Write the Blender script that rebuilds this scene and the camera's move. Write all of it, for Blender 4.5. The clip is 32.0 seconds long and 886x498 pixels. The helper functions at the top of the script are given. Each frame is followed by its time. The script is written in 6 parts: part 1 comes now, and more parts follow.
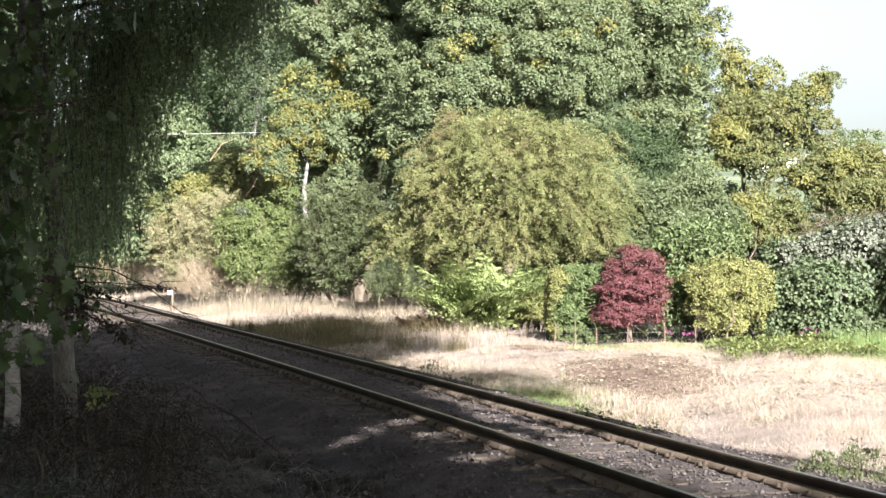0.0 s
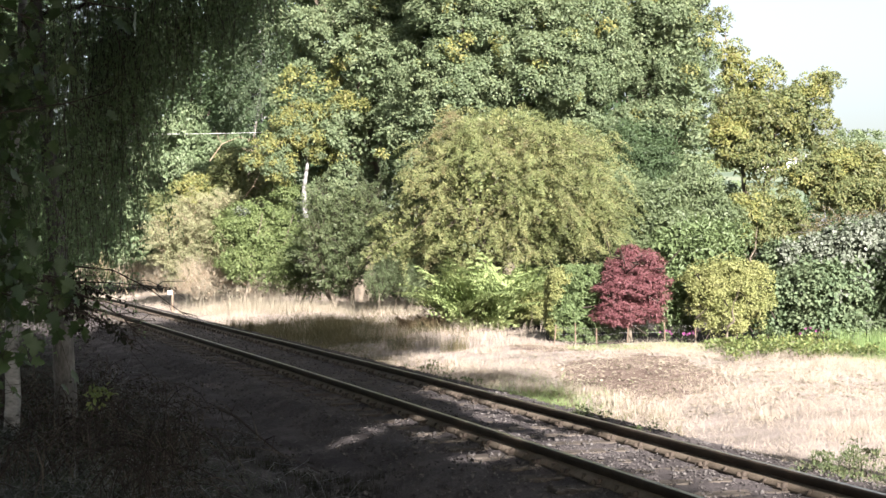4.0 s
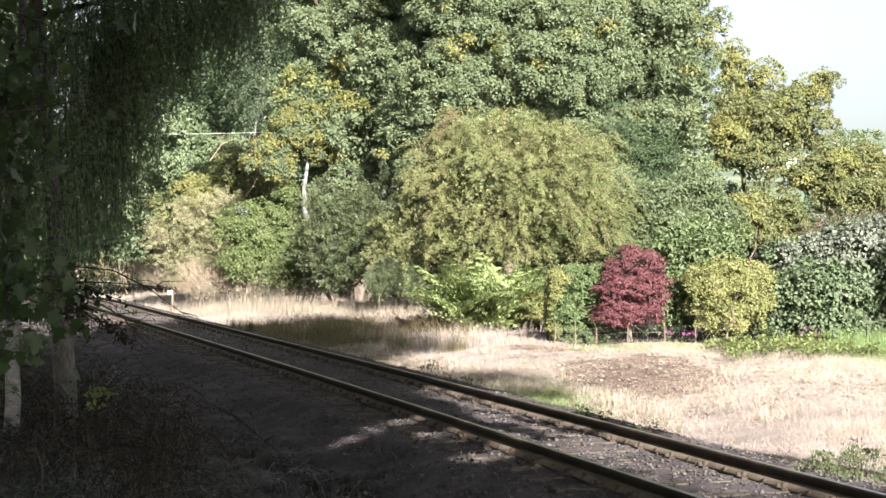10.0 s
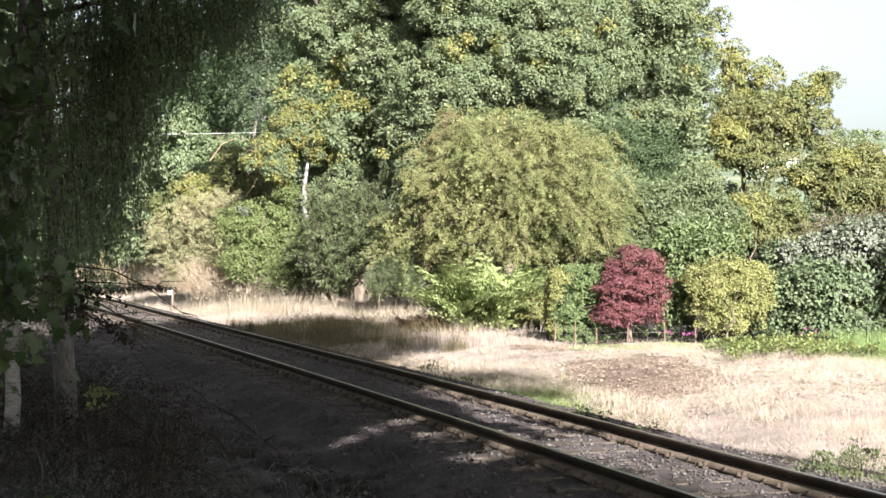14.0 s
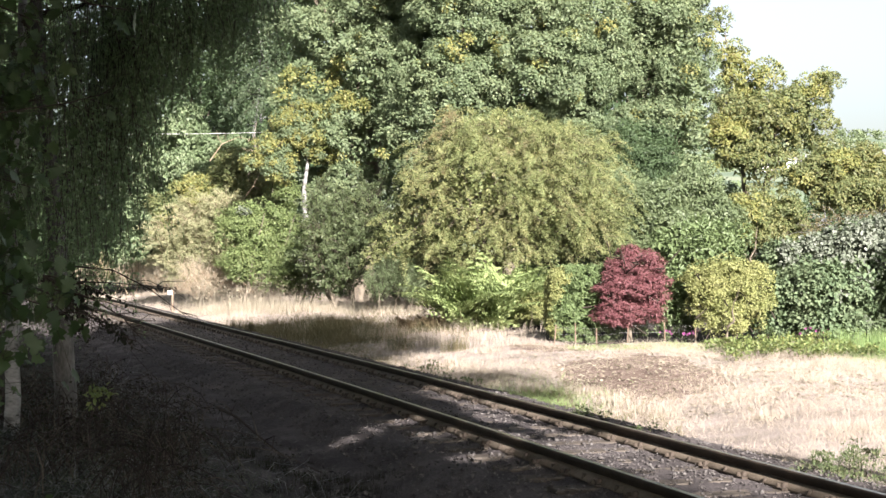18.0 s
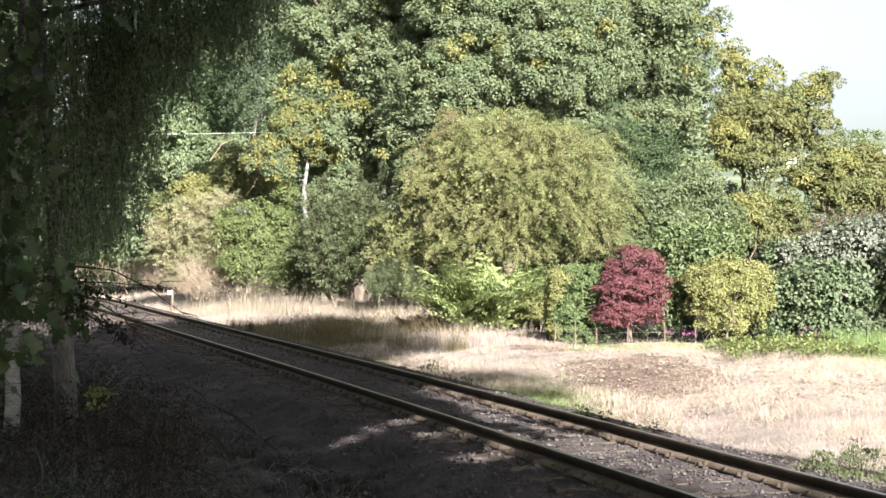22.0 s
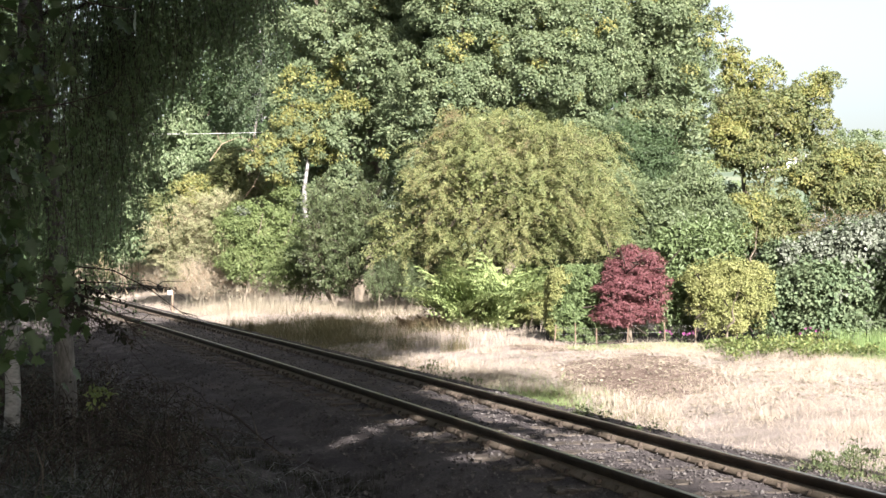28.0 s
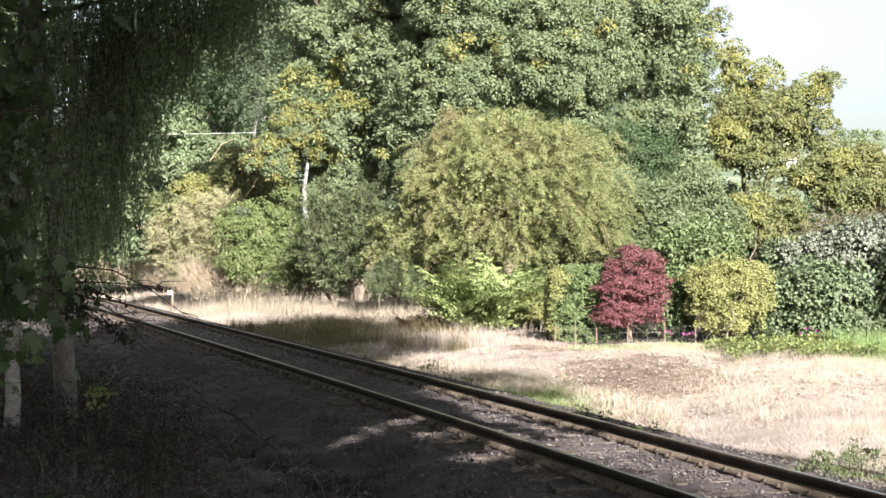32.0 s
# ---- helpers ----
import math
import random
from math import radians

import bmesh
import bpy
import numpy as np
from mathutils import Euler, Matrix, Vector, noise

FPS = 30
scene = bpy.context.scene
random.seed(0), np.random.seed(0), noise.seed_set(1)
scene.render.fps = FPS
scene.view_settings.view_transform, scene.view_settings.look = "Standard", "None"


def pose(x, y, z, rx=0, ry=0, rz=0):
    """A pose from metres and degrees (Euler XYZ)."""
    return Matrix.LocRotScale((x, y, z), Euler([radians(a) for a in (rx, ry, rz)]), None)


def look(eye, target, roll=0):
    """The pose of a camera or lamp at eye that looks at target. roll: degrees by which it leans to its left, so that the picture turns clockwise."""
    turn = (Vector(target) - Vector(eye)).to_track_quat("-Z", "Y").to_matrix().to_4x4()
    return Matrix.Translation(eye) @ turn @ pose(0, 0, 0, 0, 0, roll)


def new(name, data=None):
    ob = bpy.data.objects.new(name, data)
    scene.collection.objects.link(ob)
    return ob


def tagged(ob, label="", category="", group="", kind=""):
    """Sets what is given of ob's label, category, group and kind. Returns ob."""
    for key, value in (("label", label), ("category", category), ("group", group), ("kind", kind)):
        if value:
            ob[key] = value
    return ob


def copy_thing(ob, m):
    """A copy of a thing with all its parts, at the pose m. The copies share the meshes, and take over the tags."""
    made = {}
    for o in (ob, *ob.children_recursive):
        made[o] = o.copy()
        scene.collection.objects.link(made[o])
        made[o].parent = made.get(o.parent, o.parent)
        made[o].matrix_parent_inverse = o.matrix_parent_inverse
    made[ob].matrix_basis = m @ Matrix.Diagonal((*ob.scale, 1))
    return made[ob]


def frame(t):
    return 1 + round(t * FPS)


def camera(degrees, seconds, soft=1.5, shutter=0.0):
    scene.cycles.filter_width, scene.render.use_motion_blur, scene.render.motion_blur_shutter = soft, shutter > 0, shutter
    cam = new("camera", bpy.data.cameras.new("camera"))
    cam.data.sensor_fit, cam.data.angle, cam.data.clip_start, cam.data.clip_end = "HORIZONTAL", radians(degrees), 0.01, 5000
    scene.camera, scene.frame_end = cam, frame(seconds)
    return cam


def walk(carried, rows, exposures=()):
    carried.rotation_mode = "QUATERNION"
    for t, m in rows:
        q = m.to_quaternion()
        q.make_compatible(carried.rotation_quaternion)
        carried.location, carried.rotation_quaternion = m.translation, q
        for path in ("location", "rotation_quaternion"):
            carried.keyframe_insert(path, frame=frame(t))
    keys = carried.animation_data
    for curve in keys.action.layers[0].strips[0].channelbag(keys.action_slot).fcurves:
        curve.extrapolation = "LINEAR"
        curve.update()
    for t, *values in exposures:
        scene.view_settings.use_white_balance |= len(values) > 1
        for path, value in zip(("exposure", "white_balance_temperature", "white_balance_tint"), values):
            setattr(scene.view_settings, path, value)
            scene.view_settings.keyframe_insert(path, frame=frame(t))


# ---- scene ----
cam = camera(32.79, 32.0, soft=1.5)
EYE = (0.0, 0.0, 2.014)
VIEW = look(EYE, (0.0, 100.0, 1.956))
walk(cam, [(0.0, VIEW), (32.0, VIEW)], exposures=[(0.0, 2.45), (32.0, 2.45)])

# ---- light: low autumn sun from behind the camera, a little to its right ----
SUN_WAY = Vector((0.31, -0.82, 0.48)).normalized()
world = bpy.data.worlds.new("sky_world")
scene.world = world
world.use_nodes = True
wn = world.node_tree.nodes
sky = wn.new("ShaderNodeTexSky")
sky.sky_type = "NISHITA"
sky.sun_disc = False
sky.sun_elevation = math.asin(SUN_WAY.z)
sky.sun_rotation = math.atan2(SUN_WAY.x, SUN_WAY.y)
sky.dust_density = 3.0
sky.air_density = 1.0
sky.ozone_density = 1.0
haze = wn.new("ShaderNodeHueSaturation")
haze.inputs["Saturation"].default_value = 0.5
world.node_tree.links.new(sky.outputs[0], haze.inputs["Color"])
world.node_tree.links.new(haze.outputs[0], wn["Background"].inputs[0])
wn["Background"].inputs[1].default_value = 0.047
sun = new("sun", bpy.data.lights.new("sun", "SUN"))
sun.data.energy = 5.0
sun.data.angle = radians(0.53)
sun.data.color = (1.0, 0.925, 0.90)
sun.matrix_world = look(SUN_WAY * 60, (0, 0, 0))


# ---- materials ----
def base_mat(name):
    m = bpy.data.materials.new(name)
    m.use_nodes = True
    nt = m.node_tree
    return m, nt, nt.nodes, nt.nodes["Principled BSDF"], nt.nodes["Material Output"]


def ramp(nodes, stops):
    r = nodes.new("ShaderNodeValToRGB")
    el = r.color_ramp.elements
    while len(el) < len(stops):
        el.new(0.5)
    for e, (p, c) in zip(el, stops):
        e.position, e.color = p, (*c, 1)
    return r


def tex_noise(nodes, links, coord, scale, detail=4.0, rough=0.6):
    n = nodes.new("ShaderNodeTexNoise")
    n.inputs["Scale"].default_value = scale
    n.inputs["Detail"].default_value = detail
    n.inputs["Roughness"].default_value = rough
    links.new(coord, n.inputs["Vector"])
    return n


def mixer(nodes, links, fac, a, b, mode="MIX"):
    x = nodes.new("ShaderNodeMix")
    x.data_type, x.blend_type = "RGBA", mode
    for sock, val in ((x.inputs[0], fac), (x.inputs[6], a), (x.inputs[7], b)):
        if isinstance(val, (int, float)):
            sock.default_value = val
        elif isinstance(val, tuple):
            sock.default_value = (*val, 1)
        else:
            links.new(val, sock)
    return x.outputs[2]


def leaf_mat(name, tones, patch=0.35, patch_scale=0.6, trans=0.38, rough=0.52, spec=0.25, each=0.45):
    """Leaf blades: a tone for each leaf, slow drifts of tone through the crown, light passing through."""
    m, nt, n, p, out = base_mat(name)
    l = nt.links
    geo = n.new("ShaderNodeNewGeometry")
    tc = n.new("ShaderNodeTexCoord")
    k = len(tones) - 1
    r = ramp(n, [(i / max(k, 1), c) for i, c in enumerate(tones)])
    big = tex_noise(n, l, tc.outputs["Object"], patch_scale, 3.0)
    a = n.new("ShaderNodeMath"); a.operation = "MULTIPLY_ADD"
    l.new(big.outputs[0], a.inputs[0]); a.inputs[1].default_value = patch * 3; a.inputs[2].default_value = -patch * 1.5
    b = n.new("ShaderNodeMath"); b.operation = "ADD"; b.use_clamp = True
    e = n.new("ShaderNodeMath"); e.operation = "MULTIPLY_ADD"
    l.new(geo.outputs["Random Per Island"], e.inputs[0]); e.inputs[1].default_value = each; e.inputs[2].default_value = 0.5 - each / 2
    l.new(e.outputs[0], b.inputs[0]); l.new(a.outputs[0], b.inputs[1])
    l.new(b.outputs[0], r.inputs[0])
    l.new(r.outputs[0], p.inputs["Base Color"])
    p.inputs["Roughness"].default_value = rough
    p.inputs["Specular IOR Level"].default_value = spec
    tr = n.new("ShaderNodeBsdfTranslucent")
    bright = mixer(n, l, 0.35, r.outputs[0], (0.22, 0.26, 0.08))
    l.new(bright, tr.inputs[0])
    mx = n.new("ShaderNodeMixShader")
    mx.inputs[0].default_value = trans
    l.new(p.outputs[0], mx.inputs[1]); l.new(tr.outputs[0], mx.inputs[2])
    l.new(mx.outputs[0], out.inputs["Surface"])
    return m


def surf_mat(name, tones, scale=4.0, fine=40.0, rough=0.8, bump=0.3, metal=0.0, spec=0.3, stretch=(1, 1, 1), per_piece=0.0, dist=0.02):
    """Rough natural or worn surface: two scales of noise over a few tones, with relief."""
    m, nt, n, p, out = base_mat(name)
    l = nt.links
    tc = n.new("ShaderNodeTexCoord")
    mp = n.new("ShaderNodeMapping")
    mp.inputs["Scale"].default_value = stretch
    l.new(tc.outputs["Object"], mp.inputs[0])
    big = tex_noise(n, l, mp.outputs[0], scale, 5.0)
    small = tex_noise(n, l, mp.outputs[0], fine, 3.0)
    s = n.new("ShaderNodeMath"); s.operation = "MULTIPLY_ADD"
    l.new(small.outputs[0], s.inputs[0]); s.inputs[1].default_value = 0.5; s.inputs[2].default_value = -0.25
    t = n.new("ShaderNodeMath"); t.operation = "ADD"
    l.new(big.outputs[0], t.inputs[0]); l.new(s.outputs[0], t.inputs[1])
    fac = t.outputs[0]
    if per_piece:
        geo = n.new("ShaderNodeNewGeometry")
        oi = n.new("ShaderNodeObjectInfo")
        q = n.new("ShaderNodeMath"); q.operation = "ADD"
        l.new(geo.outputs["Random Per Island"], q.inputs[0]); l.new(oi.outputs["Random"], q.inputs[1])
        w = n.new("ShaderNodeMath"); w.operation = "MULTIPLY_ADD"
        l.new(q.outputs[0], w.inputs[0]); w.inputs[1].default_value = per_piece; w.inputs[2].default_value = -per_piece
        y = n.new("ShaderNodeMath"); y.operation = "ADD"
        l.new(fac, y.inputs[0]); l.new(w.outputs[0], y.inputs[1])
        fac = y.outputs[0]
    k = len(tones) - 1
    r = ramp(n, [(0.25 + 0.5 * i / max(k, 1), c) for i, c in enumerate(tones)])
    l.new(fac, r.inputs[0])
    l.new(r.outputs[0], p.inputs["Base Color"])
    p.inputs["Roughness"].default_value = rough
    p.inputs["Metallic"].default_value = metal
    p.inputs["Specular IOR Level"].default_value = spec
    if bump:
        bp = n.new("ShaderNodeBump")
        bp.inputs["Strength"].default_value = bump
        bp.inputs["Distance"].default_value = dist
        l.new(t.outputs[0], bp.inputs["Height"])
        l.new(bp.outputs[0], p.inputs["Normal"])
    return m


OAK = leaf_mat("oak_leaf", [(0.049, 0.075, 0.037), (0.077, 0.111, 0.056), (0.110, 0.143, 0.077), (0.143, 0.168, 0.086), (0.209, 0.164, 0.077)], 0.16, 0.5, 0.28, 0.55, 0.22, 0.34)
OAK_GOLD = leaf_mat("oak_leaf_golden", [(0.086, 0.128, 0.048), (0.140, 0.163, 0.058), (0.209, 0.200, 0.067), (0.170, 0.128, 0.058)], 0.2, 0.8, 0.35)
LIME = leaf_mat("pale_autumn_leaf", [(0.062, 0.091, 0.041), (0.101, 0.126, 0.053), (0.158, 0.161, 0.067), (0.217, 0.185, 0.076)], 0.25, 0.5, 0.35)
HAW = leaf_mat("hawthorn_leaf", [(0.070, 0.098, 0.042), (0.116, 0.146, 0.057), (0.164, 0.183, 0.074), (0.213, 0.210, 0.093), (0.189, 0.104, 0.065)], 0.3, 0.7, 0.3, 0.5)
DARK_GREEN = leaf_mat("deep_green_leaf", [(0.028, 0.048, 0.024), (0.044, 0.072, 0.034), (0.064, 0.096, 0.045), (0.092, 0.124, 0.058)], 0.2, 0.8, 0.3)
HAZEL = leaf_mat("hazel_leaf", [(0.060, 0.087, 0.034), (0.094, 0.130, 0.048), (0.143, 0.179, 0.070), (0.221, 0.232, 0.110)], 0.2, 1.2, 0.32)
RUSSET = leaf_mat("berried_hawthorn_leaf", [(0.065, 0.08, 0.038), (0.11, 0.12, 0.055), (0.15, 0.13, 0.065), (0.21, 0.105, 0.07)], 0.3, 0.7, 0.3, 0.5)
BLUE_GREEN = leaf_mat("grey_green_leaf", [(0.065, 0.090, 0.045), (0.102, 0.134, 0.067), (0.151, 0.176, 0.089)], 0.25, 0.8, 0.32, 0.5, 0.3)
ASH = leaf_mat("ash_leaf", [(0.069, 0.102, 0.051), (0.106, 0.148, 0.075), (0.152, 0.193, 0.103), (0.185, 0.208, 0.112)], 0.2, 0.6, 0.3, 0.5, 0.3, 0.5)
BIRCH_DARK = leaf_mat("dull_birch_leaf", [(0.030, 0.048, 0.026), (0.046, 0.068, 0.036), (0.066, 0.090, 0.050), (0.095, 0.110, 0.060)], 0.25, 0.8, 0.25, 0.55, 0.2)
TAN = leaf_mat("tan_seeding_leaf", [(0.119, 0.134, 0.066), (0.183, 0.192, 0.099), (0.268, 0.261, 0.154), (0.237, 0.245, 0.099)], 0.3, 0.6, 0.3, 0.6)
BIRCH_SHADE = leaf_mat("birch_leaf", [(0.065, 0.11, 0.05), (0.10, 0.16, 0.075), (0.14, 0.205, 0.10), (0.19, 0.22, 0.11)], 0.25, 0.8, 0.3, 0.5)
WILLOW = leaf_mat("goat_willow_leaf", [(0.044, 0.062, 0.030), (0.067, 0.090, 0.042), (0.094, 0.117, 0.056), (0.137, 0.132, 0.066)], 0.25, 0.8, 0.3, 0.5)
# sycamore tones darkened so the colour carries part of the deep shade
SYC = leaf_mat("shaded_sycamore_leaf", [(0.012, 0.026, 0.011), (0.020, 0.041, 0.015), (0.033, 0.058, 0.020), (0.058, 0.076, 0.024)], 0.2, 1.5, 0.22, 0.45, 0.25)
GOLD_PRIVET = leaf_mat("golden_privet_leaf", [(0.107, 0.141, 0.048), (0.180, 0.202, 0.076), (0.254, 0.255, 0.104), (0.213, 0.185, 0.104)], 0.2, 1.5, 0.3, each=0.3)
HEDGE = leaf_mat("clipped_hedge_leaf", [(0.075, 0.114, 0.048), (0.108, 0.151, 0.062), (0.150, 0.188, 0.084)], 0.15, 2.0, 0.25)
LAUREL = leaf_mat("laurel_leaf", [(0.065, 0.101, 0.042), (0.094, 0.131, 0.055), (0.129, 0.163, 0.072)], 0.15, 1.5, 0.25, 0.48, 0.3, each=0.3)
MAPLE = leaf_mat("red_maple_leaf", [(0.089, 0.031, 0.037), (0.131, 0.049, 0.056), (0.198, 0.094, 0.088)], 0.15, 2.0, 0.25, 0.5, each=0.3)
GUELDER = leaf_mat("guelder_leaf", [(0.056, 0.087, 0.048), (0.085, 0.123, 0.067), (0.120, 0.153, 0.085), (0.159, 0.183, 0.113)], 0.25, 1.6, 0.28, 0.6, 0.15, each=0.3)
SILVER = leaf_mat("silvery_leaf", [(0.065, 0.088, 0.056), (0.101, 0.121, 0.085), (0.140, 0.152, 0.121), (0.195, 0.198, 0.169)], 0.25, 1.2, 0.2, 0.5, 0.35, each=0.3)
FERN = leaf_mat("bracken_frond", [(0.137, 0.193, 0.075), (0.194, 0.258, 0.103), (0.263, 0.313, 0.129), (0.330, 0.295, 0.129)], 0.2, 1.2, 0.4)
IVY = leaf_mat("ground_ivy_leaf", [(0.069, 0.105, 0.035), (0.125, 0.160, 0.055), (0.225, 0.210, 0.075)], 0.25, 1.5, 0.3)
# dead-leaf tones lowered to add to the shade under the near trees
DEAD = leaf_mat("shaded_dead_leaf", [(0.008, 0.008, 0.007), (0.014, 0.013, 0.013), (0.022, 0.021, 0.019), (0.038, 0.033, 0.028)], 0.2, 1.0, 0.15, 0.9, 0.05)
RUST = leaf_mat("rusty_bracken", [(0.085, 0.055, 0.036), (0.152, 0.105, 0.066), (0.228, 0.176, 0.120)], 0.2, 1.0, 0.25, 0.7, 0.2)
STRAW = leaf_mat("straw_grass", [(0.180, 0.148, 0.114), (0.293, 0.246, 0.196), (0.370, 0.322, 0.264), (0.439, 0.394, 0.333)], 0.25, 0.8, 0.25, 0.6, 0.3)
GREEN_GRASS = leaf_mat("green_grass", [(0.106, 0.177, 0.061), (0.169, 0.249, 0.091), (0.276, 0.320, 0.146)], 0.25, 1.0, 0.35, 0.5)
# grass tones darkened and cooled, for tree shade as well as withering
DRY_SHADE = leaf_mat("shaded_withered_grass", [(0.013, 0.017, 0.017), (0.025, 0.032, 0.031), (0.070, 0.078, 0.076), (0.023, 0.038, 0.028)], 0.25, 1.0, 0.2, 0.9, 0.05)
SEEDED = leaf_mat("withered_willowherb", [(0.143, 0.118, 0.087), (0.236, 0.207, 0.156), (0.319, 0.305, 0.234)], 0.2, 1.0, 0.2, 0.7, 0.2)
WEED = leaf_mat("withered_weed", [(0.042, 0.042, 0.025), (0.072, 0.068, 0.037), (0.120, 0.100, 0.054), (0.180, 0.126, 0.078)], 0.25, 1.0, 0.25, 0.7, 0.2)
PALE_BLADE = leaf_mat("pale_shade_grass", [(0.060, 0.075, 0.050), (0.110, 0.120, 0.085), (0.180, 0.180, 0.140)], 0.2, 1.0, 0.2, 0.6, 0.2)
NETTLE = leaf_mat("nettle_leaf", [(0.035, 0.058, 0.026), (0.06, 0.085, 0.038), (0.10, 0.115, 0.055), (0.17, 0.14, 0.085)], 0.25, 2.0, 0.25, 0.6, 0.2)
PINK = leaf_mat("pink_petal", [(0.16, 0.03, 0.11), (0.25, 0.07, 0.19)], 0.1, 3, 0.3)
YELLOW = leaf_mat("orange_petal", [(0.75, 0.35, 0.03), (0.80, 0.50, 0.06)], 0.1, 3, 0.3)

BARK = surf_mat("oak_bark", [(0.06, 0.05, 0.04), (0.12, 0.10, 0.075), (0.19, 0.16, 0.12)], 5, 30, 0.9, 0.8, stretch=(1, 1, 0.25))
TWIG = surf_mat("twig_bark", [(0.025, 0.02, 0.017), (0.055, 0.045, 0.036)], 8, 60, 0.85, 0.3, spec=0.06)
GREY_TWIG = surf_mat("grey_dead_twig", [(0.068, 0.068, 0.069), (0.150, 0.152, 0.155), (0.240, 0.240, 0.239)], 8, 60, 0.85, 0.3, spec=0.06)
PALE_TWIG = surf_mat("pale_dead_twig", [(0.20, 0.15, 0.10), (0.34, 0.27, 0.19)], 8, 60, 0.85, 0.3)
STEM = surf_mat("bramble_stem", [(0.014, 0.011, 0.010), (0.035, 0.028, 0.024), (0.098, 0.083, 0.066)], 3, 30, 0.8, 0.2, per_piece=0.3, spec=0.06)
BIRCH_BARK = surf_mat("silver_birch_bark", [(0.030, 0.028, 0.025), (0.178, 0.174, 0.166), (0.289, 0.285, 0.276)], 3.0, 14, 0.75, 0.5, stretch=(1, 1, 2.2))
GREY_BARK = surf_mat("grey_bark", [(0.03, 0.029, 0.026), (0.08, 0.076, 0.07), (0.15, 0.145, 0.135)], 7.0, 40, 0.85, 1.0, stretch=(1, 1, 0.4))
RAIL_SIDE = surf_mat("rusty_rail_steel", [(0.022, 0.017, 0.013), (0.04, 0.03, 0.022), (0.065, 0.048, 0.034)], 3, 50, 0.75, 0.3, 0.3, stretch=(1, 1, 1))
RAIL_FOOT = surf_mat("dusty_rail_foot", [(0.063, 0.048, 0.033), (0.119, 0.095, 0.069), (0.168, 0.136, 0.102)], 2.5, 40, 0.9, 0.4)
RAIL_TOP = surf_mat("worn_rail_head", [(0.17, 0.14, 0.11), (0.27, 0.235, 0.19), (0.38, 0.34, 0.29)], 1.5, 20, 0.32, 0.04, 0.9)
CHAIR = surf_mat("cast_iron_chair", [(0.035, 0.027, 0.021), (0.075, 0.058, 0.043)], 12, 60, 0.8, 0.4, 0.2)
SLEEPER = surf_mat("weathered_sleeper_wood", [(0.035, 0.03, 0.026), (0.065, 0.056, 0.047), (0.115, 0.098, 0.082)], 3, 25, 0.9, 0.6, stretch=(0.3, 3, 3), per_piece=0.25, spec=0.06)
STONE = surf_mat("ballast_stone", [(0.026, 0.025, 0.023), (0.045, 0.041, 0.039), (0.069, 0.062, 0.059), (0.095, 0.089, 0.084)], 6, 60, 0.9, 0.3, per_piece=0.42, spec=0.06)
BED = surf_mat("ash_and_ballast", [(0.032, 0.029, 0.028), (0.059, 0.052, 0.051), (0.112, 0.099, 0.096)], 1.2, 32, 0.95, 1.0, dist=0.06, spec=0.06)
POST_WHITE = surf_mat("white_painted_post", [(0.50, 0.48, 0.45), (0.72, 0.71, 0.68)], 5, 40, 0.6, 0.2)
POST_WOOD = surf_mat("weathered_post_wood", [(0.10, 0.065, 0.045), (0.20, 0.15, 0.11)], 8, 50, 0.85, 0.4, stretch=(3, 3, 0.5))
WIRE = surf_mat("galvanised_wire", [(0.16, 0.16, 0.15), (0.26, 0.26, 0.25)], 10, 60, 0.5, 0, 0.7)
CABLE = surf_mat("grey_cable", [(0.55, 0.55, 0.55), (0.66, 0.66, 0.66)], 10, 60, 0.6, 0)
RENDERED = surf_mat("pale_rendered_wall", [(0.62, 0.60, 0.57), (0.75, 0.73, 0.70)], 0.4, 4, 0.85, 0.1)
SLATE = surf_mat("slate_roof", [(0.10, 0.10, 0.12), (0.18, 0.17, 0.18)], 1, 8, 0.7, 0.2)
GLASS = surf_mat("dark_window_glass", [(0.02, 0.025, 0.03), (0.04, 0.05, 0.055)], 1, 4, 0.1, 0)


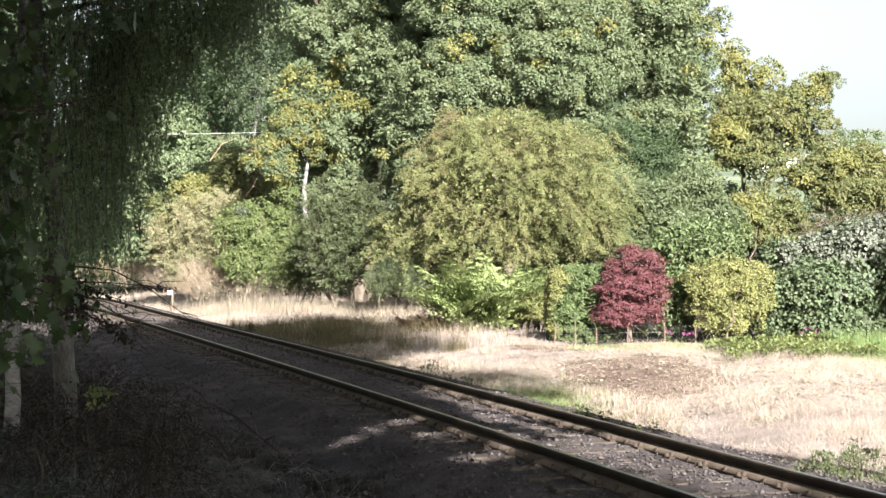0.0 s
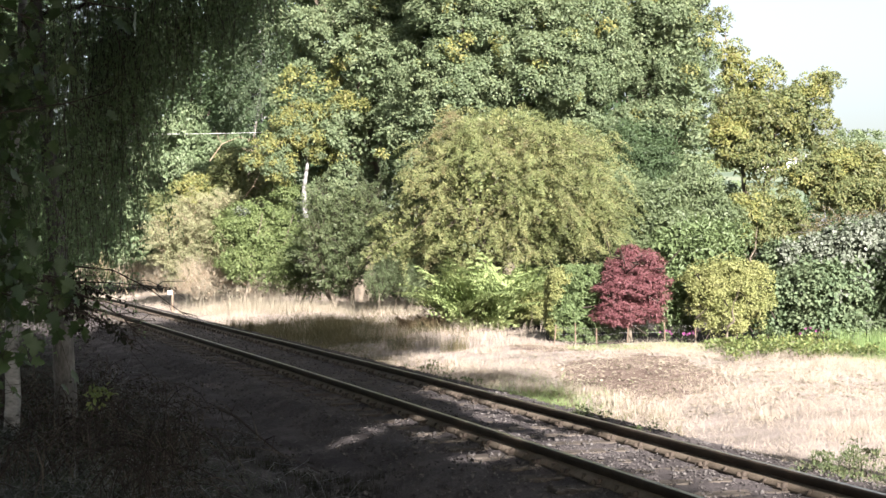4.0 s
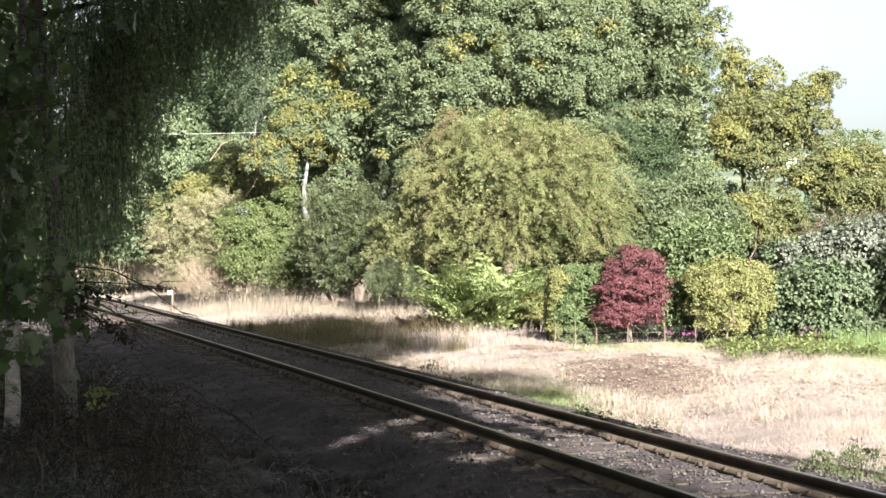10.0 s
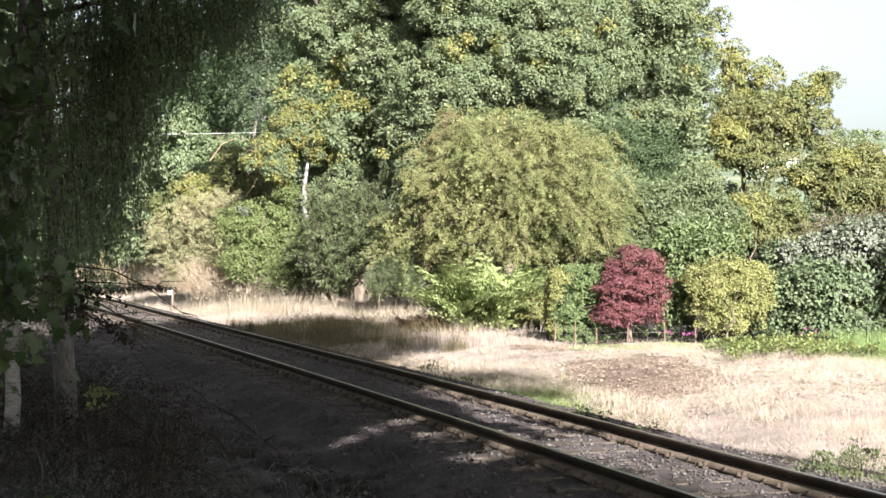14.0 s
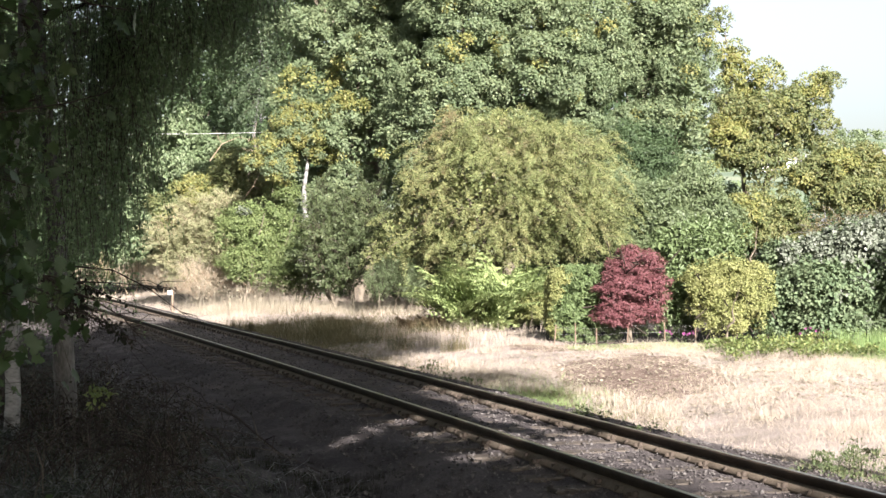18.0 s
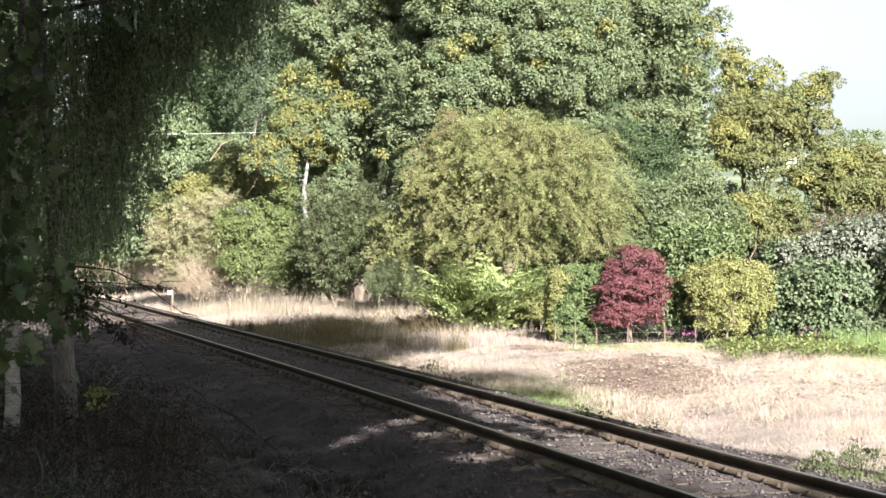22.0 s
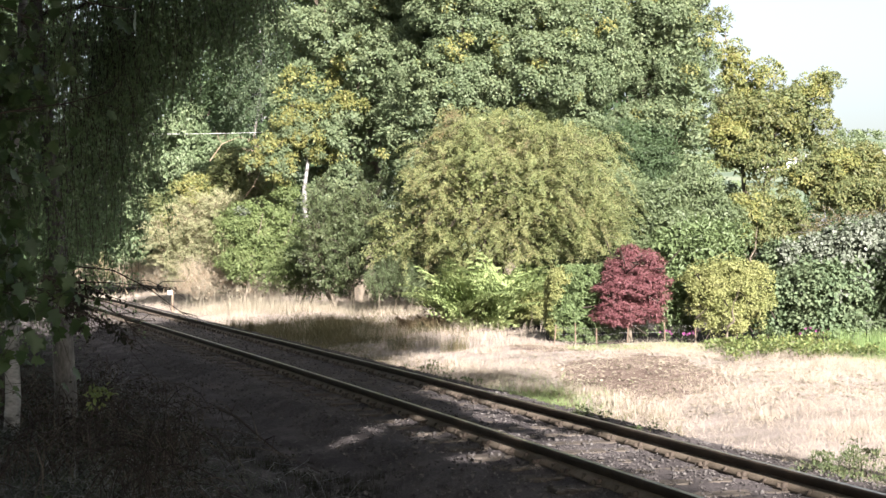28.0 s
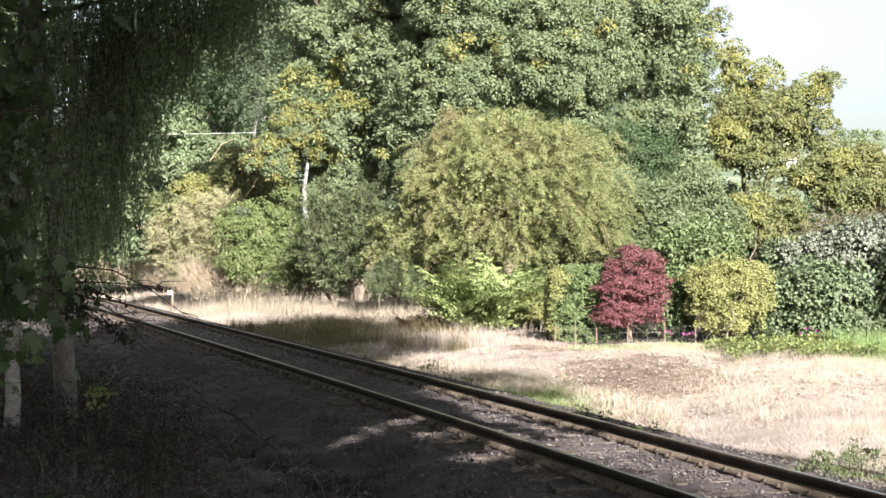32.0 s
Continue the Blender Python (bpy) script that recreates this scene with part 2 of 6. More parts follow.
def ground_mat():
    m, nt, n, p, out = base_mat("earth_and_litter")
    l = nt.links
    tc = n.new("ShaderNodeTexCoord")
    big = tex_noise(n, l, tc.outputs["Object"], 0.35, 6, 0.65)
    small = tex_noise(n, l, tc.outputs["Object"], 22, 5, 0.7)
    far = tex_noise(n, l, tc.outputs["Object"], 0.012, 6, 0.6)
    # near earth tones set low to deepen the shade under the trees
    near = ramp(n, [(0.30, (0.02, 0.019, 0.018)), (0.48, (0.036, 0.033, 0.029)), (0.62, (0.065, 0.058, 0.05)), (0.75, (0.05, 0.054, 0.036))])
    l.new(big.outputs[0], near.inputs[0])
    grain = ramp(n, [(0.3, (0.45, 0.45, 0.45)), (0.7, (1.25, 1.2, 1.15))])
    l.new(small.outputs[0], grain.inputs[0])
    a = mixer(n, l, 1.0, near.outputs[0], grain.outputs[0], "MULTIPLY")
    # far field greens greyed in the colour to stand for distance haze
    fields = ramp(n, [(0.35, (0.07, 0.095, 0.07)), (0.5, (0.12, 0.15, 0.10)), (0.6, (0.17, 0.18, 0.13)), (0.7, (0.08, 0.11, 0.08))])
    l.new(far.outputs[0], fields.inputs[0])
    sep = n.new("ShaderNodeSeparateXYZ")
    l.new(tc.outputs["Object"], sep.inputs[0])
    mr = n.new("ShaderNodeMapRange")
    mr.inputs[1].default_value, mr.inputs[2].default_value = 90, 200
    l.new(sep.outputs[1], mr.inputs[0])
    l.new(mixer(n, l, mr.outputs[0], a, fields.outputs[0]), p.inputs["Base Color"])
    p.inputs["Roughness"].default_value = 0.95
    p.inputs["Specular IOR Level"].default_value = 0.05
    bp = n.new("ShaderNodeBump")
    bp.inputs["Strength"].default_value, bp.inputs["Distance"].default_value = 0.8, 0.03
    l.new(small.outputs[0], bp.inputs["Height"])
    l.new(bp.outputs[0], p.inputs["Normal"])
    return m


GROUND = ground_mat()
SOIL = surf_mat("crumbly_brown_soil", [(0.075, 0.055, 0.045), (0.13, 0.098, 0.08), (0.21, 0.17, 0.14)], 2.2, 38, 0.95, 1.0, dist=0.05, spec=0.06)
THATCH = surf_mat("old_straw_thatch", [(0.123, 0.105, 0.090), (0.199, 0.172, 0.152), (0.285, 0.250, 0.226)], 1.6, 45, 0.95, 0.9, dist=0.04, spec=0.06)


# ---- mesh helpers ----
def tri_mesh(name, v, f, mat, smooth=False):
    """A mesh from arrays of corners and triangles."""
    v, f = np.asarray(v, np.float32), np.asarray(f, np.int32)
    me = bpy.data.meshes.new(name)
    me.vertices.add(len(v))
    me.vertices.foreach_set("co", v.ravel())
    k = f.shape[1]
    me.loops.add(len(f) * k)
    me.loops.foreach_set("vertex_index", f.ravel())
    me.polygons.add(len(f))
    me.polygons.foreach_set("loop_start", np.arange(0, len(f) * k, k, dtype=np.int32))
    if smooth:
        me.polygons.foreach_set("use_smooth", np.ones(len(f), bool))
    me.update(calc_edges=True)
    me.materials.append(mat)
    return me


def child(name, me, parent, label=""):
    ob = new(name, me)
    ob.parent = parent
    return tagged(ob, label)


def part(name, bm, material, parent, label="", smooth=False):
    me = bpy.data.meshes.new(name)
    bm.to_mesh(me)
    bm.free()
    if smooth:
        me.polygons.foreach_set("use_smooth", np.ones(len(me.polygons), bool))
    me.materials.append(material)
    return child(name, me, parent, label)


def root(name, xyz, label, category, group="", kind="", turn=0.0):
    ob = new(name)
    ob.empty_display_size = 0.2
    ob.matrix_basis = pose(*xyz, 0, 0, turn)
    return tagged(ob, label, category, group, kind)


def unit(a):
    return a / np.maximum(np.linalg.norm(a, axis=-1, keepdims=True), 1e-9)


LEAF = (np.array([(0, 0, 0), (0.45, 0.5, 0.10), (1, 0, -0.10), (0.45, -0.5, 0.10)]), np.array([(0, 1, 2), (0, 2, 3)]))
SMALL_LEAF = (np.array([(0.0, 0.36, 0.03), (0.22, -0.52, 0.08), (1, 0.08, -0.08)]), np.array([(0, 1, 2)]))
BLADE = (np.array([(0, 0.5, 0), (0, -0.5, 0), (1, 0, 0.15)]), np.array([(0, 1, 2)]))
GRASS = (np.array([(0, 0.5, 0), (0, -0.5, 0), (0.55, 0.32, 0.05), (0.55, -0.32, 0.05), (1, 0, 0.28)]), np.array([(0, 1, 3), (0, 3, 2), (2, 3, 4)]))
LOBED = (np.array([(0, 0, 0), (0.05, 0.42, 0.03), (0.30, 0.30, 0.04), (0.42, 0.62, -0.02), (0.58, 0.26, 0.05), (0.72, 0.30, 0.0), (1.0, 0.0, -0.12),
                   (0.72, -0.30, 0.0), (0.58, -0.26, 0.05), (0.42, -0.62, -0.02), (0.30, -0.30, 0.04), (0.05, -0.42, 0.03), (0.45, 0, -0.02)]),
         np.array([(12, i, (i + 1) % 12) for i in range(12)]))
OAKLEAF = (np.array([(0, 0, 0), (0.35, 0.34, 0.08), (0.75, 0.42, 0.02), (1, 0, -0.10), (0.75, -0.42, 0.02), (0.35, -0.34, 0.08)]),
           np.array([(0, 1, 2), (0, 2, 3), (0, 3, 4), (0, 4, 5)]))


def blades(p, t, nrm, length, width, shape=LEAF):
    """Leaves or blades at points p, along t, facing nrm: arrays of corners and triangles."""
    t = unit(t)
    b = unit(np.cross(nrm, t))
    nn = np.cross(t, b)
    s, f = shape
    n = len(p)
    length = np.broadcast_to(np.asarray(length, float).reshape(-1, 1, 1), (n, 1, 1))
    width = np.broadcast_to(np.asarray(width, float).reshape(-1, 1, 1), (n, 1, 1))
    v = p[:, None] + s[None, :, 0:1] * length * t[:, None] + s[None, :, 1:2] * width * b[:, None] + s[None, :, 2:3] * length * nn[:, None]
    k = len(s)
    return v.reshape(-1, 3), (f[None] + (np.arange(n) * k)[:, None, None]).reshape(-1, 3)


def joined(chunks):
    vs, fs, o = [], [], 0
    for v, f in chunks:
        vs.append(v)
        fs.append(np.asarray(f) + o)
        o += len(v)
    return np.concatenate(vs), np.concatenate(fs)


def tube(pts, radii, sides=7):
    pts = np.asarray(pts, float)
    radii = np.broadcast_to(np.asarray(radii, float), (len(pts),))
    d = unit(np.gradient(pts, axis=0))
    ref = np.where(np.abs(d[:, 2:3]) > 0.9, np.array([[1.0, 0, 0]]), np.array([[0, 0, 1.0]]))
    a = unit(np.cross(d, ref))
    b = np.cross(d, a)
    ang = np.arange(sides) * 2 * math.pi / sides
    v = pts[:, None] + radii[:, None, None] * (np.cos(ang)[None, :, None] * a[:, None] + np.sin(ang)[None, :, None] * b[:, None])
    f = []
    for i in range(len(pts) - 1):
        for j in range(sides):
            q, r = i * sides + j, i * sides + (j + 1) % sides
            f += [(q, r, r + sides), (q, r + sides, q + sides)]
    return v.reshape(-1, 3), np.array(f)


def bent(rng, a, b, n=6, wob=0.08):
    a, b = np.asarray(a, float), np.asarray(b, float)
    s = np.linspace(0, 1, n)[:, None]
    w = rng.normal(0, wob, (n, 3)) * np.linalg.norm(b - a) * np.sin(s * math.pi)
    return a + (b - a) * s + w


def clusters(rng, lobes, count, shell=0.6, low=0.35, bough=0.8):
    """Twig-end places over a crown made of lobes (centre, radii), gathered on boughs, and the ways that they face."""
    lobes = np.array(lobes, float)
    area = lobes[:, 3] * lobes[:, 5] + lobes[:, 4] * lobes[:, 5] + lobes[:, 3] * lobes[:, 4]
    nb = max(8, count // (11 if bough > 0.25 else 3))
    n = int(nb * 2.4)
    i = rng.choice(len(lobes), n, p=area / area.sum())
    o = unit(rng.normal(size=(n, 3)))
    keep = (o[:, 2] > -0.25) | (rng.random(n) < low)
    stray = rng.random(n) < 0.14
    rad = np.where(stray, rng.uniform(1.1, 1.34, n), rng.uniform(shell + 0.1, 1.12, n))
    c = lobes[i, :3] + o * lobes[i, 3:] * rad[:, None]
    for k, q in enumerate(lobes):
        inside = (((c - q[:3]) / q[3:]) ** 2).sum(1) < 0.45
        keep &= ~(inside & (i != k))
    c, o, stray = c[keep][:nb], o[keep][:nb], stray[keep][:nb]
    nb = len(c)
    j = rng.integers(0, nb, count)
    size = bough * rng.uniform(0.6, 1.35, nb) * np.where(stray, 0.55, 1.0)
    q = unit(rng.normal(size=(count, 3)) + 0.5 * o[j] + np.array([0, 0, 0.35]))
    p = c[j] + q * (size[j] * rng.random(count) ** 0.5)[:, None] * np.array([1, 1, 0.62])
    return p, unit(0.5 * o[j] + q)


def foliage(rng, c, o, per, spread, length, aspect=0.6, droop=0.2, flat=0.7, shape=LEAF, up=0.6, ragged=0.45):
    """Leaves round twig ends c that face o."""
    n = len(c)
    size = spread * (1 + ragged * rng.uniform(-1, 1, n))
    m = n * per
    ci = np.repeat(np.arange(n), per)
    q = unit(rng.normal(size=(m, 3)) + 0.55 * o[ci] + np.array([0, 0, 0.35]))
    p = c[ci] + q * (size[ci] * rng.random(m) ** 0.4)[:, None] * np.array([1, 1, flat])
    t = q * 0.8 + 0.4 * o[ci] + rng.normal(0, 0.5, (m, 3)) - np.array([0, 0, droop])
    nr = np.array([0, 0, up]) + 0.6 * o[ci] + rng.normal(0, 0.36, (m, 3))
    ln = length * rng.uniform(0.7, 1.3, m)
    return blades(p, t, nr, ln, ln * aspect, shape)


def inner(rng, lobes, n, length, aspect=0.7, shape=SMALL_LEAF):
    """The older leaves inside a crown."""
    lobes = np.array(lobes, float)
    vol = lobes[:, 3] * lobes[:, 4] * lobes[:, 5]
    i = rng.choice(len(lobes), n, p=vol / vol.sum())
    p = lobes[i, :3] + unit(rng.normal(size=(n, 3))) * lobes[i, 3:] * (0.72 * rng.random(n) ** 0.4)[:, None]
    return blades(p, rng.normal(size=(n, 3)), rng.normal(size=(n, 3)), length * rng.uniform(0.7, 1.3, n), length * aspect, shape)


def tree(name, xyz, lobes, count, per, spread, length, leaf, label, category="tree", bark=BARK, trunk_r=0.25, seed=1, gold=None, gold_at=(),
         aspect=0.6, droop=0.2, flat=0.7, fill=0.11, fill_len=None, limbs=5, stems=1, shape=None, up=0.45, group="", twigs=0, shell=0.6, lean=(0, 0), bough=0.0, low=0.35, turn_name="turning_leaves", turn_label="leaves turned yellow", sunlit=()):
    """A tree or shrub: trunk, limbs, crown; lobes are in the tree's own space. gold_at: places (x, y, z, r) where the leaves have turned."""
    rng = np.random.default_rng(seed)
    shape = shape or (SMALL_LEAF if length < 0.0036 * xyz[1] or name == "lineside_tree" else LEAF)
    r = root(name, xyz, label, category, group)
    head = max(lobes, key=lambda q: q[2])
    top = head[2]
    mid = np.mean([q[:2] for q in lobes], axis=0)
    for s in range(stems):
        off = rng.normal(0, 0.12 * (stems > 1), 2) * stems ** 0.5
        e = np.array([head[0] * 0.9 + off[0] * 2, head[1] * 0.9 + off[1] * 2, top * (0.98 if stems == 1 else 0.85)])
        line = bent(rng, (off[0], off[1], -0.15), e, 9, 0.018)
        child("trunk", tri_mesh("trunk", *tube(line, trunk_r * np.linspace(1.15, 0.14, 9) / stems ** 0.5, 9), bark, True), r)
    for k in range(limbs):
        q = lobes[k % len(lobes)]
        a = np.array([mid[0] * 0.4, mid[1] * 0.4, top * rng.uniform(0.35, 0.75)])
        e = np.array(q[:3]) + unit(rng.normal(size=3)) * np.array(q[3:]) * 0.6
        child("limb", tri_mesh("limb", *tube(bent(rng, a, e, 7, 0.06), trunk_r * np.linspace(0.4 if trunk_r > 0.1 else 0.22, 0.05, 7), 6), bark, True), r)
    c, o = clusters(rng, lobes, count, shell, low, bough or spread * 1.75)
    if gold is not None:
        near = np.zeros(len(c), bool)
        for g in gold_at:
            near |= np.linalg.norm(c - np.array(g[:3]), axis=1) < g[3] * rng.uniform(0.6, 1.2, len(c))
        if near.any():
            child(turn_name, tri_mesh(turn_name, *foliage(rng, c[near], o[near], per, spread, length, aspect, droop, flat, shape, up), gold), r, turn_label)
        c, o = c[~near], o[~near]
    chunks = [foliage(rng, c, o, per, spread, length, aspect, droop, flat, shape, up)]
    nf = int(count * per * fill)
    if nf:
        chunks.append(inner(rng, lobes, nf, fill_len or length * 1.6))
    v, f = joined(chunks)
    # drop crown leaves between the chosen ground points and the sun
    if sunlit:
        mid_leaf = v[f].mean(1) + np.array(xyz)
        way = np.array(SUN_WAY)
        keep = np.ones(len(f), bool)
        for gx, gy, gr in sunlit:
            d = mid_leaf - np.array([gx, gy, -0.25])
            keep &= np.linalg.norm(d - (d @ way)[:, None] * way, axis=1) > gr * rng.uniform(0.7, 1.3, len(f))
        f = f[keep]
    child("crown", tri_mesh("crown", v, f, leaf), r)
    if twigs:
        pick = rng.choice(len(c), min(twigs, len(c)), replace=False)
        tw = []
        for i in pick:
            e = c[i] + o[i] * spread * 1.0 + np.array([0, 0, -droop * spread])
            a = c[i] - o[i] * rng.uniform(0.5, 1.3)
            tw.append(tube(bent(rng, a, e, 4, 0.1), np.linspace(0.016, 0.004, 4), 4))
        tagged(child("twigs", tri_mesh("twigs", *joined(tw), TWIG), r), kind="stuff")
    return r


def billows(rng, lobes, size, low=0.3):
    """Boughs spread evenly over a crown made of lobes (centre, radii): centres, the ways that they face, radii."""
    lobes = np.array(lobes, float)
    area = lobes[:, 3] * lobes[:, 5] + lobes[:, 4] * lobes[:, 5] + lobes[:, 3] * lobes[:, 4]
    n = int(30 * area.sum() / size ** 2) + 60
    i = rng.choice(len(lobes), n, p=area / area.sum())
    o = unit(rng.normal(size=(n, 3)))
    keep = (o[:, 2] > -0.3) | (rng.random(n) < low)
    reach = np.maximum(lobes[:, 3:] - 0.7 * size, 0.35 * lobes[:, 3:])
    stray = np.where(rng.random(n) < 0.10, rng.uniform(1.05, 1.25, n), rng.uniform(0.62, 1.06, n))
    c = lobes[i, :3] + o * reach[i] * stray[:, None]
    for k, q in enumerate(lobes):
        keep &= ~(((((c - q[:3]) / reach[k]) ** 2).sum(1) < 0.4) & (i != k))
    c, o = c[keep], o[keep]
    got = []
    spot = np.empty((0, 3))
    for k in range(len(c)):
        if len(spot) == 0 or ((spot - c[k]) ** 2).sum(1).min() > (1.1 * size * rng.uniform(0.75, 1.25)) ** 2:
            got.append(k)
            spot = c[got]
    return c[got], o[got], size * rng.uniform(0.5, 1.15, len(got))


def sprays(rng, c, o, r, k=18):
    """Twig ends spaced over the outer side of each bough."""
    j = np.arange(k) + 0.5
    ph, ct = j * 2.39996, 1 - 2 * j / k
    st = np.sqrt(1 - ct ** 2)
    ball = np.stack([st * np.cos(ph), st * np.sin(ph), ct], 1)
    pp, aa = [], []
    for ci, oi, ri in zip(c, o, r):
        q, _ = np.linalg.qr(rng.normal(size=(3, 3)))
        d = unit(ball @ q + rng.normal(0, 0.18, (k, 3)))
        d = d[d @ unit(oi * 0.8 + np.array([0, 0, 0.5])) > -0.2]
        pp.append(ci + d * ri * rng.uniform(0.8, 1.12, (len(d), 1)) * np.array([1, 1, 0.85]))
        aa.append(unit(d + 0.35 * oi))
    return np.concatenate(pp), np.concatenate(aa)


def rosettes(rng, c, o, per, spread, length, aspect=0.62, droop=0.25, flat=0.8, shape=LEAF):
    """Leaves set round each twig end like a small parasol that faces the light."""
    n = len(c)
    size = spread * rng.uniform(0.6, 1.25, n)
    m = n * per
    ci = np.repeat(np.arange(n), per)
    a = unit(0.75 * o + np.array([0, -0.12, 0.45]))[ci]
    q = unit(rng.normal(size=(m, 3)) + 1.0 * a)
    p = c[ci] + q * (size[ci] * (0.35 + 0.65 * rng.random(m) ** 0.5))[:, None] * np.array([1, 1, flat])
    t = 0.6 * q + rng.normal(0, 0.55, (m, 3)) - np.array([0, 0, droop])
    nr = 0.65 * q + 0.35 * a + np.array([0, 0, 0.25]) + rng.normal(0, 0.2, (m, 3))
    ln = length * rng.uniform(0.7, 1.3, m)
    return blades(p, t, nr, ln, ln * aspect, shape)


def plumes(rng, c, o, n_leaf, reach, arch, length, aspect, width, shape=SMALL_LEAF, up=0.5):
    """Arching leafy shoots from places c outwards along o: leaves, and the shoots themselves."""
    st, pp, tt, nn = [], [], [], []
    for ci, oi in zip(c, o):
        ln = reach * rng.uniform(0.55, 1.3)
        s = np.linspace(0, 1, 6)[:, None]
        d = unit(oi * np.array([1, 1, 0.5]) + np.array([0, 0, up]) + rng.normal(0, 0.25, 3))
        pts = ci + d * ln * s - np.array([0, 0, 1.0]) * ln * arch * s ** 2.2
        st.append(tube(pts[::2], np.linspace(0.009, 0.003, 3), 3))
        k = max(4, int(n_leaf * ln / reach))
        u = rng.random(k) ** 0.75
        p = np.stack([np.interp(u, s[:, 0], pts[:, i]) for i in range(3)], 1)
        tan = unit(np.gradient(pts, axis=0))
        tu = np.stack([np.interp(u, s[:, 0], tan[:, i]) for i in range(3)], 1)
        w = width * (1.15 - 0.75 * u)[:, None]
        off = rng.normal(0, 1, (k, 3)) * w * np.array([1, 1, 0.7])
        pp.append(p + off)
        tt.append(tu * 0.7 + unit(off) * 0.7 + rng.normal(0, 0.3, (k, 3)))
        nn.append(np.array([0, -0.25, 0.7]) + 0.5 * oi + rng.normal(0, 0.4, (k, 3)))
    p, t, nr = np.concatenate(pp), np.concatenate(tt), np.concatenate(nn)
    ll = length * rng.uniform(0.7, 1.3, len(p))
    return blades(p, t, nr, ll, ll * aspect, shape), joined(st)


def woody(r, rng, lobes, bark, trunk_r, stems, limbs):
    """Trunk or stems, and limbs that reach into the lobes."""
    head = max(lobes, key=lambda q: q[2])
    top = head[2]
    mid = np.mean([q[:2] for q in lobes], axis=0)
    for s in range(stems):
        off = rng.normal(0, 0.12 * (stems > 1), 2) * stems ** 0.5
        e = np.array([head[0] * 0.9 + off[0] * 2, head[1] * 0.9 + off[1] * 2, top * (0.98 if stems == 1 else 0.85)])
        line = bent(rng, (off[0], off[1], -0.15), e, 9, 0.018)
        child("trunk", tri_mesh("trunk", *tube(line, trunk_r * np.linspace(1.15, 0.14, 9) / stems ** 0.5, 9), bark, True), r)
    for k in range(limbs):
        q = lobes[k % len(lobes)]
        a = np.array([mid[0] * 0.4, mid[1] * 0.4, top * rng.uniform(0.35, 0.75)])
        e = np.array(q[:3]) + unit(rng.normal(size=3)) * np.array(q[3:]) * 0.6
        child("limb", tri_mesh("limb", *tube(bent(rng, a, e, 7, 0.06), trunk_r * np.linspace(0.4 if trunk_r > 0.1 else 0.22, 0.05, 7), 6), bark, True), r)


def near_any(rng, c, places):
    near = np.zeros(len(c), bool)
    for g in places:
        near |= np.linalg.norm(c - np.array(g[:3]), axis=1) < g[3] * rng.uniform(0.75, 1.15, len(c))
    return near


def crown_tree(name, xyz, lobes, leaf, label, category="tree", size=0.80, k=22, per=105, spread=0.35, length=0.10, aspect=0.78, droop=0.25, flat=0.8, shape=SMALL_LEAF, fill=7000, fill_len=0.34,
               bark=BARK, trunk_r=0.25, stems=1, limbs=5, seed=1, turned=None, turned_at=(), turn_name="turning_leaves", turn_label="leaves turned yellow", freckle=0.0, twigs=0, group="", low=0.3, hollow=0.06):
    """A broadleaved tree or shrub: boughs over the lobes, twig ends over the boughs, parasols of leaves on the twig ends.
    turned_at: places (x, y, z, r) where the leaves have turned; freckle: the share of turned sprays elsewhere."""
    rng = np.random.default_rng(seed)
    r = root(name, xyz, label, category, group)
    woody(r, rng, lobes, bark, trunk_r, stems, limbs)
    c, o, rad = billows(rng, lobes, size, low)
    kept = rng.random(len(c)) > hollow
    c, o = sprays(rng, c[kept], o[kept], rad[kept], k)
    if turned is not None:
        near = near_any(rng, c, turned_at) | (rng.random(len(c)) < freckle)
        if near.any():
            child(turn_name, tri_mesh(turn_name, *rosettes(rng, c[near], o[near], per, spread, length, aspect, droop, flat, shape), turned), r, turn_label)
        c, o = c[~near], o[~near]
    chunks = [rosettes(rng, c, o, per, spread, length, aspect, droop, flat, shape)]
    if fill:
        chunks.append(inner(rng, lobes, fill, fill_len))
    child("crown", tri_mesh("crown", *joined(chunks), leaf), r)
    if twigs:
        tw = []
        for i in rng.choice(len(c), min(twigs, len(c)), replace=False):
            tw.append(tube(bent(rng, c[i] - o[i] * rng.uniform(0.5, 1.3), c[i] + o[i] * spread * 0.9, 4, 0.1), np.linspace(0.016, 0.004, 4), 4))
        tagged(child("twigs", tri_mesh("twigs", *joined(tw), TWIG), r), kind="stuff")
    return r


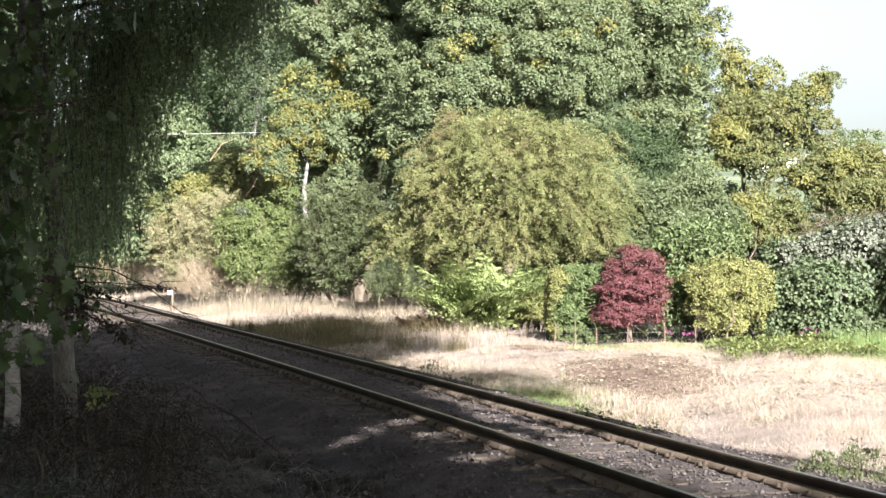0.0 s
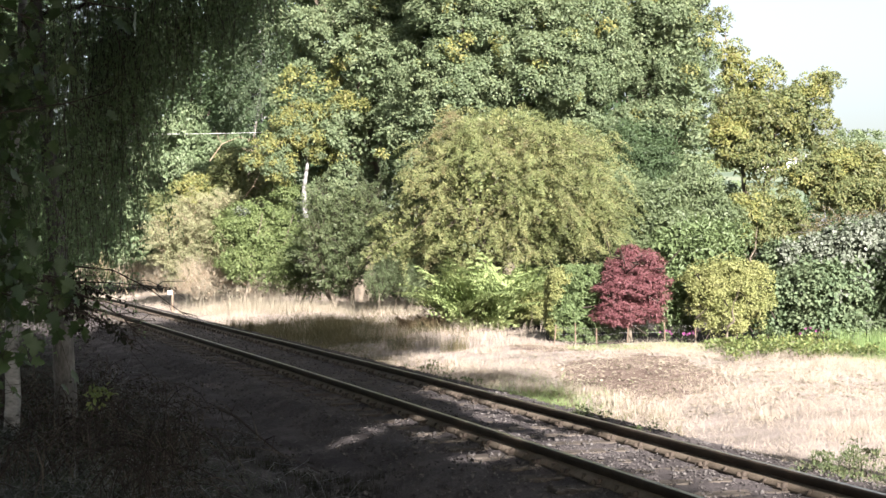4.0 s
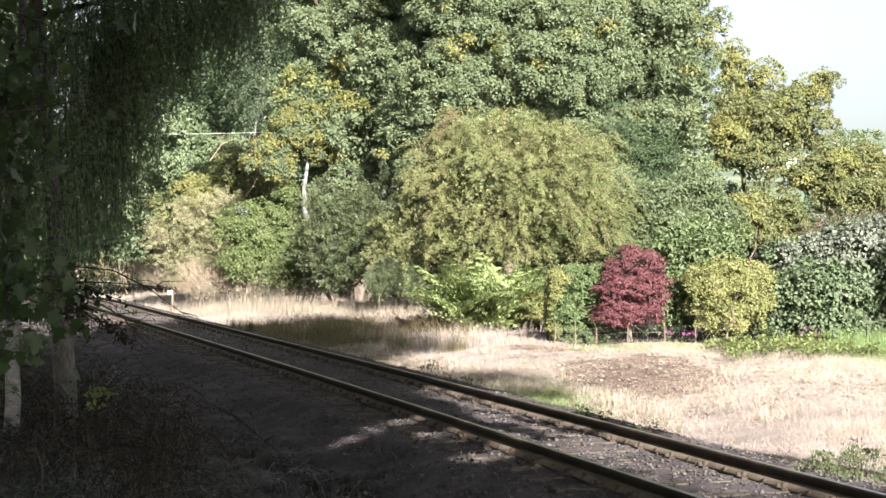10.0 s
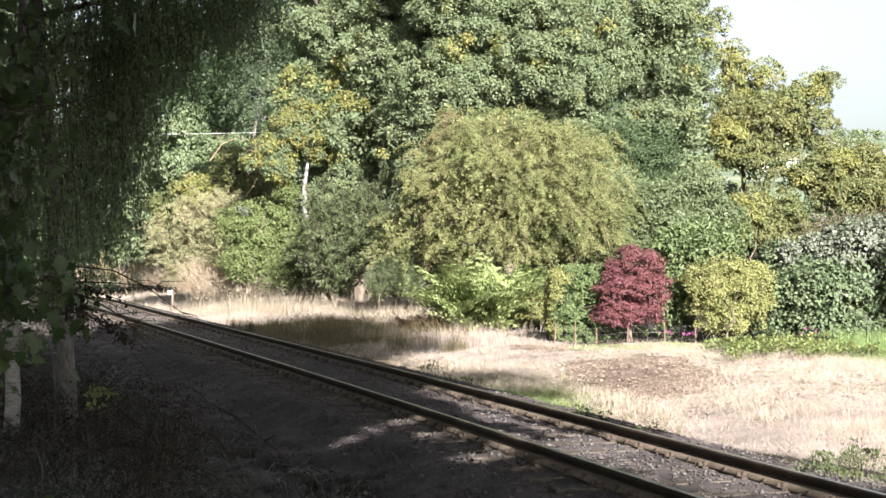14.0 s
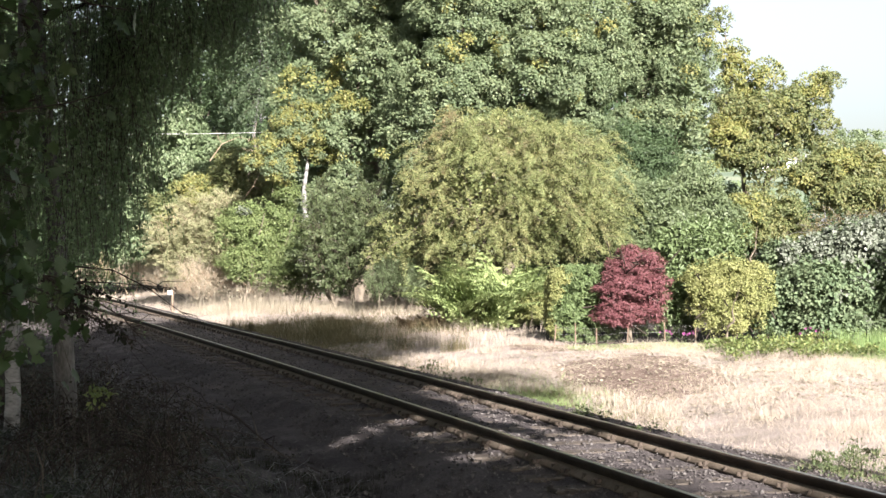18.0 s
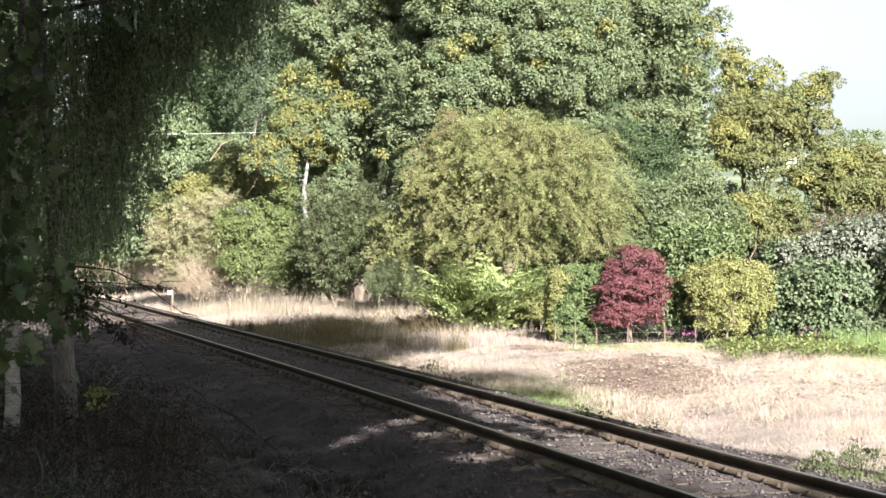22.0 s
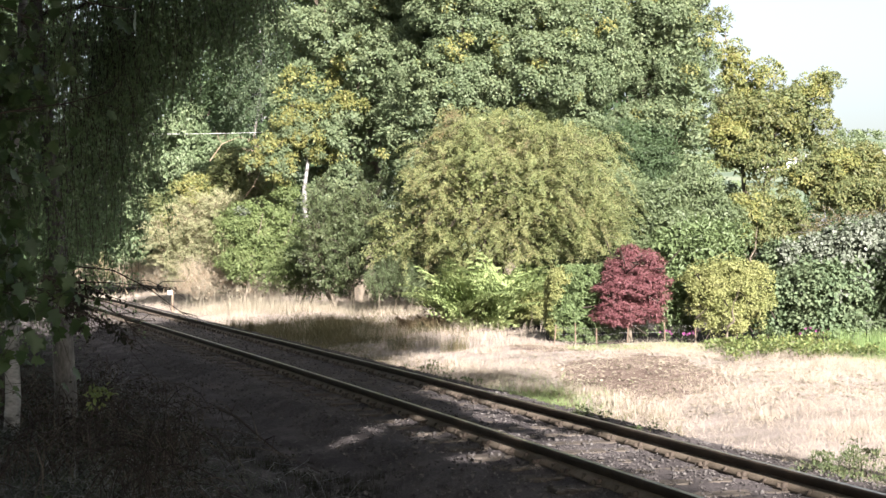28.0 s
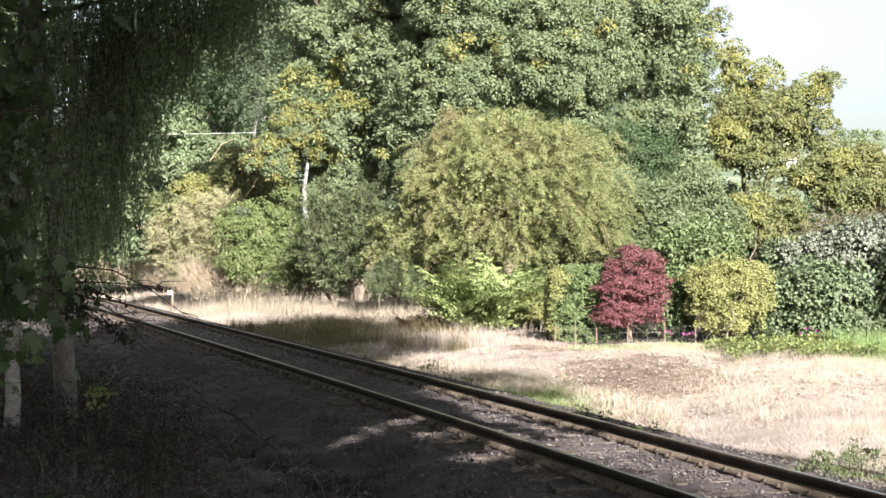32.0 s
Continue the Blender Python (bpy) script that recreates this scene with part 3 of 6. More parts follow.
def plume_bush(name, xyz, lobes, leaf, label, category="bush", size=0.6, k=14, n_leaf=26, reach=0.8, arch=0.55, length=0.06, aspect=0.5, width=0.07, up=0.5, shape=SMALL_LEAF,
               bark=BARK, shoot=TWIG, trunk_r=0.12, stems=4, limbs=5, seed=1, turned=None, turned_at=(), turn_name="turning_leaves", turn_label="leaves turned yellow", freckle=0.0, fill=400, fill_len=0.12, low=0.6, group="", hollow=0.06):
    """A tree or bush whose crown is made of arching shoots."""
    rng = np.random.default_rng(seed)
    r = root(name, xyz, label, category, group)
    woody(r, rng, lobes, bark, trunk_r, stems, limbs)
    c, o, rad = billows(rng, lobes, size, low)
    kept = rng.random(len(c)) > hollow
    c, o = sprays(rng, c[kept], o[kept], rad[kept], k)
    ok = c[:, 2] > 0.12
    c, o = c[ok] - 0.25 * reach * o[ok], o[ok]
    near = np.zeros(len(c), bool)
    sticks = []
    if turned is not None:
        near = near_any(rng, c, turned_at) | (rng.random(len(c)) < freckle)
        if near.any():
            lf, st = plumes(rng, c[near], o[near], n_leaf, reach, arch, length, aspect, width, shape, up)
            child(turn_name, tri_mesh(turn_name, *lf, turned), r, turn_label)
            sticks.append(st)
    lf, st = plumes(rng, c[~near], o[~near], n_leaf, reach, arch, length, aspect, width, shape, up)
    sticks.append(st)
    child("crown", tri_mesh("crown", *joined([lf] + ([inner(rng, lobes, fill, fill_len)] if fill else [])), leaf), r)
    tagged(child("shoots", tri_mesh("shoots", *joined(sticks), shoot), r), kind="stuff")
    return r


# ---- the line of the railway ----
LINE_S = np.linspace(-30, 62, 921)
LINE_TH = 0.32562 + 0.00182 * LINE_S - 0.00004 * LINE_S ** 2 + 0.0025 * np.clip(LINE_S - 42, 0, None) ** 2
LINE_X = np.cumsum(-np.sin(LINE_TH)) * 0.1
LINE_Y = np.cumsum(np.cos(LINE_TH)) * 0.1
LINE_X += 1.91718 - LINE_X[300]
LINE_Y += 15.0 - LINE_Y[300]


def line_at(s):
    return np.interp(s, LINE_S, LINE_X), np.interp(s, LINE_S, LINE_Y), np.interp(s, LINE_S, LINE_TH)


def offset(x, y):
    """Distance to the right of the middle of the track."""
    xc = np.interp(y, LINE_Y, LINE_X)
    th = np.interp(y, LINE_Y, LINE_TH)
    xc = np.where(y < LINE_Y[0], LINE_X[0] + (LINE_Y[0] - y) * 0.29, xc)
    xc = np.where(y > LINE_Y[-1], LINE_X[-1] - (y - LINE_Y[-1]) * 0.22, xc)
    return (x - xc) * np.cos(th)


def smooth(a, b, x):
    t = np.clip((x - a) / (b - a), 0, 1)
    return t * t * (3 - 2 * t)


def height(x, y):
    d = offset(x, y)
    z = np.full(np.shape(x), -0.34)
    z = z + 0.34 * smooth(1.7, 5.5, d) * smooth(-40, 5, y)
    z = z - 0.10 * smooth(-1.6, -2.6, d) + 0.22 * smooth(-3.6, -7.0, d)
    bumps = 0.035 * np.sin(x * 1.7 + y * 0.6) * np.sin(y * 1.1 - x * 0.4) + 0.02 * np.sin(x * 4.1 + 1) * np.sin(y * 3.3)
    z = z + bumps * smooth(1.6, 3.0, np.abs(d))
    hill = 0.0875 * np.clip(y - 220, 0, 1450) * smooth(150, 500, y) + 7 * np.sin(x * 0.004 + 1) * np.sin(y * 0.005) * smooth(400, 900, y)
    return z + hill - 3.0 * smooth(80, 220, y)


def patchy(x, y, a=1.0, b=0.0):
    return 0.5 + 0.25 * (np.sin(x * 1.3 * a + y * 0.7 + b) + np.sin(y * 1.1 * a - x * 0.9 + b * 2)) 


def bare_bank(x, y):
    """Where the bank has been scraped: 1 bare, 0 under grass."""
    b = np.exp(-(((x - 3.25) / 1.35) ** 2 + ((y - 25.0) / 3.2) ** 4))
    b = np.maximum(b, 1.06 * np.exp(-(((x - 1.15) / 0.9) ** 6 + ((y - 21.6) / 2.9) ** 6)))
    b = np.maximum(b, np.exp(-(((x - 3.0) / 1.8) ** 2 + ((y - 30.5) / 1.2) ** 2)))
    return b * (0.75 + 0.5 * patchy(x, y, 2.4, 1.0))


def build_ground():
    xs = np.concatenate([-np.geomspace(2500, 16, 40), np.linspace(-15, 15, 100), np.geomspace(16, 2500, 60)])
    ys = np.concatenate([-np.geomspace(900, 6, 25), np.linspace(-5, 10, 30), np.linspace(10.2, 66, 160), np.geomspace(67, 4200, 70)])
    gx, gy = np.meshgrid(xs, ys)
    v = np.stack([gx, gy, height(gx, gy)], -1).reshape(-1, 3)
    w, h = len(xs), len(ys)
    i = (np.arange(h - 1)[:, None] * w + np.arange(w - 1)[None]).ravel()
    f = np.stack([i, i + 1, i + 1 + w, i + w], 1)
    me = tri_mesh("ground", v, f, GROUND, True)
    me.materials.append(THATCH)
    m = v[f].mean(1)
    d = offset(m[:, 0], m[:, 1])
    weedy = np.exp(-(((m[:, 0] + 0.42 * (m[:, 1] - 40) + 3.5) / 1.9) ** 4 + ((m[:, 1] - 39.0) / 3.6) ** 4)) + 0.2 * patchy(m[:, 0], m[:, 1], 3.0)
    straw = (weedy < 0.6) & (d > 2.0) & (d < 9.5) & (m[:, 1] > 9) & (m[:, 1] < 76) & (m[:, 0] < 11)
    # dark earth behind the garden edge stands for soil and shade
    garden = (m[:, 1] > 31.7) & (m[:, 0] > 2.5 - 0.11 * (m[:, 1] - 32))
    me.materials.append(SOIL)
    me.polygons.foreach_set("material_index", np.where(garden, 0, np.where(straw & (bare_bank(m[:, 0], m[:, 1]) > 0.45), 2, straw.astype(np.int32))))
    ob = new("ground", me)
    tagged(ob, "brown earth and leaf litter rising to far green hills", "ground", kind="structure")


build_ground()


def strip(profile, s0, s1, step=0.5):
    """A band swept along the railway from a profile of (offset, height)."""
    ss = np.arange(s0, s1 + step / 2, step)
    x, y, th = line_at(ss)
    pr = np.array(profile)
    v = np.stack([x[:, None] + pr[None, :, 0] * np.cos(th)[:, None], y[:, None] + pr[None, :, 0] * np.sin(th)[:, None], np.broadcast_to(pr[None, :, 1], (len(ss), len(pr)))], -1)
    return v, len(ss), len(pr)


def swept(profile, s0, s1, step=0.5, closed=False):
    v, n, k = strip(profile, s0, s1, step)
    f = []
    for i in range(n - 1):
        for j in range(k if closed else k - 1):
            a, b = i * k + j, i * k + (j + 1) % k
            f.append((a, b, b + k, a + k))
    return v.reshape(-1, 3), np.array(f)


def build_bed():
    rng = np.random.default_rng(5)
    ds = np.linspace(-4.4, 2.2, 84)
    zs = -0.176 - 0.17 * smooth(1.55, 2.2, np.abs(ds)) - 0.03 * smooth(-0.85, -1.0, ds) * smooth(-1.75, -1.45, ds)
    v, n, k = strip(list(zip(ds, zs)), -29, 60.5, 0.2)
    ground = height(v[:, :, 0], v[:, :, 1])
    left = smooth(-2.0, -2.6, ds)[None]
    lift = 0.02 + 0.03 * np.sin(v[:, :, 0] * 2.3 + v[:, :, 1]) * np.sin(v[:, :, 1] * 0.7)
    edge = 0.10 * smooth(-3.7, -4.4, ds)[None]
    v[:, :, 2] = v[:, :, 2] * (1 - left) + (ground + np.maximum(lift, 0.008) - edge) * left + rng.normal(0, 1, (n, k)) * (0.008 + 0.014 * left)
    i = (np.arange(n - 1)[:, None] * k + np.arange(k - 1)[None]).ravel()
    f = np.stack([i, i + 1, i + 1 + k, i + k], 1)
    ob = new("ballast_bed", tri_mesh("ballast_bed", v.reshape(-1, 3), f, BED, True))
    tagged(ob, "dark ash and stone ballast bed under the track", "track bed", kind="structure")


build_bed()


def build_track():
    r = root("railway_track", (0, 0, 0), "single railway track with rusty rails on old wooden sleepers", "railway track")
    head = [(-0.035, -0.005), (-0.027, 0.0), (0.027, 0.0), (0.035, -0.005), (0.034, -0.042), (0.009, -0.055), (0.009, -0.100), (-0.009, -0.100), (-0.009, -0.055), (-0.034, -0.042)]
    foot = [(-0.011, -0.090), (0.011, -0.090), (0.045, -0.112), (0.088, -0.152), (0.088, -0.172), (-0.088, -0.172), (-0.088, -0.152), (-0.045, -0.112)]
    for side in (-0.7525, 0.7525):
        v, f = swept([(side + a, b) for a, b in head], -29, 60, 0.5, True)
        rail = child("rail", tri_mesh("rail", v, f, RAIL_SIDE), r, "dark rusty steel rail with a worn head")
        v, f = swept([(side + a, b) for a, b in foot], -29, 60, 0.5, True)
        child("rail_foot", tri_mesh("rail_foot", v, f, RAIL_FOOT), rail, "dusty brown rail foot")
        v, f = swept([(side - 0.026, 0.0015), (side + 0.026, 0.0015)], -29, 60, 0.5)
        child("running_surface", tri_mesh("running_surface", v, f, RAIL_TOP), rail, "rubbed steel running surface")
    bm = bmesh.new()
    bmesh.ops.create_cube(bm, size=1, matrix=Matrix.Diagonal((2.6, 0.25, 0.13, 1)))
    bmesh.ops.bevel(bm, geom=bm.edges[:], offset=0.012, segments=1, affect="EDGES")
    sl = bpy.data.meshes.new("sleeper")
    bm.to_mesh(sl); bm.free(); sl.materials.append(SLEEPER)
    bm = bmesh.new()

    def box(x, y, z, sx, sy, sz):
        bmesh.ops.create_cube(bm, size=1, matrix=Matrix.Translation((x, y, z)) @ Matrix.Diagonal((sx, sy, sz, 1)))
    box(0, 0, 0.010, 0.30, 0.16, 0.020)
    for sgn in (-1, 1):
        bmesh.ops.create_cone(bm, cap_ends=True, segments=8, radius1=0.042, radius2=0.026, depth=0.045, matrix=Matrix.Translation((sgn * 0.076, 0, 0.040)))
        bmesh.ops.create_cone(bm, cap_ends=True, segments=7, radius1=0.024, radius2=0.018, depth=0.04, matrix=Matrix.Translation((sgn * 0.128, 0.02, 0.038)))
    ch = bpy.data.meshes.new("baseplate")
    bm.to_mesh(ch); bm.free(); ch.materials.append(CHAIR)
    bm = bmesh.new()
    bmesh.ops.create_cone(bm, cap_ends=True, segments=8, radius1=0.032, radius2=0.020, depth=0.045, matrix=Matrix.Translation((-0.066, 0, 0.005)))
    an = bpy.data.meshes.new("rail_anchor")
    bm.to_mesh(an); bm.free(); an.materials.append(CHAIR)
    rng = np.random.default_rng(3)
    s = -28.0
    while s < 59:
        x, y, th = line_at(s)
        q = new("sleeper", sl)
        q.parent = r
        q.matrix_basis = pose(float(x), float(y), -0.238 + rng.normal(0, 0.004), 0, 0, math.degrees(th) + rng.normal(0, 0.6))
        for side in (-0.7525, 0.7525):
            c = new("baseplate", ch)
            c.parent = q
            c.matrix_basis = pose(side, 0, 0.066)
        if s < 30:
            xa, ya, ta = line_at(s + 0.365)
            for side in (-0.7525, 0.7525):
                c = new("rail_anchor", an)
                c.parent = r
                c.matrix_basis = pose(float(xa + side * math.cos(ta)), float(ya + side * math.sin(ta)), -0.140 + rng.normal(0, 0.006), 0, 0, math.degrees(ta))
        s += 0.73 + rng.normal(0, 0.012)


build_track()


def stones():
    """Loose ballast over the bed, and broken stone on the cess."""
    rng = np.random.default_rng(8)
    bv = np.array([(1, 0, 0), (-1, 0, 0), (0, 1, 0), (0, -1, 0), (0, 0, 1), (0, 0, -1)], float)
    bf = np.array([(0, 2, 4), (2, 1, 4), (1, 3, 4), (3, 0, 4), (2, 0, 5), (1, 2, 5), (3, 1, 5), (0, 3, 5)])
    n = 34000
    s = -6 + 46 * rng.random(n) ** 1.7
    d = np.where(rng.random(n) < 0.58, rng.uniform(-2.35, 2.1, n), rng.normal(-2.9, 0.75, n))
    x, y, th = line_at(s)
    px, py = x + d * np.cos(th), y + d * np.sin(th)
    pz = np.where(d > -2.2, -0.168 - 0.17 * smooth(1.55, 2.2, np.abs(d)), height(px, py) + 0.02)
    r = rng.uniform(0.006, 0.021, n) * np.where(np.abs(np.abs(d) - 0.75) < 0.2, 0.7, 1) * np.where(rng.random(n) < 0.12, 1.7, 1)
    jit = 1 + rng.uniform(-0.35, 0.35, (n, len(bv), 1))
    a = rng.uniform(0, 6.28, n)
    flat = np.stack([r * rng.uniform(0.8, 1.5, n), r * rng.uniform(0.8, 1.3, n), r * rng.uniform(0.5, 0.9, n)], 1)
    w = bv[None] * jit * flat[:, None]
    ca, sa = np.cos(a)[:, None], np.sin(a)[:, None]
    w = np.stack([w[..., 0] * ca - w[..., 1] * sa, w[..., 0] * sa + w[..., 1] * ca, w[..., 2]], -1)
    v = w + np.stack([px, py, pz + r * 0.25], 1)[:, None]
    f = bf[None] + (np.arange(n) * len(bv))[:, None, None]
    ob = new("ballast", tri_mesh("ballast", v.reshape(-1, 3), f.reshape(-1, 3), STONE))
    tagged(ob, "loose grey ballast stones between and beside the rails", "ballast", kind="stuff")


stones()


# ---- the woods beyond the line ----
oak_1 = crown_tree("oak_tree", (-3.08, 57.0, 0), [(-0.86, 0.0, 10.14, 2.25, 2.19, 2.14), (-1.73, -1.0, 7.58, 1.47, 1.37, 1.26), (0.91, -1.4, 8.27, 2.09, 1.88, 1.67), (-0.13, -1.4, 6.08, 1.77, 1.62, 1.46), (-1.71, 0.0, 12.92, 2.35, 2.14, 1.93), (1.28, 0.0, 13.14, 2.78, 2.46, 2.14), (-0.39, -0.6, 4.34, 1.59, 1.43, 1.27), (-2.52, -0.5, 6.04, 1.06, 1.11, 1.17), (2.15, -0.6, 10.48, 1.69, 1.80, 1.90)], OAK, "tall green oak with a few golden boughs at the wood's edge", trunk_r=0.4, seed=11, turned=OAK_GOLD, turned_at=[(-0.82, -2.0, 8.00, 1.14), (0.15, -2.8, 7.61, 0.92), (-2.32, -1.4, 7.86, 0.79), (-1.46, -1.8, 7.30, 0.73), (-1.58, -1.6, 5.96, 0.83)], freckle=0.06, twigs=70, hollow=0.2, fill=12000, fill_len=0.2)
oak_2 = crown_tree("oak_tree", (2.35, 54.0, 0), [(-0.41, 0.0, 9.71, 3.04, 2.58, 2.13), (-2.03, -1.2, 7.46, 1.88, 1.73, 1.59), (1.53, -1.2, 8.16, 2.28, 2.03, 1.78), (2.16, -0.8, 6.31, 1.60, 1.45, 1.30), (-0.41, 0.0, 12.55, 3.45, 2.84, 2.23), (-3.24, -0.4, 5.84, 1.41, 1.41, 1.41), (-0.43, -0.6, 6.12, 2.20, 1.80, 1.40), (3.06, 0.2, 4.45, 1.42, 1.32, 1.22), (2.60, -0.4, 10.06, 1.61, 1.61, 1.61)], OAK, "broad green oak crown with leaves just turning", trunk_r=0.45, seed=12, turned=OAK_GOLD, turned_at=[(-1.75, -2.6, 8.96, 0.42), (-1.47, -3.0, 8.04, 0.42), (-1.85, -2.6, 8.57, 0.39), (-4.01, -1.5, 9.50, 0.39)], freckle=0.06, twigs=70, hollow=0.2, fill=12000, fill_len=0.2)
oak_3 = crown_tree("oak_tree", (8.26, 57.0, 0), [(0.21, 0.0, 10.14, 1.82, 1.82, 1.82), (0.87, -0.6, 8.15, 1.31, 1.29, 1.27), (-0.36, -1.0, 6.74, 1.47, 1.24, 1.01), (-0.64, 0.0, 12.50, 2.14, 1.93, 1.71), (0.75, 0.0, 11.32, 1.03, 1.16, 1.28), (-1.23, 0.4, 9.12, 1.51, 1.62, 1.72), (1.08, -0.6, 6.35, 0.95, 1.01, 1.06), (0.80, -1.0, 4.75, 1.05, 0.95, 0.84)], OAK, "green oak leaning into the open sky beside the field", trunk_r=0.4, seed=13, turned=OAK_GOLD, turned_at=[(0.08, -1.6, 8.04, 0.50), (-0.73, -2.2, 6.17, 0.53), (0.60, -1.6, 6.90, 0.46), (1.82, -0.6, 10.06, 0.55)], freckle=0.06, twigs=70, hollow=0.2, fill=12000, fill_len=0.2)
# dark crown added where the gap between the oaks lies in shade
gap_filler = crown_tree("gap_filler_tree", (7.06, 55.2, 0), [(-0.41, 0.0, 5.64, 1.08, 1.14, 1.20), (0.49, -0.2, 5.21, 1.07, 1.05, 1.03), (-0.73, 0.0, 4.50, 0.93, 0.98, 1.04), (0.28, -0.2, 4.08, 1.24, 1.14, 1.03), (0.86, 0.2, 6.07, 0.83, 0.87, 0.91)], DARK_GREEN, "dark-leaved tree added for the shaded gap between the oaks", size=0.5, k=18, per=70, spread=0.27, length=0.08, aspect=0.7, trunk_r=0.2, seed=21, fill=5000, fill_len=0.16, hollow=0.12)
edge_tree = crown_tree("field_maple_tree", (12.96, 61.0, 0), [(-0.46, 0.0, 8.88, 1.19, 1.03, 0.87), (-1.49, 0.0, 9.57, 0.69, 0.71, 0.73), (-0.22, -0.5, 7.35, 1.48, 1.36, 1.25), (1.72, 0.0, 7.97, 0.96, 0.92, 0.87), (2.40, 0.0, 8.65, 0.60, 0.57, 0.55), (2.06, 0.0, 7.16, 0.78, 0.78, 0.78), (-1.56, -1.0, 6.40, 1.13, 1.07, 1.01), (-1.15, -0.6, 7.68, 0.91, 0.91, 0.91), (0.92, 0.0, 6.59, 0.82, 0.82, 0.82), (-1.62, 0.5, 11.02, 0.42, 0.51, 0.60), (2.06, 0.0, 6.09, 0.69, 0.66, 0.64), (-0.62, -0.8, 5.40, 1.02, 0.96, 0.90)], LIME, "thinning tree in yellow-green autumn leaf against the sky", size=0.6, spread=0.31, per=80, length=0.105, trunk_r=0.14, seed=14, turned=OAK_GOLD, turned_at=[(-0.58, -0.6, 9.38, 1.36), (-1.81, -0.5, 10.19, 1.14), (-1.79, -1.6, 6.58, 1.00), (1.96, -0.4, 8.61, 0.68)], freckle=0.08, fill=900, twigs=110, k=18, aspect=0.8)
gold_tree = crown_tree("field_maple_tree", (14.04, 53.0, 0), [(-0.20, 0.0, 4.90, 1.23, 0.97, 0.72), (0.90, 0.0, 5.00, 0.76, 0.72, 0.68), (-1.23, 0.0, 4.50, 0.80, 0.74, 0.68), (0.06, -0.5, 3.89, 1.38, 0.99, 0.59), (1.39, 0.0, 4.20, 0.99, 0.99, 0.99)], LIME, "low tree in pale yellow leaf beyond the garden", size=0.5, spread=0.28, per=80, length=0.095, trunk_r=0.15, seed=15, turned=OAK_GOLD, turned_at=[(-0.02, -0.8, 5.15, 0.59)], freckle=0.12, fill=2500, twigs=50, k=18, aspect=0.8)
gold_bush = crown_tree("dogwood_bush", (9.67, 49.0, 0), [(0.18, 0.0, 3.21, 0.77, 0.70, 0.63), (-0.42, -0.3, 2.84, 0.55, 0.55, 0.55), (0.64, 0.0, 2.75, 0.63, 0.63, 0.63), (1.51, 0.6, 3.13, 0.71, 0.73, 0.74), (1.84, 0.8, 2.20, 0.93, 0.93, 0.93)], LIME, "yellowing bush under the oaks", "bush", size=0.42, spread=0.24, per=80, length=0.08, trunk_r=0.1, seed=16, stems=3, limbs=3, fill=2500, turned=OAK_GOLD, turned_at=[(0.05, -0.5, 3.25, 0.62), (-0.30, -0.6, 2.83, 0.45)], k=18, aspect=0.8, fill_len=0.2)
sallow = crown_tree("sallow_bush", (6.98, 47.0, 0), [(-0.53, 0.0, 3.25, 1.09, 0.95, 0.81), (0.79, 0.0, 3.69, 0.92, 0.81, 0.71), (-1.32, 0.0, 2.63, 0.79, 0.79, 0.79), (0.19, -0.5, 2.62, 1.31, 1.05, 0.79), (1.38, -0.2, 2.80, 0.88, 0.88, 0.88), (-1.01, 0.4, 3.61, 0.71, 0.71, 0.71), (-0.04, -0.3, 1.49, 1.93, 1.49, 1.05)], BLUE_GREEN, "grey-green sallow bush below the oaks", "bush", size=0.5, spread=0.28, per=95, length=0.1, aspect=0.6, trunk_r=0.14, seed=17, stems=4, limbs=4, fill=5000, twigs=50, low=0.8, k=20, fill_len=0.14)
hawthorn = plume_bush("hawthorn_tree", (1.90, 45.5, 0), [(0.16, -0.2, 3.97, 2.72, 2.40, 2.04), (-2.05, 0.0, 3.29, 1.37, 1.70, 1.79), (2.22, 0.0, 3.12, 1.28, 1.50, 1.57), (-0.17, 0.0, 5.26, 1.84, 1.60, 1.02), (-3.19, -0.2, 2.27, 0.88, 1.00, 1.22), (1.21, 0.2, 5.07, 1.41, 1.30, 1.06), (-0.26, 0.0, 2.27, 3.07, 1.80, 1.09), (-1.36, 0.2, 5.53, 0.86, 0.90, 0.86), (2.59, 0.3, 4.85, 0.76, 0.80, 0.76), (-0.97, -1.6, 3.83, 0.99, 0.90, 1.15), (1.00, -1.7, 3.33, 1.15, 0.90, 0.99)], HAW, "wide drooping hawthorn in olive leaf with russet berries", "tree", size=0.55, k=16, n_leaf=150, reach=1.0, arch=0.72, length=0.048, aspect=0.6, width=0.065, up=0.55, trunk_r=0.25, seed=18, stems=3, limbs=8, turned=RUSSET, turned_at=[(-1.63, -0.6, 5.55, 0.47), (-2.96, -1.0, 3.85, 0.37), (-0.99, -2.2, 3.80, 0.42), (2.26, -0.5, 5.05, 0.44), (-3.30, -0.8, 2.77, 0.37), (2.71, -1.0, 2.68, 0.33), (-0.02, -2.4, 3.15, 0.26)], turn_name="berried_sprays", turn_label="sprays reddened by russet berries", freckle=0.09, fill=9000, fill_len=0.13, hollow=0.2)
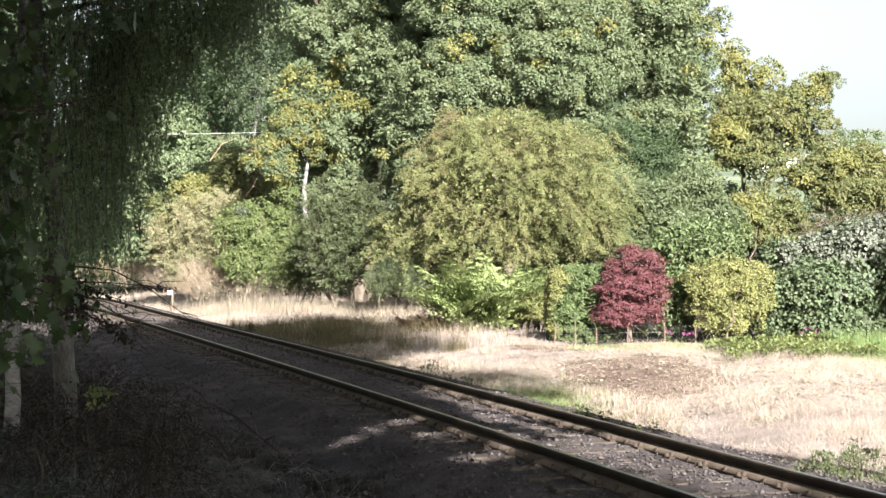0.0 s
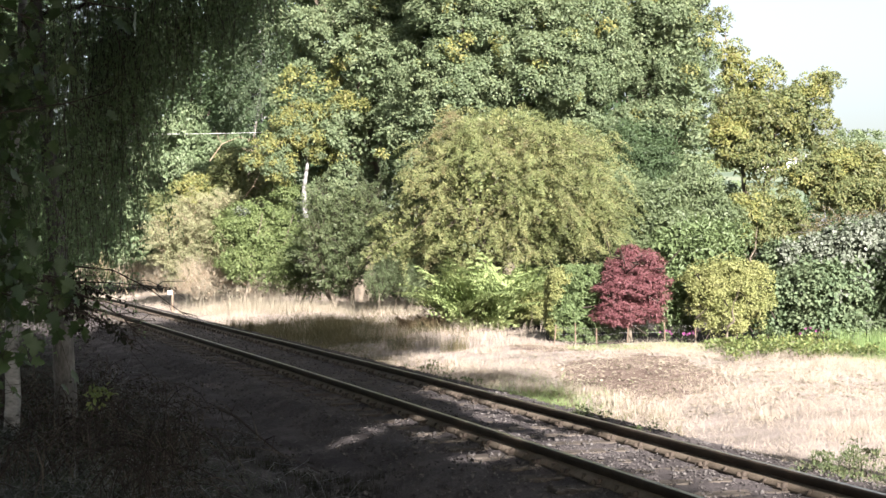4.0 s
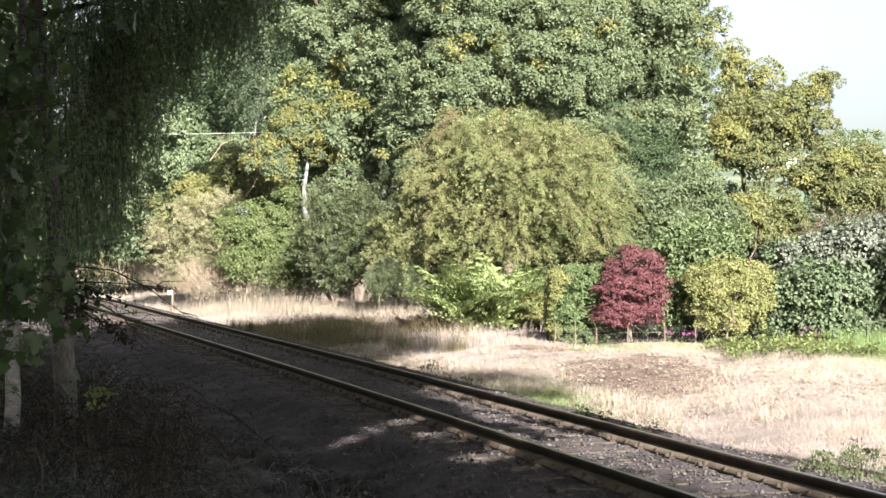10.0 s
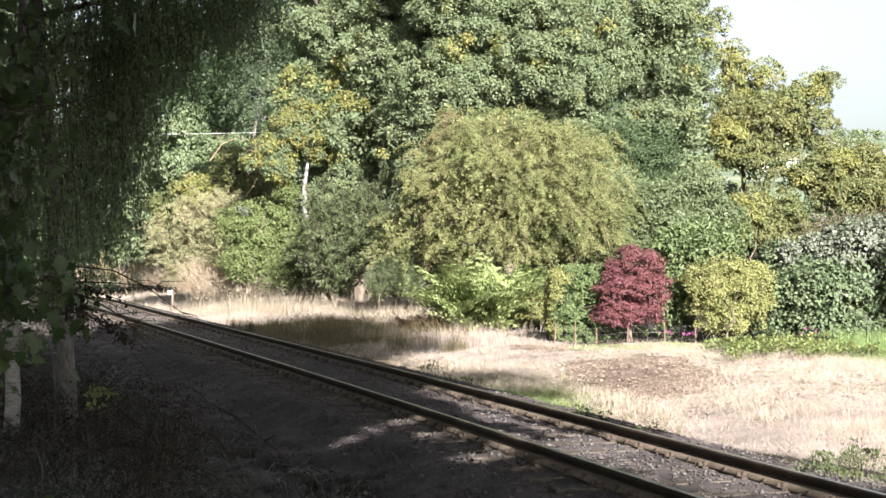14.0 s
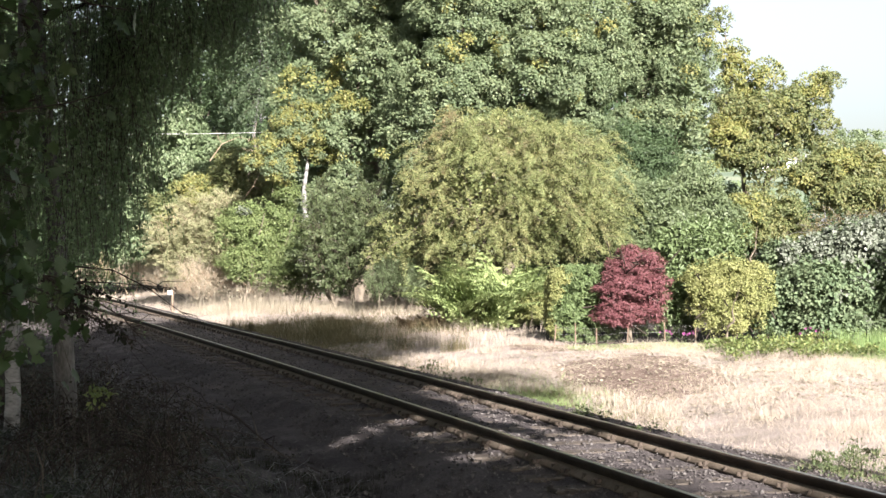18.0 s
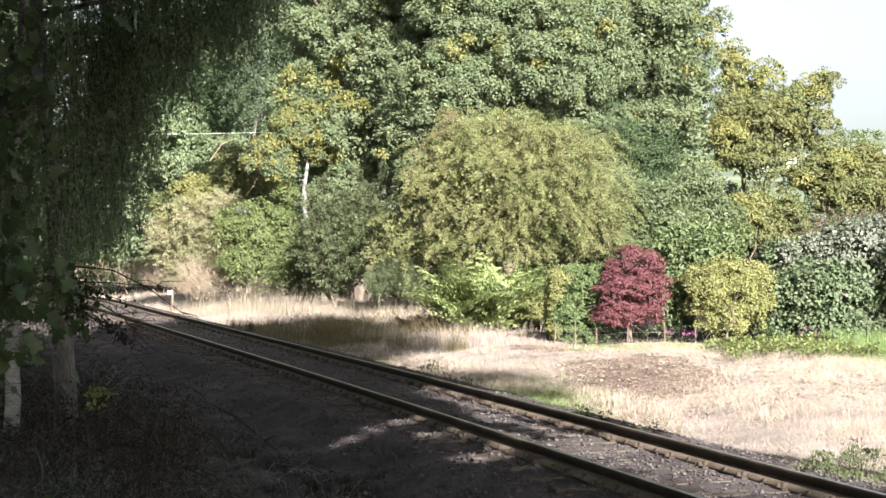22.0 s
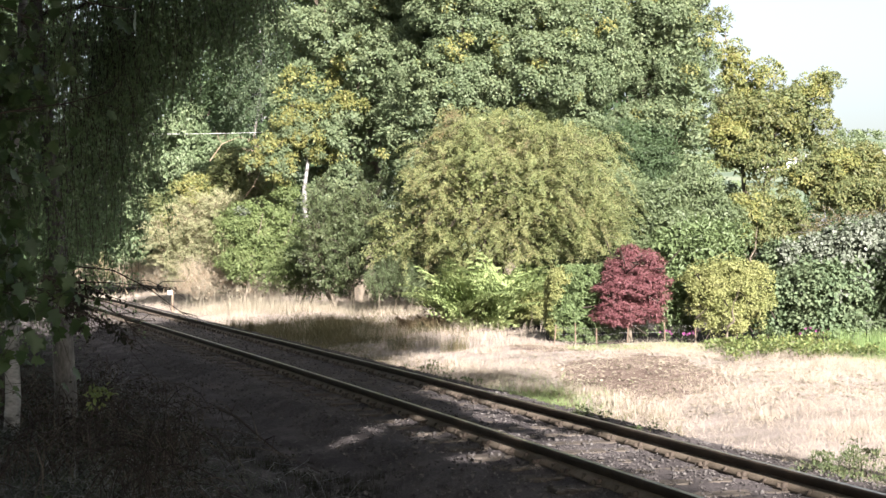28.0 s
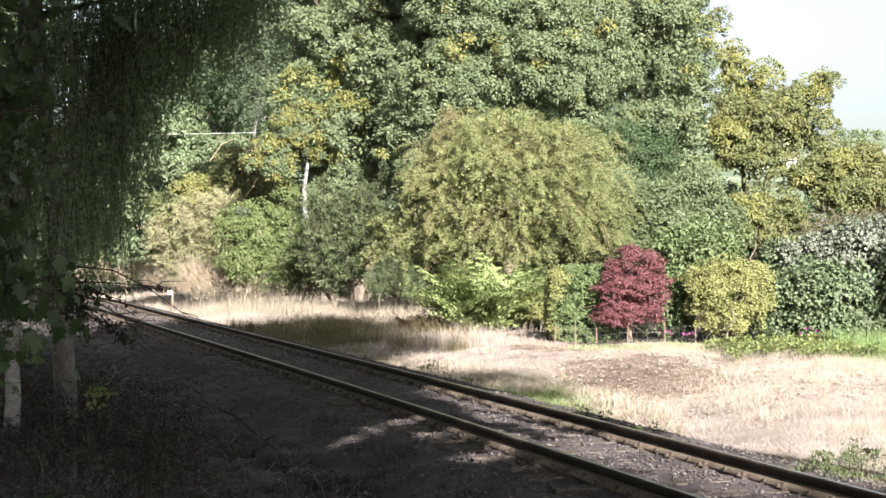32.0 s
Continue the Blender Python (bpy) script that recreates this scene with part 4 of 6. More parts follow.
pale_tree = crown_tree("ash_tree", (-12.54, 72.0, 0), [(0.14, 0.0, 7.42, 1.24, 1.16, 1.08), (0.27, 0.0, 8.36, 0.54, 0.54, 0.54), (-1.22, 0.0, 5.80, 1.30, 1.26, 1.22), (0.61, -0.4, 5.51, 1.61, 1.41, 1.21), (-1.76, 0.0, 3.77, 1.22, 1.35, 1.49), (-0.47, -0.4, 3.36, 1.48, 1.41, 1.34), (2.25, 0.3, 6.49, 1.36, 1.22, 1.09), (3.24, 0.0, 5.39, 1.35, 1.19, 1.03), (-2.16, 0.0, 2.01, 1.22, 1.22, 1.22), (1.89, 0.0, 4.45, 1.35, 1.35, 1.35)], ASH, "pale green ash tree in sun beside the curve of the line", size=0.75, k=18, spread=0.38, per=70, length=0.15, aspect=0.55, droop=0.5, trunk_r=0.3, seed=19, fill=5000, twigs=60, fill_len=0.35)
for k, (bx, by, bh) in enumerate([(-13.5, 97, 19), (-9.5, 92, 21), (-18.5, 94, 18), (-5.0, 76, 17), (-14.2, 88, 17), (-0.5, 72, 16), (4.5, 72, 15), (8.3, 68, 12.5)]):
    crown_tree("woodland_tree", (bx, by, 0), [(0, 0, bh * 0.75, 2.8, 2.6, bh * 0.22), (-1.4, -0.8, bh * 0.5, 2.4, 2.2, bh * 0.2), (1.3, -0.5, bh * 0.55, 2.3, 2.2, bh * 0.22), (0.2, -0.6, bh * 0.28, 2.6, 2.2, bh * 0.2)],
               DARK_GREEN, "tall dark tree standing back in the wood", size=1.2, k=14, per=30, spread=0.55, length=0.22, aspect=0.8, trunk_r=0.35, seed=30 + k, group="tall trees of the wood", fill=1500, fill_len=0.4)
silver_birch = plume_bush("birch_tree", (-9.19, 77.0, 0), [(0.12, 0.0, 12.99, 1.10, 1.20, 2.60), (0.44, -0.3, 10.36, 1.21, 1.30, 1.73), (-0.32, 0.0, 15.88, 0.98, 1.00, 2.02), (-1.04, 0.0, 10.97, 0.69, 0.80, 1.73)], BIRCH_DARK, "slender birch with hanging green leaf", "tree", size=0.7, k=12, n_leaf=70, reach=1.3, arch=1.1, length=0.12, aspect=0.6, width=0.12, up=0.2, bark=BIRCH_BARK, trunk_r=0.14, seed=40, stems=1, limbs=4, fill=800, fill_len=0.2)
gold_birch = crown_tree("birch_tree", (-5.02, 54.8, 0), [(-1.13, 0.0, 5.67, 0.62, 0.56, 0.49), (-0.21, 0.0, 6.23, 0.66, 0.62, 0.58), (-0.81, -0.1, 4.93, 0.62, 0.53, 0.45), (0.50, 0.2, 5.69, 0.62, 0.58, 0.54), (0.08, 0.2, 6.97, 0.58, 0.54, 0.50), (-0.65, 0.3, 6.67, 0.50, 0.50, 0.50), (-1.76, 0.1, 5.10, 0.45, 0.41, 0.37)], OAK_GOLD, "birch with a white trunk and golden leaf", size=0.3, k=14, spread=0.22, per=60, length=0.085, bark=BIRCH_BARK, trunk_r=0.15, seed=41, turned=OAK, turned_at=[(0.45, -0.5, 6.40, 0.41)], turn_name="green_leaves", turn_label="leaves still green", freckle=0.45, fill=80, limbs=0, twigs=60, aspect=0.7)
tan_bush = plume_bush("willow_bush", (-9.39, 59.0, 0), [(-0.22, 0.0, 2.79, 1.33, 1.20, 1.24), (-1.15, 0.0, 2.12, 0.89, 0.90, 0.97), (0.89, 0.0, 3.39, 1.02, 1.00, 0.80), (1.44, 0.0, 2.68, 0.97, 0.90, 0.97), (0.14, -0.2, 1.53, 1.68, 1.00, 0.97)], TAN, "tawny willowherb and willow thicket gone to seed", size=0.4, k=18, n_leaf=60, reach=0.95, arch=0.4, length=0.085, aspect=0.28, width=0.06, up=0.6, shoot=PALE_TWIG, trunk_r=0.10, seed=42, stems=5, limbs=4, turned=OAK_GOLD, turned_at=[(-1.22, -0.6, 3.22, 0.57), (-0.12, -0.6, 3.99, 0.53), (0.75, -0.6, 4.32, 0.35)], fill=3000, fill_len=0.16)
hazel = crown_tree("hazel_bush", (-6.83, 54.5, 0), [(0.00, 0.0, 2.32, 1.10, 1.06, 1.02), (0.69, 0.2, 2.84, 0.78, 0.74, 0.70), (-0.64, -0.1, 2.63, 0.69, 0.73, 0.78), (0.69, -0.3, 1.77, 0.81, 0.75, 0.69), (-0.22, 0.1, 3.14, 0.86, 0.72, 0.57), (1.05, 0.7, 3.84, 0.58, 0.64, 0.70), (0.13, -0.2, 1.40, 1.22, 1.02, 0.82)], HAZEL, "dense bright green hazel bush by the verge", "bush", size=0.42, k=16, per=60, spread=0.24, length=0.075, aspect=0.6, flat=0.6, trunk_r=0.12, seed=43, stems=5, limbs=4, turned=SILVER, turned_at=[(-0.43, -0.6, 3.39, 0.36)], turn_name="pale_leaves", turn_label="pale leaf undersides turned up by the wind", fill=3000, fill_len=0.14, shape=LEAF)
dogwood = plume_bush("dogwood_bush", (-5.05, 52.0, 0), [(0.10, 0.0, 1.33, 0.62, 0.80, 0.86), (-0.47, -0.2, 0.94, 0.58, 0.80, 0.66), (0.38, 0.1, 2.21, 0.43, 0.60, 0.66), (0.59, -0.1, 0.75, 0.47, 0.60, 0.58)], HAZEL, "light green dogwood shrub in the verge", size=0.32, k=13, n_leaf=50, reach=0.5, arch=0.35, length=0.075, aspect=0.55, width=0.06, up=0.9, trunk_r=0.08, seed=44, stems=5, limbs=3, fill=1500, fill_len=0.1)
willow = plume_bush("willow_bush", (-3.29, 49.0, 0), [(-0.55, 0.0, 2.38, 0.63, 0.80, 1.47), (0.26, 0.2, 2.20, 0.78, 1.00, 1.57), (0.99, 0.5, 2.76, 0.56, 0.80, 1.30), (-0.08, -0.2, 1.10, 0.92, 0.80, 0.73), (-0.83, 0.0, 3.30, 0.37, 0.50, 0.74)], WILLOW, "dark upright goat willow at the foot of the oaks", size=0.38, k=14, n_leaf=48, reach=1.15, arch=0.3, length=0.08, aspect=0.42, width=0.06, up=0.9, trunk_r=0.12, seed=45, stems=5, limbs=5, fill=4000, fill_len=0.16)
broom = plume_bush("broom_bush", (-1.59, 45.0, 0), [(-0.30, 0.0, 0.75, 0.37, 0.40, 0.44), (0.20, 0.1, 1.00, 0.44, 0.45, 0.54), (0.64, 0.0, 0.63, 0.30, 0.40, 0.41)], BLUE_GREEN, "feathery blue-green broom bush", size=0.2, k=12, n_leaf=60, reach=0.5, arch=0.05, length=0.10, aspect=0.07, width=0.04, up=1.4, trunk_r=0.04, seed=46, stems=6, limbs=2, fill=200, fill_len=0.08)
for k, (bx, by, bh) in enumerate([(-9.0, 70, 4.5), (-6.5, 63, 3.6), (-3.5, 60, 4.0), (-0.5, 50.5, 3.2), (4.4, 51, 3.4), (9.4, 56, 4.0), (12.4, 57, 3.6), (-17.0, 84, 5.0), (-20.0, 88, 6.0), (-14.0, 85, 5.0), (-22.5, 84, 6.0), (16.5, 58, 4.0), (11.9, 63, 5.0), (14.6, 60, 4.0)]):
    crown_tree("understorey_bush", (bx, by, 0), [(0, 0, bh * 0.5, 1.6, 1.3, bh * 0.5), (0.9, 0.2, bh * 0.35, 1.2, 1.1, bh * 0.36), (-1.0, 0, bh * 0.38, 1.1, 1.1, bh * 0.38)], DARK_GREEN if k % 3 else BLUE_GREEN,
               "green understorey bush at the edge of the wood", "bush", size=0.75, k=14, per=34, spread=0.38, length=0.15, trunk_r=0.1, seed=300 + k, stems=3, limbs=3, group="understorey bushes", fill=2000, fill_len=0.3)


brush = plume_bush("bramble_bush", (-8.1, 55.0, 0), [(0, 0, 0.55, 1.3, 0.7, 0.7), (1.6, -1.0, 0.5, 0.9, 0.6, 0.6), (-0.9, 1.0, 0.75, 0.9, 0.7, 0.9), (2.6, -2.0, 0.4, 0.8, 0.5, 0.55)], SEEDED, "low pinkish-brown brush of dead stems in the verge", size=0.3, k=13, n_leaf=26, reach=0.6, arch=0.15, length=0.05, aspect=0.2, width=0.04, up=1.2, bark=PALE_TWIG, shoot=PALE_TWIG, trunk_r=0.03, seed=330, stems=4, limbs=2, fill=500, fill_len=0.07)
hedge_maple = crown_tree("field_maple_bush", (-9.51, 66.0, 0), [(-1.36, 0.0, 4.54, 1.24, 0.99, 0.74), (-2.53, 0.0, 3.75, 0.84, 0.84, 0.84), (0.50, 0.0, 5.48, 1.34, 1.14, 0.94), (1.61, 0.0, 4.86, 1.29, 1.09, 0.89), (0.00, 0.0, 4.61, 1.39, 1.09, 0.79), (-0.57, 0.5, 3.39, 1.75, 1.57, 1.40), (1.20, 0.3, 3.76, 1.49, 1.37, 1.24)], LIME, "yellowing field maple bush behind the hazel", "bush", size=0.5, k=16, per=70, spread=0.3, length=0.11, trunk_r=0.1, seed=331, stems=3, limbs=4, turned=OAK_GOLD, turned_at=[(-1.39, -0.6, 4.59, 0.88), (2.05, -0.6, 5.45, 0.39)], fill=2500, twigs=80, aspect=0.7)


for k, (bx, by, bh) in enumerate([(-17.6, 71.5, 1.2), (-16.0, 72.0, 1.6), (-14.6, 71.0, 1.3), (-13.2, 71.5, 1.7), (-13.0, 69.5, 1.2), (-10.9, 67.0, 1.5)]):
    plume_bush("willowherb_clump", (bx, by, 0), [(0, 0, bh * 0.45, 1.0, 0.7, bh * 0.5), (0.7, 0, bh * 0.38, 0.7, 0.6, bh * 0.42)], (SEEDED, LIME, SEEDED, TAN)[k % 4], "tawny seeding willowherb beyond the curve of the line", "plant", size=0.28, k=13, n_leaf=26, reach=0.6, arch=0.12, length=0.07, aspect=0.22, width=0.05, up=1.3,
               bark=PALE_TWIG, shoot=PALE_TWIG, trunk_r=0.03, seed=340 + k, stems=4, limbs=2, fill=300, fill_len=0.08, group="willowherb clumps")


def dry_stalks():
    """Tall withered willowherb stems along the foot of the bushes."""
    rng = np.random.default_rng(320)
    n = 200
    x = rng.choice(np.array([-9.0, -8.4, -7.6, -6.8, -5.9, -5.3, -4.6, -2.9, -2.3]), n) + rng.normal(0, 0.45, n)
    y = 47.6 - (x + 2) * 0.95 + rng.normal(0, 1.0, n)
    p = np.stack([x, y, height(x, y)], 1)
    t = np.stack([rng.normal(0, 0.16, n), rng.normal(0, 0.16, n), np.ones(n)], 1)
    ln = rng.uniform(0.35, 1.1, n)
    a = blades(p, t, rng.normal(size=(n, 3)), ln, 0.013, GRASS)
    tips = np.repeat(p + unit(t) * ln[:, None] * 0.85, 12, 0) + rng.normal(0, 0.09, (n * 12, 3)) * np.array([1, 1, 2.0])
    b = blades(tips, rng.normal(size=(n * 12, 3)) + np.array([0, 0, 0.4]), rng.normal(size=(n * 12, 3)), 0.08, 0.016)
    tagged(new("willowherb_stalks", tri_mesh("willowherb_stalks", *joined([a, b]), SEEDED)), "tall pinkish dead willowherb stalks at the bushes' foot", "dead stalks", kind="stuff")


dry_stalks()

# ---- the garden edge ----
hedge_rng = np.random.default_rng(50)


def clipped_hedge():
    r = root("clipped_hedge", (3.1, 32.6, 0), "neatly clipped green hedge with golden growth at one end", "hedge")
    n = 1700
    o = unit(hedge_rng.normal(size=(n, 3)))
    q = o / (np.abs(o) ** 4.5).sum(1, keepdims=True) ** (1 / 4.5)
    c = q * np.array([0.80, 0.55, 0.78]) + np.array([0, 0, 0.80])
    c += hedge_rng.normal(0, 0.02, (n, 3))
    gold = c[:, 0] < -0.78 + 0.26 * smooth(0.2, 1.3, c[:, 2]) + 0.08 * np.sin(c[:, 2] * 6.0) + hedge_rng.normal(0, 0.07, n)
    child("crown", tri_mesh("crown", *joined([rosettes(hedge_rng, c[~gold], o[~gold], 20, 0.06, 0.042, 0.65), inner(hedge_rng, [(0, 0, 0.8, 0.95, 0.65, 0.95)], 5000, 0.09)]), HEDGE), r)
    child("golden_leaves", tri_mesh("golden_leaves", *rosettes(hedge_rng, c[gold], o[gold], 30, 0.08, 0.046, 0.6), GOLD_PRIVET), r, "golden variegated leaves")
    for k in range(4):
        a = np.array([-0.5 + 0.33 * k, 0, -0.1])
        child("stem", tri_mesh("stem", *tube(bent(hedge_rng, a, a + np.array([0, 0, 1.2]), 5, 0.03), np.linspace(0.025, 0.01, 5), 6), TWIG, True), r)
    return r


clipped_hedge()
red_maple = crown_tree("japanese_maple", (4.00, 32.0, 0), [(0.00, 0.0, 1.29, 0.65, 0.60, 0.58), (0.16, 0.0, 1.75, 0.50, 0.45, 0.34), (-0.35, -0.1, 0.99, 0.41, 0.42, 0.38), (0.37, 0.0, 1.03, 0.38, 0.42, 0.43), (-0.07, -0.1, 0.67, 0.62, 0.45, 0.29), (-0.30, 0.0, 1.58, 0.31, 0.30, 0.31), (0.46, 0.0, 1.56, 0.29, 0.30, 0.31), (-0.14, 0.0, 1.89, 0.22, 0.25, 0.19)], MAPLE, "small purple-red japanese maple beside the hedge", "shrub", size=0.2, k=16, per=55, spread=0.12, length=0.046, aspect=0.4, droop=0.6, flat=0.5, trunk_r=0.05, seed=51, limbs=6, fill=900, fill_len=0.07, twigs=60, low=0.9, shape=LEAF, hollow=0.1)
laurel = crown_tree("laurel_shrub", (5.57, 32.9, 0), [(0.00, 0.0, 1.99, 0.86, 0.72, 0.57), (0.48, 0.1, 2.16, 0.54, 0.48, 0.42), (-0.53, 0.0, 1.83, 0.49, 0.52, 0.54), (-0.66, -0.3, 0.91, 0.39, 0.40, 0.66), (-0.25, 0.0, 1.46, 0.62, 0.59, 0.57), (0.37, 0.2, 1.46, 0.67, 0.65, 0.62), (-0.43, -0.2, 0.48, 0.44, 0.35, 0.42)], LAUREL, "broad-leaved glossy laurel shrub", "shrub", size=0.26, k=16, per=24, spread=0.17, length=0.12, aspect=0.36, droop=0.35, flat=0.8, trunk_r=0.07, seed=52, stems=3, limbs=5, fill=1200, fill_len=0.16, low=0.9, shape=LEAF)
privet = crown_tree("golden_privet", (6.00, 31.8, 0), [(0.04, 0.0, 1.24, 0.81, 0.65, 0.50), (-0.44, 0.0, 1.00, 0.43, 0.50, 0.60), (0.51, 0.0, 1.04, 0.41, 0.50, 0.62), (0.15, -0.1, 0.58, 0.60, 0.50, 0.43), (-0.35, 0.0, 1.42, 0.41, 0.40, 0.33), (0.49, 0.0, 1.44, 0.41, 0.40, 0.33), (-0.50, -0.1, 0.52, 0.26, 0.30, 0.31)], GOLD_PRIVET, "golden privet bush with yellow-green leaves", "shrub", size=0.24, k=18, per=44, spread=0.13, length=0.05, aspect=0.5, trunk_r=0.06, seed=53, stems=3, limbs=3, fill=1200, fill_len=0.07, twigs=60, low=0.9, shape=LEAF, hollow=0.12)
silver_shrub = crown_tree("silver_leaved_shrub", (8.34, 32.4, 0), [(-0.12, 0.0, 1.22, 1.22, 1.00, 0.85), (-1.12, -0.1, 0.98, 0.61, 0.70, 0.70), (0.36, 0.0, 1.89, 1.00, 0.80, 0.54), (1.09, 0.0, 1.41, 0.97, 0.90, 0.97), (-0.41, -0.2, 0.44, 1.21, 0.70, 0.51), (-0.91, 0.0, 1.65, 0.58, 0.60, 0.51), (1.22, 0.0, 2.01, 0.85, 0.70, 0.56), (0.79, -0.2, 0.38, 0.97, 0.60, 0.48)], GUELDER, "rounded shrub with silvery grey-green leaves", "shrub", size=0.34, k=20, per=42, spread=0.22, length=0.095, aspect=0.68, droop=0.2, trunk_r=0.07, seed=54, stems=4, limbs=5, turned=SILVER, turn_name="pale_leaves", turn_label="whitish silvery leaves", turned_at=[(0.26, -0.4, 2.19, 0.60), (-0.44, -0.3, 2.11, 0.48), (1.01, -0.3, 2.19, 0.60), (0.65, -0.7, 1.30, 0.31), (-1.06, -0.4, 1.83, 0.31)], freckle=0.05, fill=2000, fill_len=0.16, twigs=60, low=0.9, shape=LEAF, hollow=0.02)
silver_wand = plume_bush("buddleia_bush", (9.0, 33.6, 0), [(0, 0, 1.75, 0.9, 0.5, 0.55), (-1.0, 0, 1.7, 0.6, 0.4, 0.45)], SILVER, "pale grey seeding wands above the garden shrub", "shrub", size=0.3, k=11, n_leaf=16, reach=0.45, arch=0.25, length=0.07, aspect=0.25, width=0.03, up=0.7, shoot=PALE_TWIG, trunk_r=0.04, seed=57, stems=4, limbs=3, fill=0)
bramble_bank = plume_bush("bramble_bush", (10.86, 41.0, 0), [(0.00, 0.0, 2.71, 0.92, 0.80, 0.40), (0.92, 0.0, 2.78, 0.62, 0.70, 0.46), (-0.77, 0.0, 2.48, 0.55, 0.60, 0.40), (0.21, 0.2, 2.01, 1.24, 0.80, 0.62)], WEED, "brown withering bramble bank behind the garden", size=0.4, k=12, n_leaf=20, reach=0.6, arch=0.5, length=0.07, aspect=0.5, width=0.08, up=0.6, shoot=GREY_TWIG, trunk_r=0.04, seed=55, stems=6, limbs=4, fill=600, fill_len=0.1)
gold_fern_bush = crown_tree("golden_privet", (2.07, 36.5, 0), [(0.00, 0.0, 0.64, 0.41, 0.40, 0.38), (-0.28, -0.1, 0.51, 0.27, 0.30, 0.30), (0.32, 0.0, 0.58, 0.25, 0.30, 0.36)], GOLD_PRIVET, "small golden privet bush beside the bracken", "shrub", size=0.18, k=16, per=40, spread=0.12, length=0.05, aspect=0.5, trunk_r=0.03, seed=56, stems=4, limbs=2, fill=250, fill_len=0.06, low=0.9, shape=LEAF)


def fern_plant(seed, n, size, mat):
    """Arching fronds with side leaflets."""
    rng = np.random.default_rng(seed)
    r = root("bracken_fern", (0, 0, 0), "arching bright green bracken fern in the verge", "fern", "bracken patch")
    for k in range(n):
        az = rng.uniform(0, 6.28)
        ln = size * (0.4 + 0.8 * rng.random())
        s = np.linspace(0, 1, 14)
        bend = rng.uniform(0.35, 0.95)
        out = ln * bend * s ** 1.3
        up = ln * ((1.1 - 0.3 * bend) * s - (0.10 + 0.35 * bend) * s ** 2.4)
        pts = np.stack([np.cos(az) * out, np.sin(az) * out, up], 1)
        side = np.array([-math.sin(az), math.cos(az), 0])
        ch = [tube(pts, np.linspace(0.008, 0.002, 14), 3)]
        tan = unit(np.gradient(pts, axis=0))
        for i in range(2, 14):
            pl = ln * 0.42 * (1 - (s[i] - 0.28) / 0.75) ** 0.9 if s[i] > 0.28 else ln * 0.30
            for sg in (-1, 1):
                t = sg * side + tan[i] * 0.45 - np.array([0, 0, rng.uniform(0.1, 0.5)])
                m = 6
                u = np.linspace(0.1, 1, m)
                pp = pts[i] + unit(t[None])[0] * pl * u[:, None]
                for s2 in (-1, 1):
                    tt = np.repeat((tan[i] * s2 + unit(t[None])[0] * 0.5)[None], m, 0) + rng.normal(0, 0.15, (m, 3))
                    ch.append(blades(pp, tt, np.repeat(np.array([[0, 0, 1.0]]), m, 0) + rng.normal(0, 0.2, (m, 3)), pl * 0.34 * (1.05 - u * 0.75), 0.024 * size + 0.006))
        child("frond", tri_mesh("frond", *joined(ch), mat), r)
    return r


def bracken():
    rng = np.random.default_rng(60)
    kinds = [fern_plant(61, 18, 1.45, FERN), fern_plant(62, 18, 1.15, FERN), fern_plant(64, 18, 1.3, FERN), fern_plant(65, 18, 0.85, FERN)]
    spots = [(0.6, 39.6), (2.0, 38.6), (1.2, 39.8), (0.25, 37.6), (0.8, 40.6), (1.2, 38.4), (1.8, 39.8), (0.55, 37.2), (1.5, 40.6), (2.3, 39.2), (0.3, 38.8), (1.0, 37.0), (2.2, 40.4), (1.6, 37.6), (0.8, 38.4), (1.4, 37.1), (1.9, 37.2), (0.5, 36.6), (1.1, 36.4), (2.4, 38.2)]
    for k, (x, y) in enumerate(spots):
        m = pose(x + 0.2, y, float(height(x + 0.2, y)), 0, 0, rng.uniform(0, 360)) @ Matrix.Diagonal((*[rng.uniform(1.1, 1.42)] * 3, 1))
        if k < 4:
            kinds[k].matrix_basis = m
        else:
            copy_thing(kinds[k % 4], m)
    rust = fern_plant(63, 14, 0.6, RUST)
    tagged(rust, "withered rust-brown bracken in the verge", "fern", "withered bracken")
    for k, (x, y) in enumerate([(-0.9, 37.0), (-0.5, 37.6), (-0.2, 36.7)]):
        m = pose(x, y, float(height(x, y)), 0, 0, 70 * k)
        if k == 0:
            rust.matrix_basis = m
        else:
            copy_thing(rust, m)


bracken()


# ---- grasses ----
def scatter(rng, n, x0, x1, y0, y1, keep):
    x, y = rng.uniform(x0, x1, n), rng.uniform(y0, y1, n)
    k = keep(x, y, offset(x, y), rng)
    return x[k], y[k]


def grass(name, x, y, tall, wide, mat, label, rng, lean=0.35, shape=GRASS):
    n = len(x)
    p = np.stack([x, y, height(x, y) - 0.02], 1)
    t = np.stack([rng.normal(0, lean, n), rng.normal(0, lean, n), np.ones(n)], 1)
    v, f = blades(p, t, rng.normal(size=(n, 3)) * np.array([1, 1, 0.1]), tall, wide, shape)
    ob = new(name, tri_mesh(name, v, f, mat))
    return tagged(ob, label, "grass", kind="stuff")


